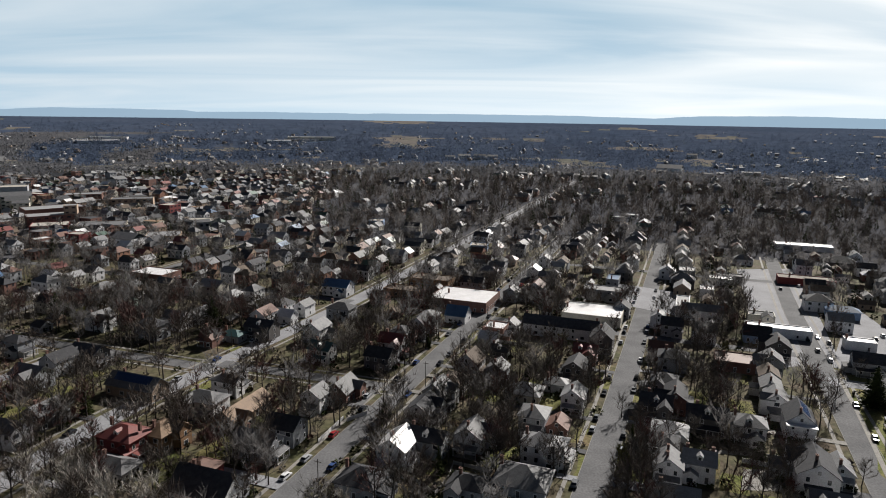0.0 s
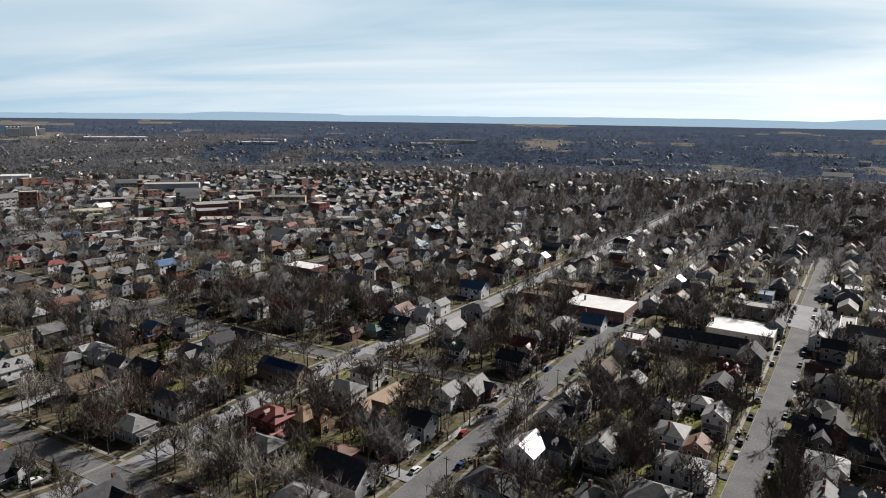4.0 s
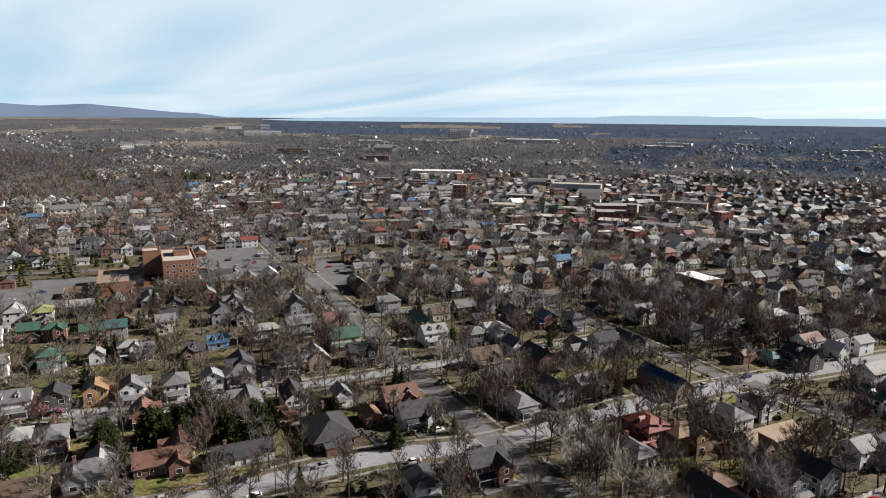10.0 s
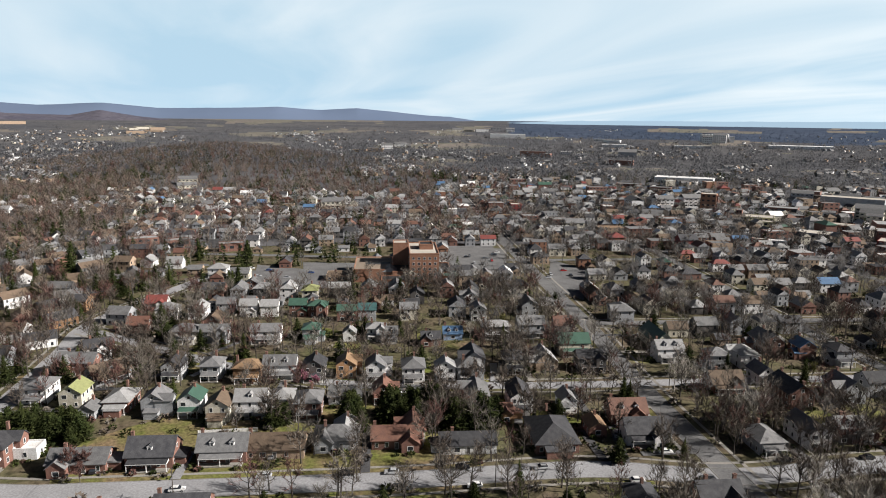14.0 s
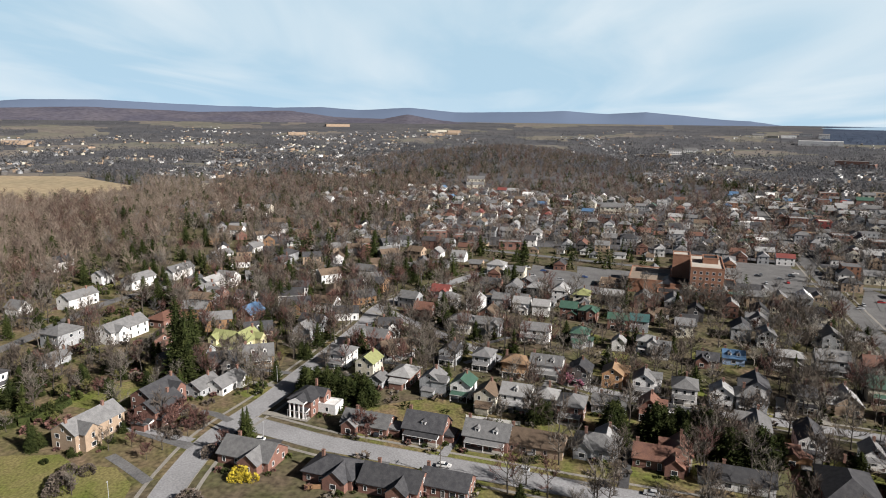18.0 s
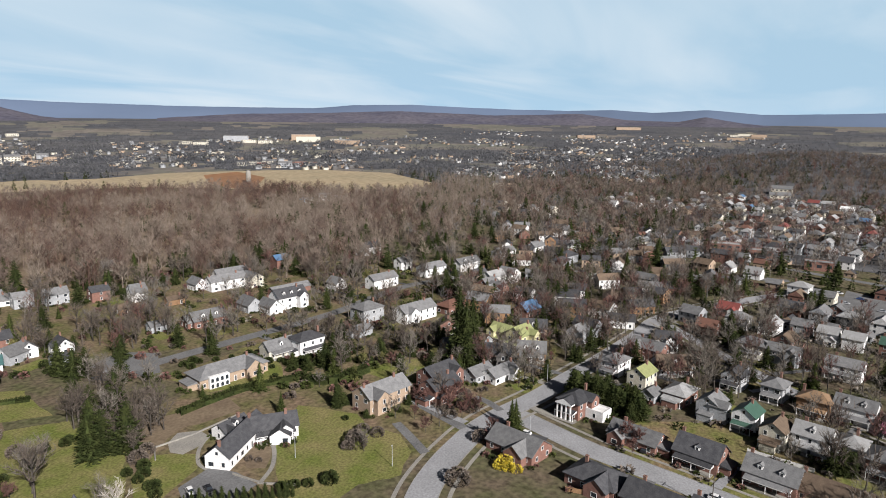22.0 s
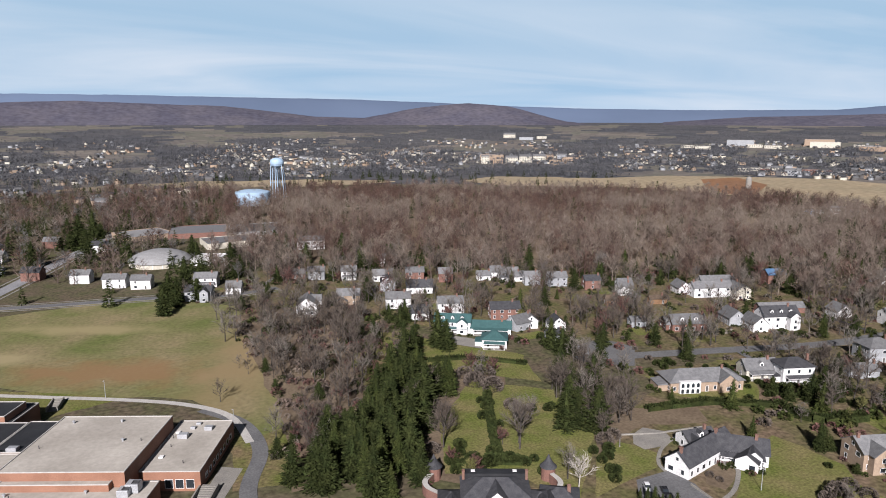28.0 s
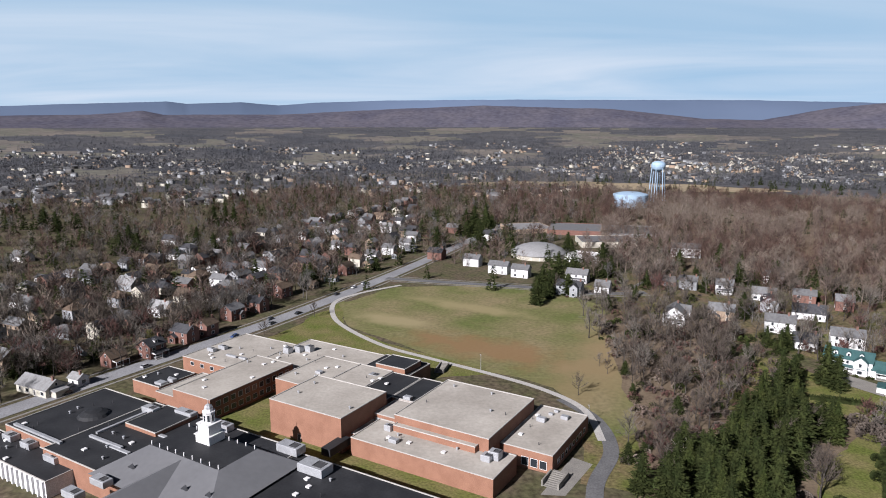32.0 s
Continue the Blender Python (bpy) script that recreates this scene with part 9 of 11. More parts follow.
for x, y in ((-119.3, -206.2), (-111.4, -195.0), (-101.2, -171.5), (-92.8, -169.7), (-87.2, -171.6), (-98.2, -167.0), (-104.3, -165.2), (-105.7, -162.7), (-136.2, -190.1), (-130.2, -192.4), (-132.7, -152.3), (-128.9, -144.2), (-74.2, -170.0), (-94.0, -178.8), (-136.0, -156.0), (-127.3, -123.9), (-122.6, -125.1)):
    shrub("shrub", x, y, trng.uniform(1.5, 2.0), "", "large rounded dark evergreen shrub in the garden")
patch("garden_bed", [(-145.7, -172.6), (-152.9, -169.8), (-163.3, -166.8), (-184.4, -159.8), (-180.8, -153.0), (-158.3, -155.8), (-146.2, -162.0), (-130.7, -146.3), (-127.0, -136.4), (-128.0, -147.6), (-136.6, -162.6)], LITTER, 0.058, "brown mulched bed round the patio", "garden bed")


HOOD = [(-60, -362), (-121, -316), (-190, -250), (-240, -202), (-311, -136), (-356, -70), (-480, -110), (-420, -260), (-300, -380), (-150, -500), (-80, -500)]
SOUTH = [street(-90, 256), street(-90, 420), street(-330, 480), street(-520, 420), street(-560, 250)]
FIELD_EDGE = [(-30, -410), (-75, -330), (-72, -255), (-50, -190), (-110, -200), (-130, -300), (-100, -380)]
for i, (poly, n, mat) in enumerate(((HOOD, 120, TWIG), (HOOD, 80, TWIG_PALE), (FIELD_EDGE, 14, TWIG), (HOOD, 36, TWIG_RED), (SOUTH, 170, TWIG), (SOUTH, 90, TWIG_PALE), (RAVINE, 14, TWIG))):
    (tv1, tf1), (cv1, cf1) = bare_tree(190 + i, h=15, spread=0.44, limbs=8, subs=4, twigs=9, width=0.072, sticks=False, long=1.6)
    spots = []
    grove(poly, n, [0], 0.65, 1.15, -1.5, "", lambda k, x, y, s, g: spots.append((x, y, s, grng.uniform(0, 6.28))))
    scattered("garden_trees", (tv1, tf1), spots, BARK, "trunks and limbs of trees near the woods", "trees")
    scattered("garden_tree_crowns", (cv1, cf1), spots, mat, "leafless brown crowns near the woods", "trees")

# low scrub and hedges between the gardens
scrub = []
while len(scrub) < 2600:
    az, r = grng.uniform(-34, 130), math.sqrt(grng.uniform(150 ** 2, 480 ** 2))
    x, y = polar(az, r)
    if not near_road(x, y, 0.5) and free(x, y, -3.5) and not (az > 100 and r < 300):
        scrub.append((x, y, grng.uniform(0.5, 1.5), grng.uniform(0, 6.28)))
for i, mat in enumerate((TWIG, NEEDLES, TWIG_PALE)):
    scattered("garden_scrub", bush(8 + i, 1.5, 1.6, 30, 0.55), scrub[i::3], mat, "low winter scrub and hedges between gardens", "shrubs")


# ---- vehicles ----
PAINTS = {n: material(n + "_car_paint", c, tuple(v * 0.92 for v in c), 0.5, 0.25, spec=0.5) for n, c in (("white", (0.75, 0.75, 0.74)), ("black", (0.02, 0.02, 0.022)), ("silver", (0.42, 0.43, 0.44)), ("red", (0.35, 0.03, 0.03)), ("blue", (0.05, 0.09, 0.22)), ("grey", (0.13, 0.135, 0.14)))}
RUBBER = material("tyre_rubber", (0.02, 0.02, 0.02), (0.03, 0.03, 0.03), 2, 0.9)


def car_shell(profile, half):
    """A shell swept across from a side outline (x, z, inset)."""
    vs = [(x, s * (half - i), z) for s in (-1, 1) for x, z, i in profile]
    n = len(profile)
    fs = [(k, (k + 1) % n, n + (k + 1) % n, n + k) for k in range(n)]
    return vs, fs + [tuple(range(n - 1, -1, -1)), tuple(range(n, 2 * n))]


BODY_SHAPE = [(-2.25, 0.35, 0), (-2.3, 0.7, 0), (-2.15, 0.98, 0.05), (-1.2, 1.02, 0.05), (1.0, 1.0, 0.05), (2.1, 0.85, 0.06), (2.3, 0.6, 0), (2.25, 0.35, 0)]
CABIN_SHAPE = [(-1.9, 1.0, 0.08), (-1.35, 1.45, 0.2), (0.35, 1.47, 0.2), (1.1, 1.0, 0.08)]
TOP_SHAPE = [(-1.38, 1.44, 0.19), (-1.3, 1.52, 0.24), (0.3, 1.53, 0.24), (0.4, 1.46, 0.19)]
CABIN = mesh_of("cabin", *car_shell(CABIN_SHAPE, 0.9), GLASS)
WHEEL = lathe("wheel", [(0.1, 0.11), (0.2, 0.12), (0.33, 0.1), (0.33, -0.1), (0.2, -0.12), (0.05, -0.12)], 12, RUBBER)
RIM = lathe("rim", [(0.19, 0.0), (0.17, 0.03), (0.02, 0.02)], 10, METAL)
CAR_BODY = {k: mesh_of("car_body", *car_shell(BODY_SHAPE, 0.9), m) for k, m in PAINTS.items()}
CAR_TOP = {k: mesh_of("car_roof", *car_shell(TOP_SHAPE, 0.9), m) for k, m in PAINTS.items()}


def car(x, y, deg, paint, detail=True):
    root = new("car")
    root.matrix_basis = pose(x, y, 0.09, 0, 0, deg)
    tagged(root, f"{paint} car parked beside the street", "car", "parked cars")
    part("body", CAR_BODY[paint], root)
    part("cabin", CABIN, root, "dark glass cabin")
    part("roof", CAR_TOP[paint], root)
    if detail:
        for wx in (-1.4, 1.4):
            for wy in (-0.82, 0.82):
                w = part("wheel", WHEEL, root, at=pose(wx, wy, 0.33, 90 if wy < 0 else -90, 0, 0))
                if math.hypot(x, y) < 235:
                    part("rim", RIM, w, at=pose(0, 0, 0.1))


crng = random.Random(9)
NAMES = ["white", "black", "silver", "grey", "grey", "white", "blue", "red", "black", "silver"]
for s0, s1, q, gap in ((140, 420, -104, 13), (140, 420, -94, 17), (140, 420, -24, 15), (130, 420, -13.5, 16), (-60, 320, -185, 28), (-20, 320, -176, 30), (-380, -120, 233, 24), (-330, -120, 241, 30), (130, 330, 66, 34)):
    s = s0
    while s < s1:
        s += gap * crng.uniform(0.45, 1.7)
        if crng.random() < 0.75:
            qq = q
            if q > 200:
                qq = float(np.interp(s, [-420, -330, -260, -190, -90], [228, 228, 231, 239, 250])) + (3.1 if q < 238 else -3.1)
            x, y = street(s, qq)
            car(x, y, 70 + crng.choice([0, 180]) + crng.uniform(-2, 2), crng.choice(NAMES), math.hypot(x, y) < 330)
for x, y, deg, paint in ((-131, -133, 60, "white"), (-134, -129, 60, "black"), (-189, 4, 75, "white"), (-165, 62, 70, "grey"), (-168, 84, 70, "black"), (-210, -18, 165, "black"), (-198, 32, 165, "silver")):
    car(x, y, deg, paint)
for i in range(34):
    x, y = crng.choice([(-450, 90), (-440, 235), (205, 420), (200, 300), (-370, 255)])
    car(x + crng.uniform(-26, 26), y + crng.uniform(-22, 22), -20 + crng.choice([0, 90]), crng.choice(NAMES), False)


# ---- poles and lamps ----
POLE = lathe("pole_shaft", [(0.16, -0.5), (0.11, 10.5)], 8, BARK)
ARM = box_mesh("crossarm", BARK, (-1.2, -0.06, 9.6, 1.2, 0.06, 9.75))
LAMP_POLE = lathe("lamp_shaft", [(0.12, -0.3), (0.06, 7.0)], 8, METAL)
LAMP_HEAD = mesh_of("lamp_head", *stacked([(0.28, 0.12, 0), (0.3, 0.14, 0.08), (0.2, 0.08, 0.2)]), METAL)
for s, q in ((150, -91), (190, -91), (232, -91), (275, -91), (318, -91), (150, -9), (195, -9), (240, -9), (285, -9), (330, -9), (-60, -173), (-15, -174), (30, -176), (150, -190), (190, -190), (240, -189), (290, -186), (70, -242), (110, -243), (160, -243), (-150, -215), (-155, -260), (-150, -300), (150, 70), (200, 70), (250, 70)):
    x, y = street(s, q)
    pole = thing("utility_pole", POLE, x, y, -20, None, "brown wooden utility pole with a crossarm beside the street", "utility pole", "utility poles")
    part("crossarm", ARM, pole)
for x, y in ((-168, -88), (-205, -55), (-160, -118), (-255, -62), (-30, -225), (10, -273)):
    lamp = thing("street_lamp", LAMP_POLE, x, y, 0, None, "slim grey street lamp beside the road", "street lamp", "street lamps")
    part("lamp_head", LAMP_HEAD, lamp, at=pose(0.2, 0, 6.9))


# ---- the rest of the town ----
STREETS_Q = (-18, -99, -178, -250, -330, -410, -490, -570, -650, -730, -810, -890, 61, 140, 220, 310, 390)
frng = random.Random(21)


def wooded(x, y):
    """Woods, fields, the school grounds and open land have no streets of houses."""
    r = math.hypot(x, y)
    az = math.degrees(math.atan2(-x, y)) % 360
    s, q = to_grid(x, y)
    if 100 < az < 188 and not (az < 112 and 250 < r < 900):
        return True
    if 187 <= az < 222 and (q < 250 or s > -95):
        return True
    if 92 < az < 126 and r > 330 and math.sin(x * 0.021 + 1) * math.sin(y * 0.019) > -0.25:
        return True
    if (az < 14 or az > 320) and r > 620 and math.sin(x * 0.017 + 2) * math.sin(y * 0.023) > -0.3:
        return True
    if az > 222 and az < 320:
        return True
    return r < 165


# blocks of the town centre and the plants beyond it
far_building(-586, 612, 38, 17, 16, 21.0, "orange_brick")
far_building(-494, 587, 40, 30, 22, 8.1, "yellow")
far_building(-508, 575, 35, 6, 9, 13.6, "brick")
far_building(-450, 702, 27, 21, 16, 11.8, "cream")
far_building(-352, 627, 23, 11, 14, 17.9, "tan")
far_building(-547, 813, 28, 69, 26, 12.9, "gray")
far_building(-348, 745, 19, 43, 20, 10.2, "tan")
far_building(-876, 854, 40, 94, 40, 9.6, "white")
far_building(-350, 588, 25, 30, 24, 6.0, "red")
far_building(-309, 598, 21, 41, 26, 5.3, "cream")
far_building(-637, 845, 31, 36, 20, 11.2, "brick")
far_building(-762, 698, 42, 30, 20, 9.1, "brick")
far_building(-412, 565, 30, 26, 22, 5.6, "gray")
far_building(-229, 630, 14, 26, 24, 5.3, "gray")
far_building(-431, 798, 22, 40, 24, 8.0, "brick")
far_building(-555, 500, 42, 21, 20, 5.9, "white")
far_building(-544, 684, 33, 34, 22, 6.9, "brick")
far_building(-459, 475, 38, 20, 20, 4.7, "brick")
far_building(-433, 630, 29, 22, 20, 6.1, "orange_brick")
far_building(-235, 554, 17, 27, 26, 4.8, "tan")
far_building(-650, 662, 38, 23, 18, 9.8, "brick")
far_building(-834, 699, 44, 36, 24, 7.7, "brick")
far_building(-138, 490, 10, 15, 16, 4.5, "brick")
far_building(-64, 634, -0, 14, 12, 6.8, "blue")
far_building(29, 529, -9, 14, 14, 4.7, "blue")
elevator = new("grain_elevator")
elevator.matrix_basis = pose(-1603, 1683, ground_z(-1603, 1683), 0, 0, 44)
tagged(elevator, "row of pale concrete grain silos beyond the town", "grain elevator")
for k in range(9):
    part("silo", lathe("silo", [(5.2, -1), (5.2, 23), (4.6, 24), (0.5, 24.6)], 12, WALLS["white"]), elevator, at=pose(-44 + 9.4 * k, 0, 0))
part("head_house", box_mesh("head_house", WALLS["white"], (38, -7, -1, 52, 7, 18)), elevator)
part("gallery", box_mesh("gallery", WALLS["gray"], (-44, -2, 24.2, 32, 2, 27)), elevator)
HOUSES.append((-1603, 1683, 50))
far_building(-2048, 1177, 60, 120, 60, 12.0, "white")
far_building(-1326, 1714, 38, 165, 80, 7.3, "white")
far_building(-1628, 1302, 51, 70, 56, 7.0, "white")
far_building(-1489, 1481, 45, 89, 50, 7.1, "gray")
far_building(-921, 1803, 27, 102, 50, 6.8, "white")
far_building(-407, 2079, 11, 143, 60, 8.9, "cream")
far_building(-1515, 947, 58, 66, 30, 13.6, "brick")
far_building(-1401, 1164, 50, 46, 30, 12.3, "gray")
far_building(-477, 1952, 14, 68, 40, 8.5, "white")

drng = random.Random(41)
done = 0
while done < 80:
    x, y = polar(drng.uniform(22, 60), math.sqrt(drng.uniform(560 ** 2, 1200 ** 2)))
    L, W = drng.uniform(11, 26), drng.uniform(9, 17)
    if near_road(x, y, W * 0.7) or not free(x, y, L * 0.55):
        continue
    wall = drng.choice(["brick", "brick", "tan", "white", "gray", "orange_brick", "brick", "cream", "red"])
    if drng.random() < 0.55:
        far_building(x, y, -20 + drng.choice([0, 90]), L, W, drng.uniform(6, 13), wall)
    else:
        house(x, y, -20 + drng.choice([0, 90]), L * 0.8, W * 0.8, drng.choice([2, 2, 3]), drng.choice(["gable", "flat", "hip"]), wall, drng.choice(["gray", "charcoal", "light", "white", "green", "white", "light", "red", "blue", "gray"]), chimney=0, windows=False, name="town_building", category="building", group="buildings of the town centre")
    done += 1

FAR_HOUSES = {}
# houses and gardens of the western hillside, round short lanes
hill_done = tries = 0
while hill_done < 74 and tries < 4000:
    tries += 1
    az, r = frng.uniform(90, 113), frng.uniform(275, 660)
    x, y = polar(az, r)
    if not free(x, y, 7.5) or near_road(x, y, 8) or az > 108 and r > 420 or inside(x, y, STRAW_FIELD):
        continue
    hill_done += 1
    wall, roof = frng.choice(["white", "gray", "brick", "brown", "gray", "tan", "dark", "white"]), frng.choice(["charcoal", "gray", "charcoal", "charcoal", "brown", "brown"])
    L, W, deg, st = frng.uniform(10, 16), frng.uniform(8, 9.5), az + frng.choice([0, 0, 90, 25, -30]), frng.choice([1.5, 2, 2])
    if r < 330:
        house(x, y, deg, L, W, st, "gable", wall, roof, chimney=1)
    else:
        FAR_HOUSES.setdefault((wall, roof), []).append((x, y, deg, L, W, st, "gable"))
        HOUSES.append((x, y, L * 0.6))
for q0 in STREETS_Q:
    for side in (-1, 1):
        s = -900
        while s < 1250:
            s += frng.uniform(13.0, 17.5)
            x, y = street(s, q0 + side * frng.uniform(17, 21))
            r = math.hypot(x, y)
            if r > 1250 or wooded(x, y) or ridge(x, y) > 0.16 or near_road(x, y, 8) or not free(x, y, 5):
                continue
            if frng.random() < (0.12 if r < 335 else 0.16):
                continue
            wall = frng.choice(["white", "white", "white", "brick", "brick", "cream", "gray", "gray", "cream", "gray", "tan", "dark"])
            roof = frng.choice(["charcoal", "charcoal", "gray", "gray", "light", "brown", "gray", "charcoal", "gray", "light", "gray", "rust"] if frng.random() < 0.92 else ["green", "light", "red", "white", "blue"])
            if x > 0 and y < 0 or x < 0 and y < -200:
                roof = frng.choice(["charcoal", "charcoal", "gray", "brown", "charcoal", "gray"])
                wall = frng.choice(["brick", "gray", "tan", "white", "brick", "cream", "dark"])
            if r < 420 and roof in ("white", "blue"):
                roof = "light"
            L, W = frng.uniform(9, 14), frng.uniform(7.5, 9.5)
            across = frng.random() < 0.6
            deg = -20 + (0 if across else 90) + frng.uniform(-2, 2)
            st = frng.choice([1.5, 2, 2, 2.5])
            style = "gable" if frng.random() < 0.75 else "hip"
            if r < 335:
                house(x, y, deg, L, W, st, style, wall, roof, porch=("" if frng.random() < 0.5 else ("l" if across else "f") if side > 0 else ("r" if across else "b")), chimney=frng.choice([0, 1, 1]))
            else:
                FAR_HOUSES.setdefault((wall, roof), []).append((x, y, deg, L, W, st, style))
                HOUSES.append((x, y, max(L, W) * 0.6))


centre = tries = 0
while centre < 460 and tries < 9000:
    tries += 1
    az, r = frng.uniform(-6, 66), math.sqrt(frng.uniform(400 ** 2, 1080 ** 2))
    if az < 10 and r > 560:
        continue
    x, y = polar(az, r)
    L, W = frng.uniform(8, 14), frng.uniform(6.5, 9)
    block = az > 18 and 530 < r < 960 and frng.random() < 0.62
    if block:
        L, W = frng.uniform(10, 24), frng.uniform(8, 15)
    if near_road(x, y, 6) or ridge(x, y) > 0.1 or not free(x, y, L * 0.5 + 1.0):
        continue
    centre += 1
    roof = frng.choice(["charcoal", "charcoal", "gray", "gray", "light", "brown", "charcoal", "gray", "rust", "light", "white", "red", "blue", "green"] if r > 460 else ["charcoal", "gray", "charcoal", "brown"])
    if block:
        roof = frng.choice(["white", "light", "gray", "light", "charcoal", "gray", "tan", "rust"])
    elif az < 24 and roof in ("light", "white"):
        roof = "gray"
    FAR_HOUSES.setdefault((frng.choice(["white", "white", "brick", "gray", "cream", "brick", "tan", "orange_brick"]), roof), []).append((x, y, -20 + frng.choice([0, 90]) + frng.uniform(-4, 4), L, W, frng.choice([2, 2, 2.5, 3] if block else [2, 2, 2.5, 1.5]), "flat" if block else frng.choice(["gable", "gable", "hip"])))
    HOUSES.append((x, y, L * 0.55))


for q0 in STREETS_Q:
    for off in (-36, 36):
        s = -900
        while s < 1250:
            s += frng.uniform(16, 34)
            x, y = street(s, q0 + off + frng.uniform(-3, 3))
            r = math.hypot(x, y)
            if r > 1150 or r < 330 or wooded(x, y) or near_road(x, y, 5) or not free(x, y, 3):
                continue
            L, W = frng.uniform(5, 10), frng.uniform(4.5, 7)
            FAR_HOUSES.setdefault((frng.choice(["white", "gray", "brick", "tan"]), frng.choice(["charcoal", "gray", "brown"])), []).append((x, y, -20 + frng.choice([0, 90]), L, W, 1, "gable"))
            HOUSES.append((x, y, max(L, W) * 0.5))


def joined_houses(wall, roof, rows):
    """Houses too far off to tell their parts: body, roof and dark windows in one mesh."""
    vs, fs, sl = [], [], []
    for x, y, deg, L, W, st, style in rows:
        k = len(vs)
        a, b, h = L / 2, W / 2, {1: 3.2, 1.5: 4.2, 2: 6.0, 2.5: 6.8, 3: 9.0}[st]
        m = pose(x, y, ground_z(x, y), 0, 0, deg)
        rise, o = (0.06, 0.1) if style == "flat" else (W * 0.36, 0.4)
        pts = [(-a, -b, -0.5), (a, -b, -0.5), (a, b, -0.5), (-a, b, -0.5), (-a, -b, h), (a, -b, h), (a, b, h), (-a, b, h)]
        ridge = max(0.1, a - b) if style == "hip" else a
        pts += [(-a - o, -b - o, h - 0.15), (a + o, -b - o, h - 0.15), (a + o, b + o, h - 0.15), (-a - o, b + o, h - 0.15), (-ridge - (o if style == "gable" else 0), 0, h + rise), (ridge + (o if style == "gable" else 0), 0, h + rise)]
        vs += [tuple(m @ Vector(p)) for p in pts]
        f = [(0, 1, 5, 4), (1, 2, 6, 5), (2, 3, 7, 6), (3, 0, 4, 7), (8, 9, 13, 12), (10, 11, 12, 13), (9, 10, 13), (11, 8, 12)]
        g = [0, 0, 0, 0, 1, 1] + ([1, 1] if style == "hip" else [0, 0])
        for turn, length, depth in ((0, L, W), (180, L, W), (90, W, L), (270, W, L)):
            n = max(2, int(length / 3.4))
            mm = m @ pose(0, 0, 0, 0, 0, turn)
            for fl in range(max(1, int(st))):
                for i in range(n):
                    cx = (i + 0.5) / n * length - length / 2
                    kk = len(vs) - k
                    z = fl * 3 + 0.9
                    vs += [tuple(mm @ Vector(p)) for p in ((cx - 0.5, -depth / 2 - 0.04, z), (cx + 0.5, -depth / 2 - 0.04, z), (cx + 0.5, -depth / 2 - 0.04, z + 1.5), (cx - 0.5, -depth / 2 - 0.04, z + 1.5))]
                    f.append((kk, kk + 1, kk + 2, kk + 3))
                    g.append(2)
        fs += [tuple(i + k for i in ff) for ff in f]
        sl += g
    me = mesh_of("town_houses", vs, fs, [WALLS[wall], ROOFS[roof], GLASS], sl)
    tagged(new("town_houses", me), f"{WALL_WORDS[wall]} town houses with {ROOF_WORDS[roof]} roofs among trees", "houses", kind="stuff")


for (wall, roof), rows in FAR_HOUSES.items():
    joined_houses(wall, roof, rows)


# ---- far town: small blocks in the distance ----
def tiny_house():
    vs = [(-6, -4, -1), (6, -4, -1), (6, 4, -1), (-6, 4, -1), (-6, -4, 5), (6, -4, 5), (6, 4, 5), (-6, 4, 5), (-6, 0, 8), (6, 0, 8)]
    body = [(0, 1, 5), (0, 5, 4), (1, 2, 6), (1, 6, 5), (2, 3, 7), (2, 7, 6), (3, 0, 4), (3, 4, 7), (4, 7, 8), (5, 9, 6)]
    roof = [(4, 5, 9), (4, 9, 8), (6, 7, 8), (6, 8, 9)]
    return vs, body, roof


def span(el_lo, el_hi, rng):
    """A distance picked evenly by the camera's view angle, squeezed past 1500 m towards the horizon."""
    d = HEIGHT / math.tan(radians(rng.uniform(el_lo, el_hi)))
    return d if d <= 1500 else 1500 + (-1 + math.sqrt(1 + 4 * 0.00198 * (d - 1500))) / (2 * 0.00198)


# far things shrink with the squeezed distance, to suit the camera's view
def far_scale(r):
    return 1.0 if r <= 1500 else max(0.22, r / (r + 0.00198 * (r - 1500) ** 2))


tv, tb, trf = tiny_house()
for name, az0, az1, e0, e1, clusters in (("far_town", -33, 112, 0.9, 5.0, 330), ("far_suburb", 92, 135, 1.5, 4.4, 70), ("far_suburb", 135, 172, 1.8, 3.9, 60), ("far_suburb", 154, 176, 2.6, 4.6, 45), ("far_suburb", 172, 220, 1.9, 6.5, 100)):
    rows = []
    for _ in range(clusters):
        az, r = frng.uniform(az0, az1), span(e0, e1, frng)
        lean = frng.choice([0, math.pi / 2]) - GRID
        for k in range(frng.randrange(5, 16)):
            rr = r * (1 + frng.uniform(-0.04, 0.04))
            x, y = polar(az + frng.uniform(-1.3, 1.3), rr)
            if frng.random() < (0.75 if az < 16 else 0.5 if az < 62 and rr > 1300 else 0):
                continue
            if ridge(x, y) > 0.2 or 131 < az < 153 and 1080 < rr < 1260 or 156 < az < 186 and 1060 < rr < 1215 or inside(x, y, STRAW_FIELD):
                continue
            rows.append((x, y, far_scale(rr) * frng.uniform(0.75, 1.2), lean + frng.uniform(-.15, .15)))
    for i, (wm, rm, word) in enumerate((("white" if name == "far_town" else "cream", "charcoal", "pale"), ("gray", "gray", "grey"), ("tan", "charcoal", "tan"), ("dark", "gray", "dark"))):
        mine = rows[i::4]
        scattered(name + "_walls", (tv, tb), mine, WALLS[wm], f"{word} walls of distant houses among trees", "distant houses")
        scattered(name + "_roofs", (tv, trf), mine, ROOFS[rm], f"roofs of distant {word} houses", "distant houses")


# ---- woods ----
wrng = random.Random(33)


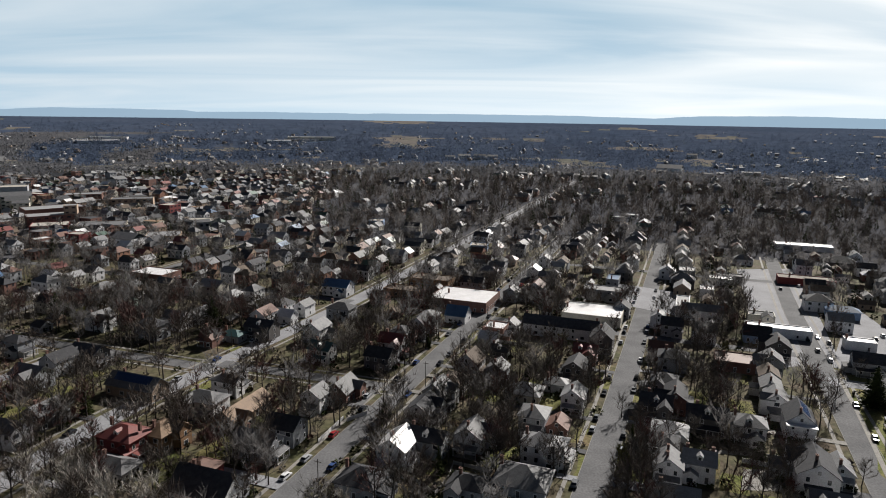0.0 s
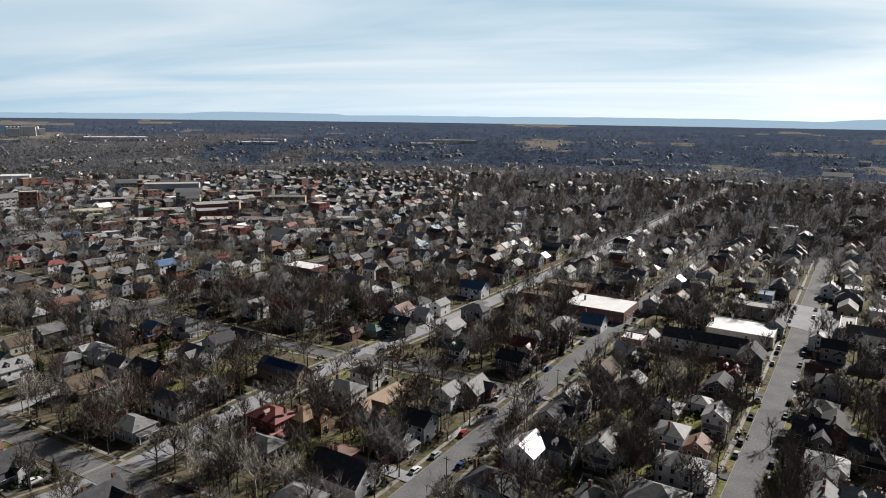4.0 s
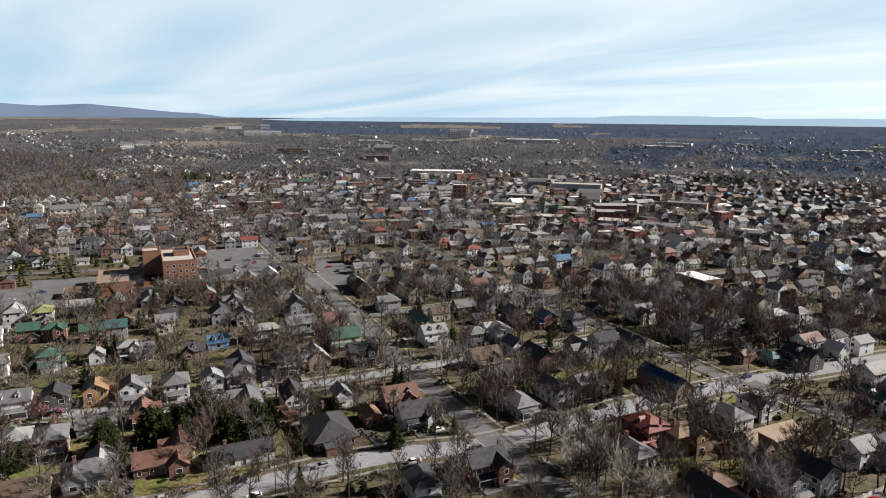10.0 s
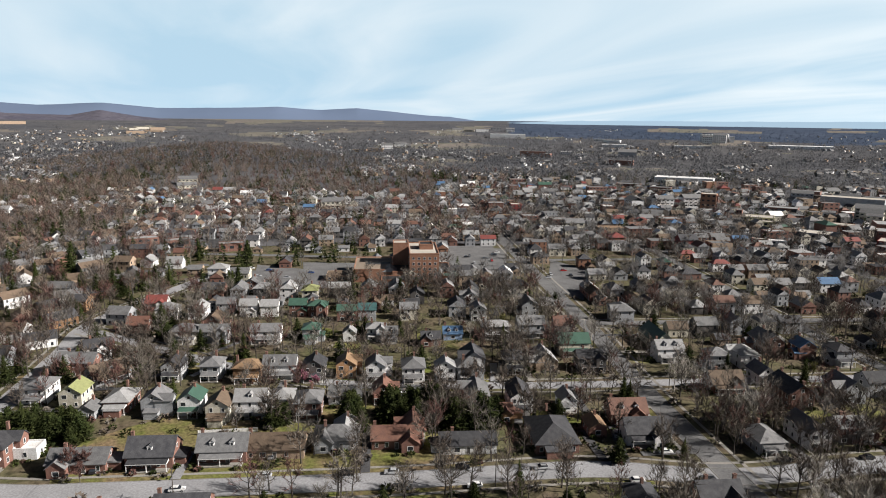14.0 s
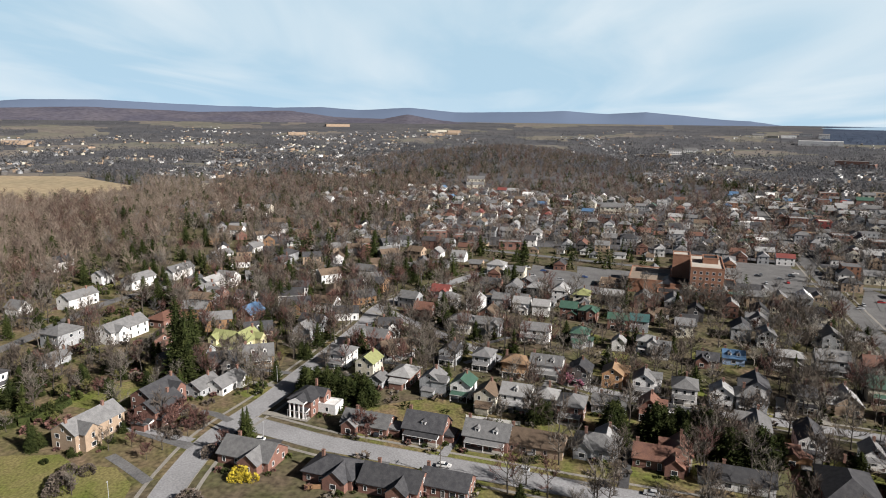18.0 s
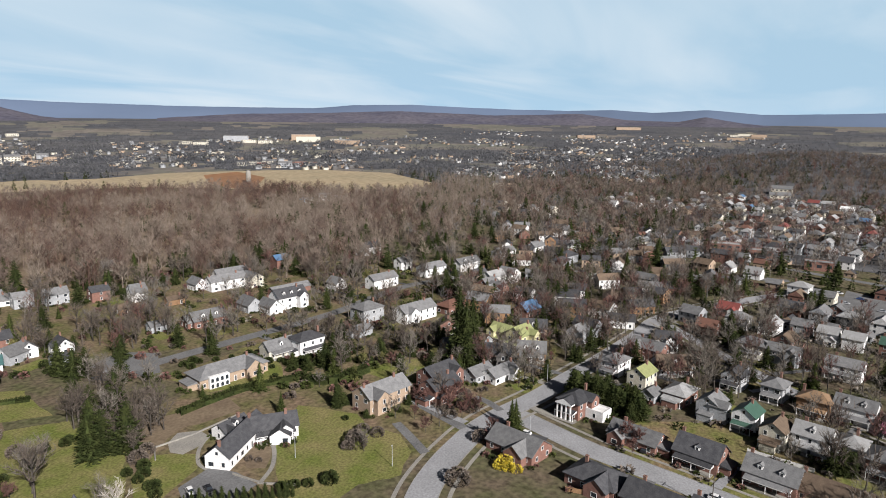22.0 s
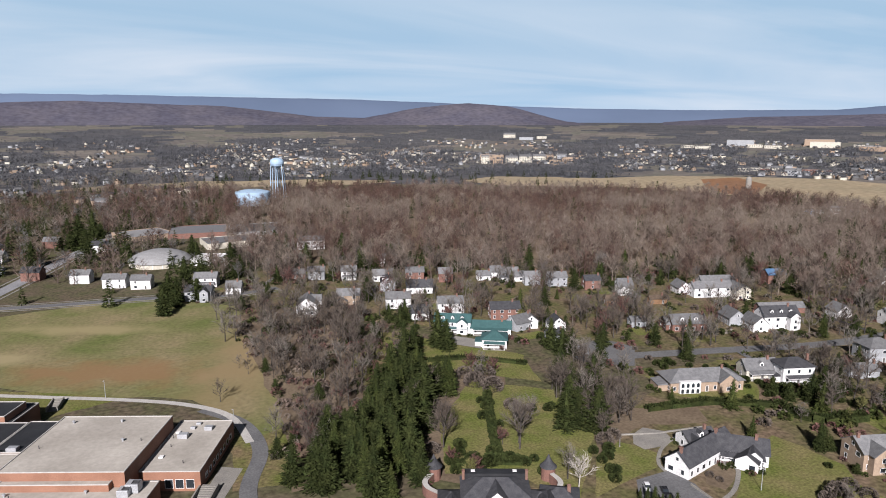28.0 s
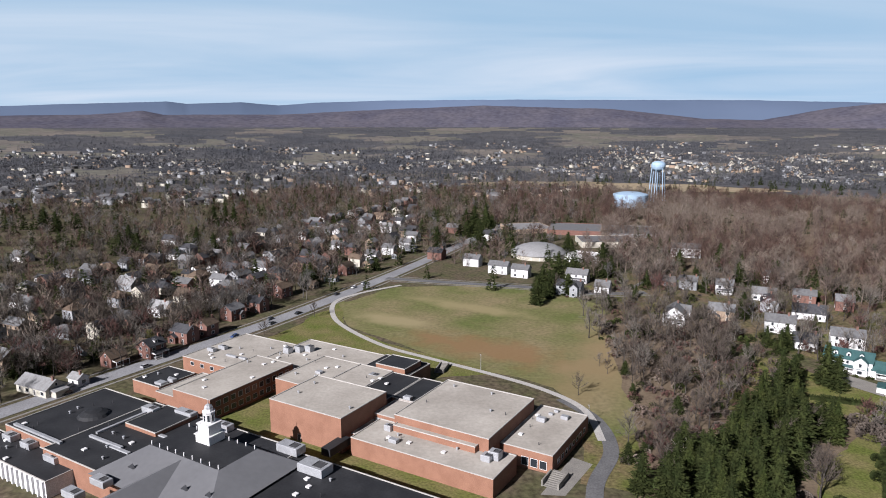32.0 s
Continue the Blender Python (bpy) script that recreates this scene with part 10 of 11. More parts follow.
def crown_cloud(seed, n=90, h=14.0, r=4.5, width=0.28, low=0.25, long=1.0):
    """A far tree: a stick and a loose crown of thin twig fans."""
    rng = random.Random(seed)
    vs, fs = [], []
    for k in range(4):
        sliver(vs, fs, Vector((rng.uniform(-.3, .3), rng.uniform(-.3, .3), -0.3)), Vector((rng.uniform(-.06, .06), rng.uniform(-.06, .06), 1)), h * 0.8, 0.22, rng)
    for _ in range(n):
        a, u = rng.uniform(0, 2 * math.pi), rng.random()
        rad = r * math.sin(math.pi * (0.12 + 0.85 * u)) * rng.random() ** 0.5
        p = Vector((math.cos(a) * rad, math.sin(a) * rad, h * (low + (1 - low) * u * 0.95)))
        d = (Vector((math.cos(a) * 0.8, math.sin(a) * 0.8, 0.9)) + Vector((rng.uniform(-.6, .6), rng.uniform(-.6, .6), rng.uniform(-.4, .4)))).normalized()
        sliver(vs, fs, p - d * h * 0.06 * long, d, h * rng.uniform(0.12, 0.2) * long, width * rng.uniform(0.6, 1.3), rng)
    return vs, fs


def cone_cloud(seed, n=80, h=14.0, r=2.8):
    rng = random.Random(seed)
    vs, fs = [], []
    for _ in range(n):
        a, u = rng.uniform(0, 2 * math.pi), rng.random() ** 1.4
        rad = r * (1 - u) ** 0.8 * rng.uniform(0.5, 1)
        p = Vector((math.cos(a) * rad, math.sin(a) * rad, h * u))
        d = Vector((math.cos(a), math.sin(a), rng.uniform(-.5, .3))).normalized()
        sliver(vs, fs, p - d * 0.9, d, rng.uniform(1.6, 2.8), 0.62 * (1.2 - u), rng)
    return vs, fs


def in_woods(az, r):
    near = 480 + 40 * math.sin(az * 0.7) + max(0, 122 - az) * 11
    return az < 172 and near < r < 1010 and wrng.random() < (az - 104) / 16


woods = []
for _ in range(12000):
    az = wrng.uniform(104, 174)
    r = math.sqrt(wrng.uniform(430 ** 2, 1040 ** 2))
    if in_woods(az, r) and len(woods) < 3500 and not inside(*polar(az, r), STRAW_FIELD):
        woods.append((*polar(az, r), wrng.uniform(0.75, 1.3), wrng.uniform(0, 6.28)))
drifts = [[], [], []]
for p in woods:
    v = noise.noise(Vector((p[0] * 0.008, p[1] * 0.008, 2.0))) + wrng.uniform(-0.3, 0.3)
    drifts[1 if v > 0.16 else 2 if v < -0.12 else 0].append(p)
for i in range(3):
    scattered("woods", crown_cloud(40 + i, 120, 15.5, 5.2, 0.11, 0.2, 1.5), drifts[i], (WOOD_FLOOR, WOOD_PALE, WOOD_RED)[i], "dense brown leafless woods on the plain", "woods")

mid = []
while len(mid) < 7400:
    az, r = wrng.uniform(-34, 222), math.sqrt(wrng.uniform(330 ** 2, 1350 ** 2))
    x, y = polar(az, r)
    if 120 < az < 174 and r > 470 or r > 900 and inside(x, y, STRAW_FIELD):
        continue
    if az > 172 and r < 470 and to_grid(x, y)[1] < 240:
        continue
    if az > 40 and r < 560 and wrng.random() < 0.35:
        continue
    if r < 460 and before_house(x, y) or az < 50 and r < 480 and wrng.random() < 0.3:
        continue
    if not near_road(x, y, 2 if r < 440 or az > 50 else -2.5) and free(x, y, -3.0):
        mid.append((x, y, wrng.uniform(0.42, 1.0), wrng.uniform(0, 6.28)))
# the quarter beyond stands thick with trees
more = 0
while more < 1350:
    az, r = wrng.uniform(-34, 66), wrng.uniform(390, 760)
    x, y = polar(az, r)
    if not near_road(x, y, 0.5 if r < 440 else -2.5) and free(x, y, -4.0):
        mid.append((x, y, wrng.uniform(0.55, 1.0), wrng.uniform(0, 6.28)))
        more += 1
more = 0
while more < 1500:
    az, r = wrng.uniform(40, 108), wrng.uniform(540, 1050)
    x, y = polar(az, r)
    if not near_road(x, y, -1.5) and free(x, y, -4.5):
        mid.append((x, y, wrng.uniform(0.6, 1.05), wrng.uniform(0, 6.28)))
        more += 1
near_mid = [p for p in mid if math.hypot(p[0], p[1]) < 560]
far_mid = [p for p in mid if math.hypot(p[0], p[1]) >= 560]
ever = [(*polar(wrng.uniform(-34, 222), math.sqrt(wrng.uniform(400 ** 2, 1300 ** 2))), wrng.uniform(0.5, 1.1), wrng.uniform(0, 6.28)) for _ in range(1900)]
ever = [e for e in ever if free(e[0], e[1], -1) and not inside(e[0], e[1], STRAW_FIELD) and not near_road(e[0], e[1], 1)]
slope = []
for _ in range(2200):
    az, r = wrng.uniform(90, 128), math.sqrt(wrng.uniform(340 ** 2, 1150 ** 2))
    x, y = polar(az, r)
    if az < 112 and r < 640 and wrng.random() < 0.5:
        continue
    if az > 112 and r < 480 or inside(x, y, STRAW_FIELD) or not free(x, y, -2) or near_road(x, y, 1):
        continue
    if wrng.random() < 0.28:
        ever.append((x, y, wrng.uniform(0.6, 1.25), wrng.uniform(0, 6.28)))
    else:
        slope.append((x, y, wrng.uniform(0.7, 1.2), wrng.uniform(0, 6.28)))
for _ in range(70):
    ever.append((*polar(wrng.uniform(120, 170), wrng.uniform(470, 800)), wrng.uniform(0.6, 1.1), wrng.uniform(0, 6.28)))
for _ in range(70):
    x, y = polar(wrng.uniform(126, 176), wrng.uniform(448, 505))
    if free(x, y, 0):
        ever.append((x, y, wrng.uniform(0.55, 1.0), wrng.uniform(0, 6.28)))
for i in range(4):
    mat = (TOWN_TWIG, TWIG_PALE, TOWN_TWIG, TWIG)[i]
    risen = [p for p in far_mid[i::4] if p[0] < 0 and 60 < math.degrees(math.atan2(-p[0], p[1])) < 108]
    scattered("town_trees", crown_cloud(50 + i, 52, 14.0, 5.8, 0.26, 0.15, 1.9), [p for p in far_mid[i::4] if p not in risen], mat, "leafless trees among the town's roofs", "trees")
    scattered("town_trees", crown_cloud(50 + i, 52, 14.0, 5.8, 0.26, 0.15, 1.9), risen, (WOOD_FLOOR, TWIG_PALE, TWIG_RED, WOOD_PALE)[i], "leafless trees among roofs below the rise", "trees")
    (tv1, tf1), (cv1, cf1) = bare_tree(150 + i, h=14.5, spread=0.44, limbs=7, subs=3, twigs=8, width=0.10, sticks=False, long=1.75)
    scattered("town_trees", (tv1 + cv1, tf1 + [tuple(k + len(tv1) for k in f) for f in cf1]), near_mid[i::4], mat, "leafless trees between the town's houses", "trees")
# thick woods on the rise behind the old town
count = 0
while count < 2400:
    az, r = wrng.uniform(66, 108), math.sqrt(wrng.uniform(900 ** 2, 1650 ** 2))
    x, y = polar(az, r)
    if wrng.random() > 0.12 + 1.3 * ridge(x, y):
        continue
    count += 1
    dark = 0.26 if 85 < az < 97 and r > 1050 else 0.06
    (ever if wrng.random() < dark else slope).append((x, y, wrng.uniform(0.6, 1.0), wrng.uniform(0, 6.28)))
# wooded belt beyond the old quarter, and the gardens behind the school field
for az0, az1, r0, r1, n, dark in ((-34, 14, 600, 1150, 1500, 0.06), (171, 181, 640, 1065, 520, 0.08), (176, 200, 440, 1050, 900, 0.26), (195, 222, 430, 1000, 720, 0.30), (190, 222, 300, 470, 170, 0.35)):
    for _ in range(n):
        az, r = wrng.uniform(az0, az1), math.sqrt(wrng.uniform(r0 ** 2, r1 ** 2))
        x, y = polar(az, r)
        if not free(x, y, -2) or near_road(x, y, 1) or r < 480 and az > 172 and (to_grid(x, y)[1] < 262 or before_house(x, y)):
            continue
        (ever if wrng.random() < dark else slope).append((x, y, wrng.uniform(0.65, 1.2), wrng.uniform(0, 6.28)))
edge = []
while len(edge) < 260:
    az, r = wrng.uniform(118, 174), wrng.uniform(430, 620)
    if free(*polar(az, r), -1):
        edge.append((*polar(az, r), wrng.uniform(0.8, 1.25), wrng.uniform(0, 6.28)))
for key, mat in (("elm", WOOD_PALE), ("maple", WOOD_FLOOR)):
    mine = edge[::2] if key == "elm" else edge[1::2]
    (tv1, tf1), (cv1, cf1) = PLAIN_TREES[key]
    scattered("woodland_edge", (tv1 + cv1, tf1 + [tuple(k + len(tv1) for k in f) for f in cf1]), mine, mat, "tall bare trees at the edge of the woods", "trees")
gardens = [p for p in slope if p[1] < -350 and p[0] > -160]
slope = [p for p in slope if p not in gardens]
for i, mat in enumerate((WOOD_RED, WOOD_FLOOR)):
    scattered("garden_trees", crown_cloud(67 + i, 60, 14.5, 5.4, 0.20, 0.15, 1.9), gardens[i::2], mat, "reddish leafless trees behind the school field", "trees")
for az, r, wide, deep, n, big in ((182.9, 615, 1.4, 18, 14, 1.25), (178.6, 575, 1.6, 5, 12, 0.75), (174.4, 492, 0.5, 6, 3, 1.0), (171.2, 498, 0.5, 6, 3, 1.15), (167.4, 500, 0.8, 8, 4, 0.8), (22.5, 1190, 2.0, 60, 45, 1.0), (43.5, 1310, 2.0, 40, 45, 0.9)):
    for _ in range(n):
        ever.append((*polar(az + wrng.uniform(-wide, wide), r + wrng.uniform(-deep, deep)), big * wrng.uniform(0.85, 1.15), wrng.uniform(0, 6.28)))
count = 0
while count < 430:
    az, r = wrng.uniform(64, 107), math.sqrt(wrng.uniform(430 ** 2, 1400 ** 2))
    x, y = polar(az, r)
    if noise.noise(Vector((x * 0.009, y * 0.009, 7.0))) < 0.08 or not free(x, y, -1) or near_road(x, y, 1):
        continue
    count += 1
    ever.append((x, y, wrng.uniform(0.6, 1.3), wrng.uniform(0, 6.28)))
def on_rise(p):
    return p[0] < 0 and 60 < math.degrees(math.atan2(-p[0], p[1])) < 108


risen = [p for p in slope if on_rise(p)]
for mine, mat in (([p for p in slope if not on_rise(p)], WOOD_PALE), (risen[::2], TWIG), (risen[1::2], WOOD_FLOOR)):
    scattered("slope_trees", crown_cloud(66, 60, 14.5, 5.4, 0.20, 0.15, 1.9), mine, mat, "leafless trees on the wooded slope", "trees")
scattered("evergreens", cone_cloud(60, 110, 14, 3.4), [p for p in ever if not on_rise(p) or math.hypot(p[0], p[1]) < 700], NEEDLES, "dark evergreens among the town's roofs", "trees")
scattered("evergreens", cone_cloud(61, 110, 10.5, 5.2), [p for p in ever if on_rise(p) and math.hypot(p[0], p[1]) >= 700], NEEDLES, "broad dark evergreens on the wooded rise", "trees")

far_rows, far_green = [], []
for _ in range(36000):
    az = wrng.uniform(-36, 224)
    r = span(0.25, 4.9, wrng)
    x, y = polar(az, r)
    if 131 < az < 153 and 1080 < r < 1260 or 157 < az < 176 and 1070 < r < 1210 or inside(x, y, STRAW_FIELD):
        continue
    if field_kind(az, r) and wrng.random() < 0.93:
        continue
    (far_green if wrng.random() < 0.08 else far_rows).append((x, y, far_scale(r) * wrng.uniform(0.7, 1.2) * (1.0 if r < 1600 else 1.3), wrng.uniform(0, 6.28)))
# woods in the haze sector take the twigs with haze in their colour
nearer = [p for p in far_rows if not in_haze_sector(p[0], p[1])]
beyond = [p for p in far_rows if in_haze_sector(p[0], p[1]) and wrng.random() < 0.95]
for i, (rows, mat) in enumerate(((nearer[::2], HAZE_TWIG), (nearer[1::2], HAZE_TWIG), (beyond, HAZE_WOODS))):
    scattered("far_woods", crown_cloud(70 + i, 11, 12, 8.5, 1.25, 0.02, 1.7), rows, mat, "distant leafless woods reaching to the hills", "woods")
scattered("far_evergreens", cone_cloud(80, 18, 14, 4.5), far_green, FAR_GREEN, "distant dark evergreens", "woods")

# ---- drives and small lawns round the houses ----
yrng = random.Random(61)


def nearest_road(x, y):
    best = None
    for pts, width in ROADS:
        for (ax, ay), (bx, by) in zip(pts, pts[1:]):
            dx, dy = bx - ax, by - ay
            u = max(0, min(1, ((x - ax) * dx + (y - ay) * dy) / (dx * dx + dy * dy)))
            px, py = ax + u * dx, ay + u * dy
            d = math.hypot(px - x, py - y)
            if best is None or d < best[0]:
                best = (d, px, py, width)
    return best


yards = 0
for hx, hy, hr in list(HOUSES):
    r, az = math.hypot(hx, hy), (math.degrees(math.atan2(-hx, hy)) + 90) % 360 - 90
    if not (150 < r < (470 if az > 112 else 330) and -36 < az < 176) or hr > 13:
        continue
    d, px, py, width = nearest_road(hx, hy)
    ux, uy = (px - hx) / d, (py - hy) / d
    side = yrng.choice([-1, 1]) * (hr * 0.85 + 2.2)
    ox, oy = hx - uy * side, hy + ux * side
    if 12 < d < 36 and yrng.random() < 0.6 and free(ox, oy, -3):
        LEVEL[0] += 0.002
        a, b = (ox - ux * 5, oy - uy * 5), (ox + ux * (d - width / 2), oy + uy * (d - width / 2))
        tagged(new("driveway", mesh_of("driveway", *strip([a, b], 2.9, 0.04 + LEVEL[0]), yrng.choice([CONCRETE, ASPHALT, PALE_ASPHALT, FRESH]))), "narrow paved driveway beside a house", "driveway", kind="structure")
        if yrng.random() < 0.5:
            car(ox + ux * 3, oy + uy * 3, math.degrees(math.atan2(uy, ux)), yrng.choice(NAMES), False)
    if yrng.random() < 0.65 and yards < 170:
        yards += 1
        LEVEL[0] += 0.0005
        t = yrng.choice([-1, 1])
        cx, cy, a, b = hx + t * ux * (hr + 5), hy + t * uy * (hr + 5), yrng.uniform(5, 8), yrng.uniform(4, 6)
        patch("lawn", [(cx - uy * i * a + ux * j * b, cy + ux * i * a + uy * j * b) for i, j in ((-1, -1), (1, -1), (1, 1), (-1, 1))], yrng.choice([LAWN, LAWN, GRASS, YARD]), 0.012 + LEVEL[0] * 0.1, "small winter lawn beside a house", "lawn")

# ---- near trees by chance, where gardens are thick with them ----
def garden_spot(rng, r0, r1):
    """A place for a tree in a garden, off the streets; the western rows of houses stand more open."""
    while True:
        az, r = rng.uniform(-34, 222), math.sqrt(rng.uniform(r0 ** 2, r1 ** 2))
        x, y = polar(az, r)
        if az > 112 and not (az > 192 and to_grid(x, y)[1] > 247):
            continue
        if 60 < az < 112 and r < 340 and rng.random() < (0.35 if az < 84 else 0.5):
            continue
        if az < -19 and rng.random() < 0.55 or az > 84 and r < 255:
            continue
        if az > 40 and r > 290 and rng.random() < 0.4:
            continue
        # fewer trees where they would hide houses or streets from the camera
        if before_house(x, y) and rng.random() < 0.8:
            continue
        if az < 62 and rng.random() < 0.75 and any(near_road(x * k, y * k, 0) for k in (1.04, 1.08, 1.12)):
            continue
        if not near_road(x, y, 2.5) and free(x, y, -0.5):
            return x, y


for _ in range(130):
    tree(wrng.choice(["oak", "oak", "maple", "elm", "oak", "maple"]), *garden_spot(wrng, 155, 255), wrng.uniform(0.6, 1.0))
for _ in range(108):
    tree(wrng.choice(["red", "cedar", "spruce", "bud", "arborvitae", "pine", "cedar", "sycamore", "red"]), *garden_spot(wrng, 160, 390), wrng.uniform(0.5, 0.95))
for i, mat in enumerate((TWIG, TWIG_PALE, TWIG, TWIG_RED, TWIG_PALE)):
    (tv1, tf1), (cv1, cf1) = bare_tree(90 + i, h=15, spread=0.44, limbs=8, subs=4, twigs=9, width=0.072, sticks=False, long=1.6)
    spots = [(*garden_spot(wrng, 165, 410), wrng.uniform(0.55, 1.05), wrng.uniform(0, 6.28)) for _ in range(225)]
    scattered("garden_trees", (tv1, tf1), spots, BARK, "trunks and limbs of the garden trees", "trees")
    scattered("garden_tree_crowns", (cv1, cf1), spots, mat, "leafless brown crowns of the garden trees", "trees")


# the gardens of the old quarter, thick with trees
for i, mat in enumerate((TWIG, TOWN_TWIG)):
    (tv1, tf1), (cv1, cf1) = bare_tree(390 + i, h=15, spread=0.46, limbs=8, subs=4, twigs=9, width=0.072, sticks=False, long=1.6)
    spots = []
    while len(spots) < 105:
        x, y = garden_spot(wrng, 150, 400)
        if math.degrees(math.atan2(-x, y)) < 62:
            spots.append((x, y, wrng.uniform(0.7, 1.1), wrng.uniform(0, 6.28)))
    scattered("garden_trees", (tv1, tf1), spots, BARK, "trunks and limbs of old garden trees", "trees")
    scattered("garden_tree_crowns", (cv1, cf1), spots, mat, "leafless crowns of old garden trees", "trees")
beds = []
for hx, hy, hr in HOUSES:
    r = math.hypot(hx, hy)
    az = math.degrees(math.atan2(-hx, hy)) % 360
    if not 100 < r < (470 if 100 < az < 176 else 290) or hr > 14:
        continue
    for k in range(4):
        a = radians(-20 + 90 * k)
        nx, ny = math.cos(a), math.sin(a)
        # only sides turned to the camera get shrubs
        if (-hx * nx - hy * ny) / r < 0.25:
            continue
        for _ in range(3):
            o = wrng.uniform(-0.7, 0.7) * hr
            x, y = hx + nx * (0.78 * hr + 1.2) - ny * o, hy + ny * (0.78 * hr + 1.2) + nx * o
            if not near_road(x, y, 1.5):
                beds.append((x, y, wrng.uniform(0.6, 1.3), wrng.uniform(0, 6.28)))
for i, mat in enumerate((NEEDLES, TWIG_RED, SPRUCE)):
    scattered("foundation_shrubs", bush(12 + i, 1.0, 1.15, 46, 0.42), beds[i::3], mat, "low shrubs planted along the house fronts", "shrubs")
clumps = []
while len(clumps) < 420:
    az, r = wrng.uniform(104, 172), wrng.uniform(245, 480)
    x, y = polar(az, r)
    if noise.noise(Vector((x * 0.03, y * 0.03, 3.0))) > 0.02 and free(x, y, 0.5) and not near_road(x, y, 1.0) and not (az > 140 and r < 300):
        clumps.append((x, y, wrng.uniform(0.8, 2.0), wrng.uniform(0, 6.28)))
for i, mat in enumerate((NEEDLES, TWIG_RED, SPRUCE, TWIG)):
    scattered("garden_shrubs", bush(31 + i, 1.2, 1.5, 70, 0.42), clumps[i::4], mat, "rounded shrubs and undergrowth between hillside gardens", "shrubs")
under = []
while len(under) < 230:
    x, y = wrng.uniform(-125, -36), wrng.uniform(-400, -180)
    if inside(x, y, RAVINE) or inside(x, y, FIELD_EDGE) and wrng.random() < 0.4:
        under.append((x, y, wrng.uniform(0.7, 1.7), wrng.uniform(0, 6.28)))
for i, mat in enumerate((WOOD_FLOOR, WOOD_RED, TWIG_RED, WOOD_PALE, NEEDLES)):
    scattered("undergrowth", bush(41 + i, 1.5, 1.9, 90, 0.30), under[i::5], mat, "tangled brown undergrowth on the ravine banks", "shrubs")
hill_ever = []
while len(hill_ever) < 190:
    az, r = wrng.uniform(66, 172) if len(hill_ever) < 110 else wrng.uniform(88, 112), wrng.uniform(255, 520)
    x, y = polar(az, r)
    if free(x, y, 0) and not near_road(x, y, 1.0) and not before_house(x, y) and not (az > 140 and r < 310):
        hill_ever.append((x, y, wrng.uniform(0.4, 0.95), wrng.uniform(0, 6.28)))
bare = []
while len(bare) < 170:
    x, y = polar(wrng.uniform(86, 112), wrng.uniform(265, 560))
    if free(x, y, -1) and not near_road(x, y, 1.0):
        bare.append((x, y, wrng.uniform(0.6, 1.0), wrng.uniform(0, 6.28)))
for i, mat in enumerate((TWIG, TWIG_RED)):
    (tv1, tf1), (cv1, cf1) = bare_tree(790 + i, h=14, spread=0.44, limbs=8, subs=4, twigs=9, width=0.075, sticks=False, long=1.6)
    scattered("garden_trees", (tv1, tf1), bare[i::2], BARK, "trunks and limbs of trees on the hillside", "trees")
    scattered("garden_tree_crowns", (cv1, cf1), bare[i::2], mat, "leafless crowns of trees on the hillside", "trees")
for i in range(2):
    (tv1, tf1), (cv1, cf1) = conifer(700 + i, h=14, r=0.24 + 0.07 * i, whorls=20, width=0.55, taper=0.7)
    scattered("garden_evergreens", (tv1 + cv1, tf1 + [tuple(k + len(tv1) for k in f) for f in cf1]), hill_ever[i::2], NEEDLES if i else SPRUCE, "dark evergreens between the hillside gardens", "trees")
for key, spots in JOINED.items():
    scattered("shade_trees", PLAIN_TREES[key][0], spots, BARK, "trunks and limbs of bare winter shade trees", "trees")
    scattered("shade_tree_crowns", PLAIN_TREES[key][1], spots, TWIG_PALE if key == "elm" else TWIG, "leafless crowns of bare winter shade trees", "trees")


# ---- hills on the horizon ----
def hills(name, r, tops, mat, label):
    """A long ridge on the rim of the plain; tops are its (bearing, height) from one end to the other."""
    az0, az1 = tops[0][0], tops[-1][0]
    n = int((az1 - az0) * 4)
    z0 = ground_z(r, 0)
    vs, fs = [], []
    for i in range(n + 1):
        az = az0 + (az1 - az0) * i / n
        top = float(np.interp(az, [a for a, _ in tops], [b for _, b in tops]))
        top += 2.5 * noise.noise(Vector((az * 0.5, r, 0))) + 1.2 * noise.noise(Vector((az * 2.1, r, 3)))
        for back, k in ((420, 0.0), (240, 0.45), (90, 0.86), (0, 1.0)):
            vs.append((*polar(az, r - back), (z0 - 8) * (1 - k) + top * k))
    for i in range(n):
        for j in range(3):
            a = 4 * i + j
            fs.append((a, a + 4, a + 5, a + 1))
    me = mesh_of(name, vs, fs, mat)
    me.polygons.foreach_set("use_smooth", [True] * len(me.polygons))
    tagged(new(name, me), label, "hills", kind="structure")


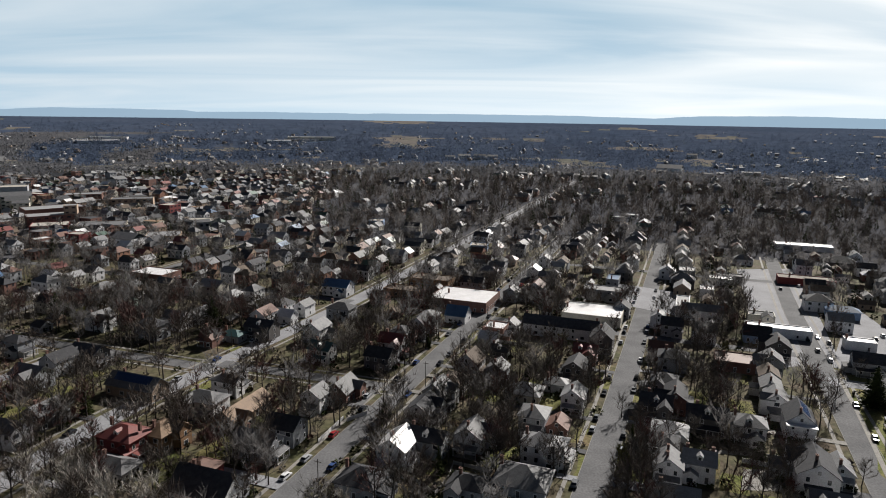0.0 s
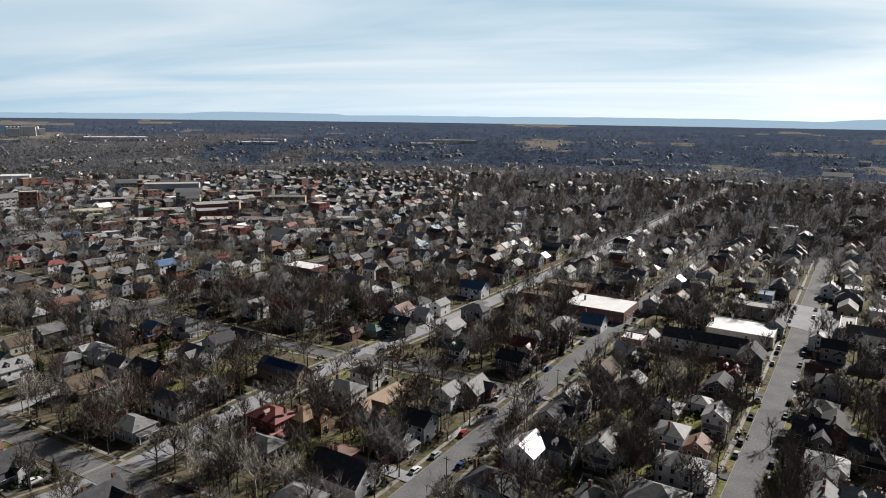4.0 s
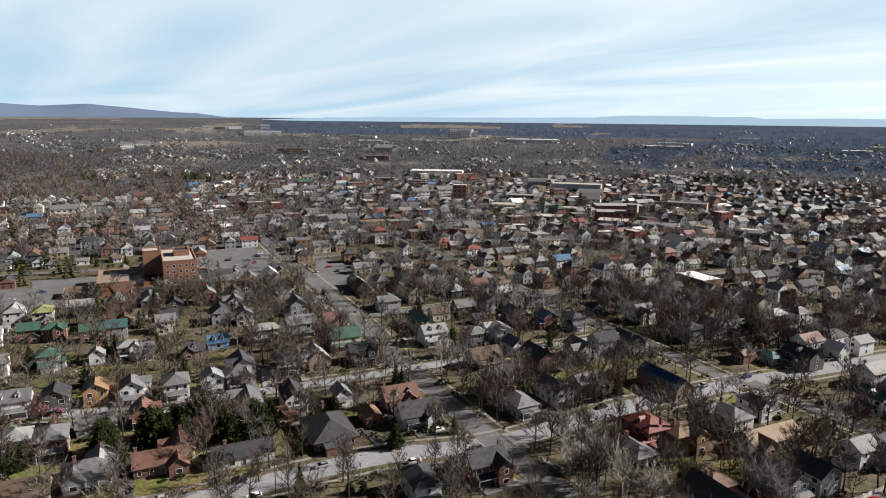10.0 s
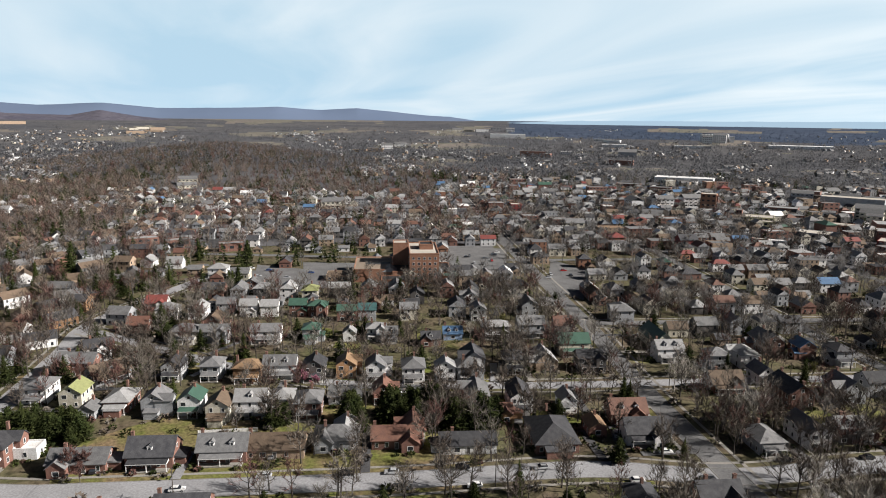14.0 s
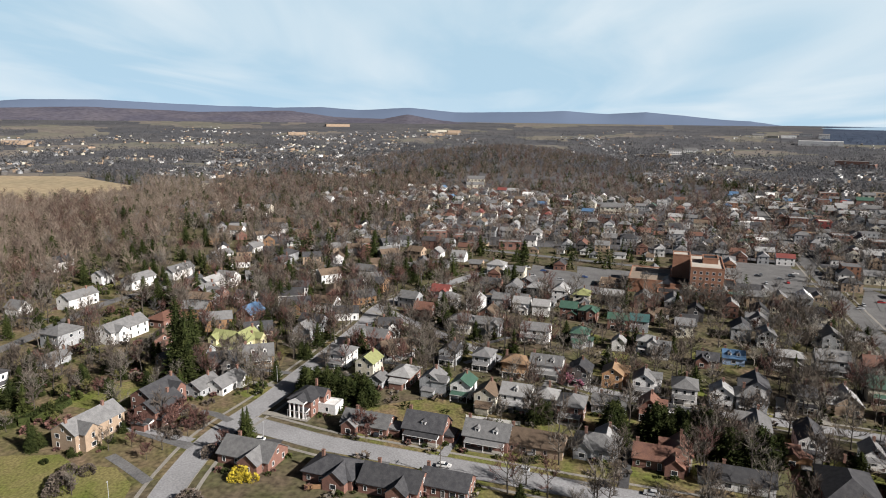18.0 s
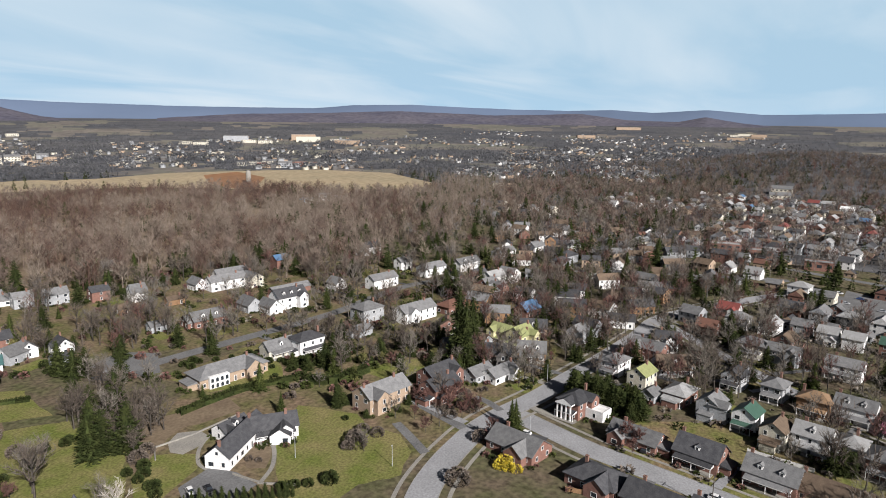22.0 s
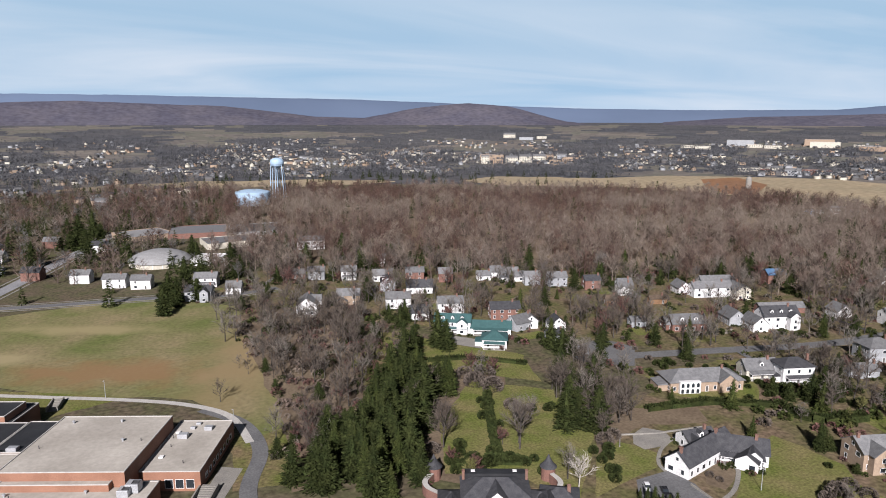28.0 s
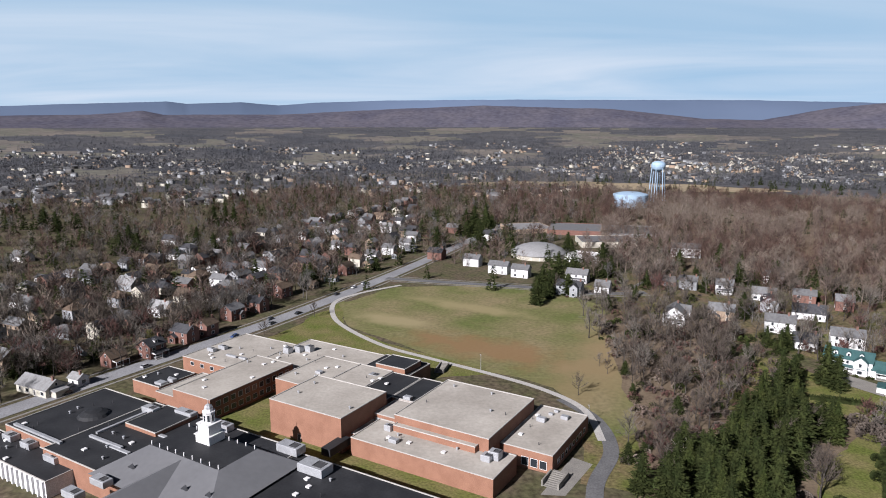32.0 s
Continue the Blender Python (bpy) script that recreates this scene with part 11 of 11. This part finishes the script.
# the ridge's blue is distance haze put into its base colour
HILL_FAR = material("haze_blue_hills", (0.128, 0.168, 0.245), (0.114, 0.152, 0.224), 0.0012, 1.0, fine=0.0004, spec=0.0)
HILL_PALE = material("haze_glow_hills", (0.05, 0.07, 0.10), (0.045, 0.063, 0.09), 0.0012, 1.0, fine=0.0004, spec=0.0)
# woods shifted to purple-blue, their distance haze put into the colour
HILL_MID = material("hazy_wooded_hills", (0.088, 0.086, 0.112), (0.115, 0.108, 0.128), 0.006, 1.0, fine=0.04, spec=0.0)
hill_node = HILL_PALE.node_tree.nodes["Principled BSDF"]      # far rim of the backdrop: pale haze before it is put into emission
hill_node.inputs["Emission Color"].default_value = (0.335, 0.475, 0.60, 1)
hill_node.inputs["Emission Strength"].default_value = 0.47
hills("far_hills", 4080, [(a, 105 + (z - 105) * 0.84) for a, z in [(-42, 118), (-33, 126), (-27, 136), (-20.5, 128), (-17.1, 109), (-10, 120), (-0.6, 120), (8, 113), (15, 115), (20, 109), (21, 119), (26, 122), (30, 123), (33, 108), (40, 101), (46, 99), (54, 95), (60, 76), (61, 70)]], HILL_PALE, "long ridge on the far horizon, pale blue with glowing painted haze")
hills("far_hills", 4860, [(62, 80), (65, 112), (67, 120), (70.5, 150), (72.8, 165), (75.8, 150), (79.2, 168), (82.6, 158), (86, 152), (88.2, 150), (92.1, 178), (96.2, 158), (99.5, 174), (102.8, 167), (107.3, 172), (110.5, 180), (116, 198), (120.7, 190), (123.8, 166), (133, 166), (141.5, 177), (148.5, 196), (155, 222), (162.5, 242), (171.5, 250), (180, 256), (190, 250), (196, 233), (199, 212), (202, 233), (206, 219), (207.5, 233), (214, 212), (218.4, 194), (230, 185)], HILL_FAR, "long mountain ridge on the horizon, blue with painted haze")
hills("hazy_wooded_hills", 4100, [(86, 70), (89.6, 96), (92.2, 128), (94.3, 99), (98.1, 106), (101.8, 140), (105.5, 132), (109, 126), (116.8, 145), (124, 128), (130, 118), (136, 90)], HILL_MID, "low wooded hills on the plain, purple-blue with painted haze")
hills("hazy_wooded_hills", 4000, [(141, 70), (143.8, 94), (145.6, 126), (148.5, 180), (151.8, 197), (155.5, 176), (160.5, 112), (164.4, 118), (171.5, 174), (176, 182), (182, 196), (189.5, 176), (198.7, 143), (207.7, 140), (209.3, 160), (212.8, 139), (218.5, 132), (228, 120)], HILL_MID, "wooded hill before the blue ridge, purple-blue with painted haze")
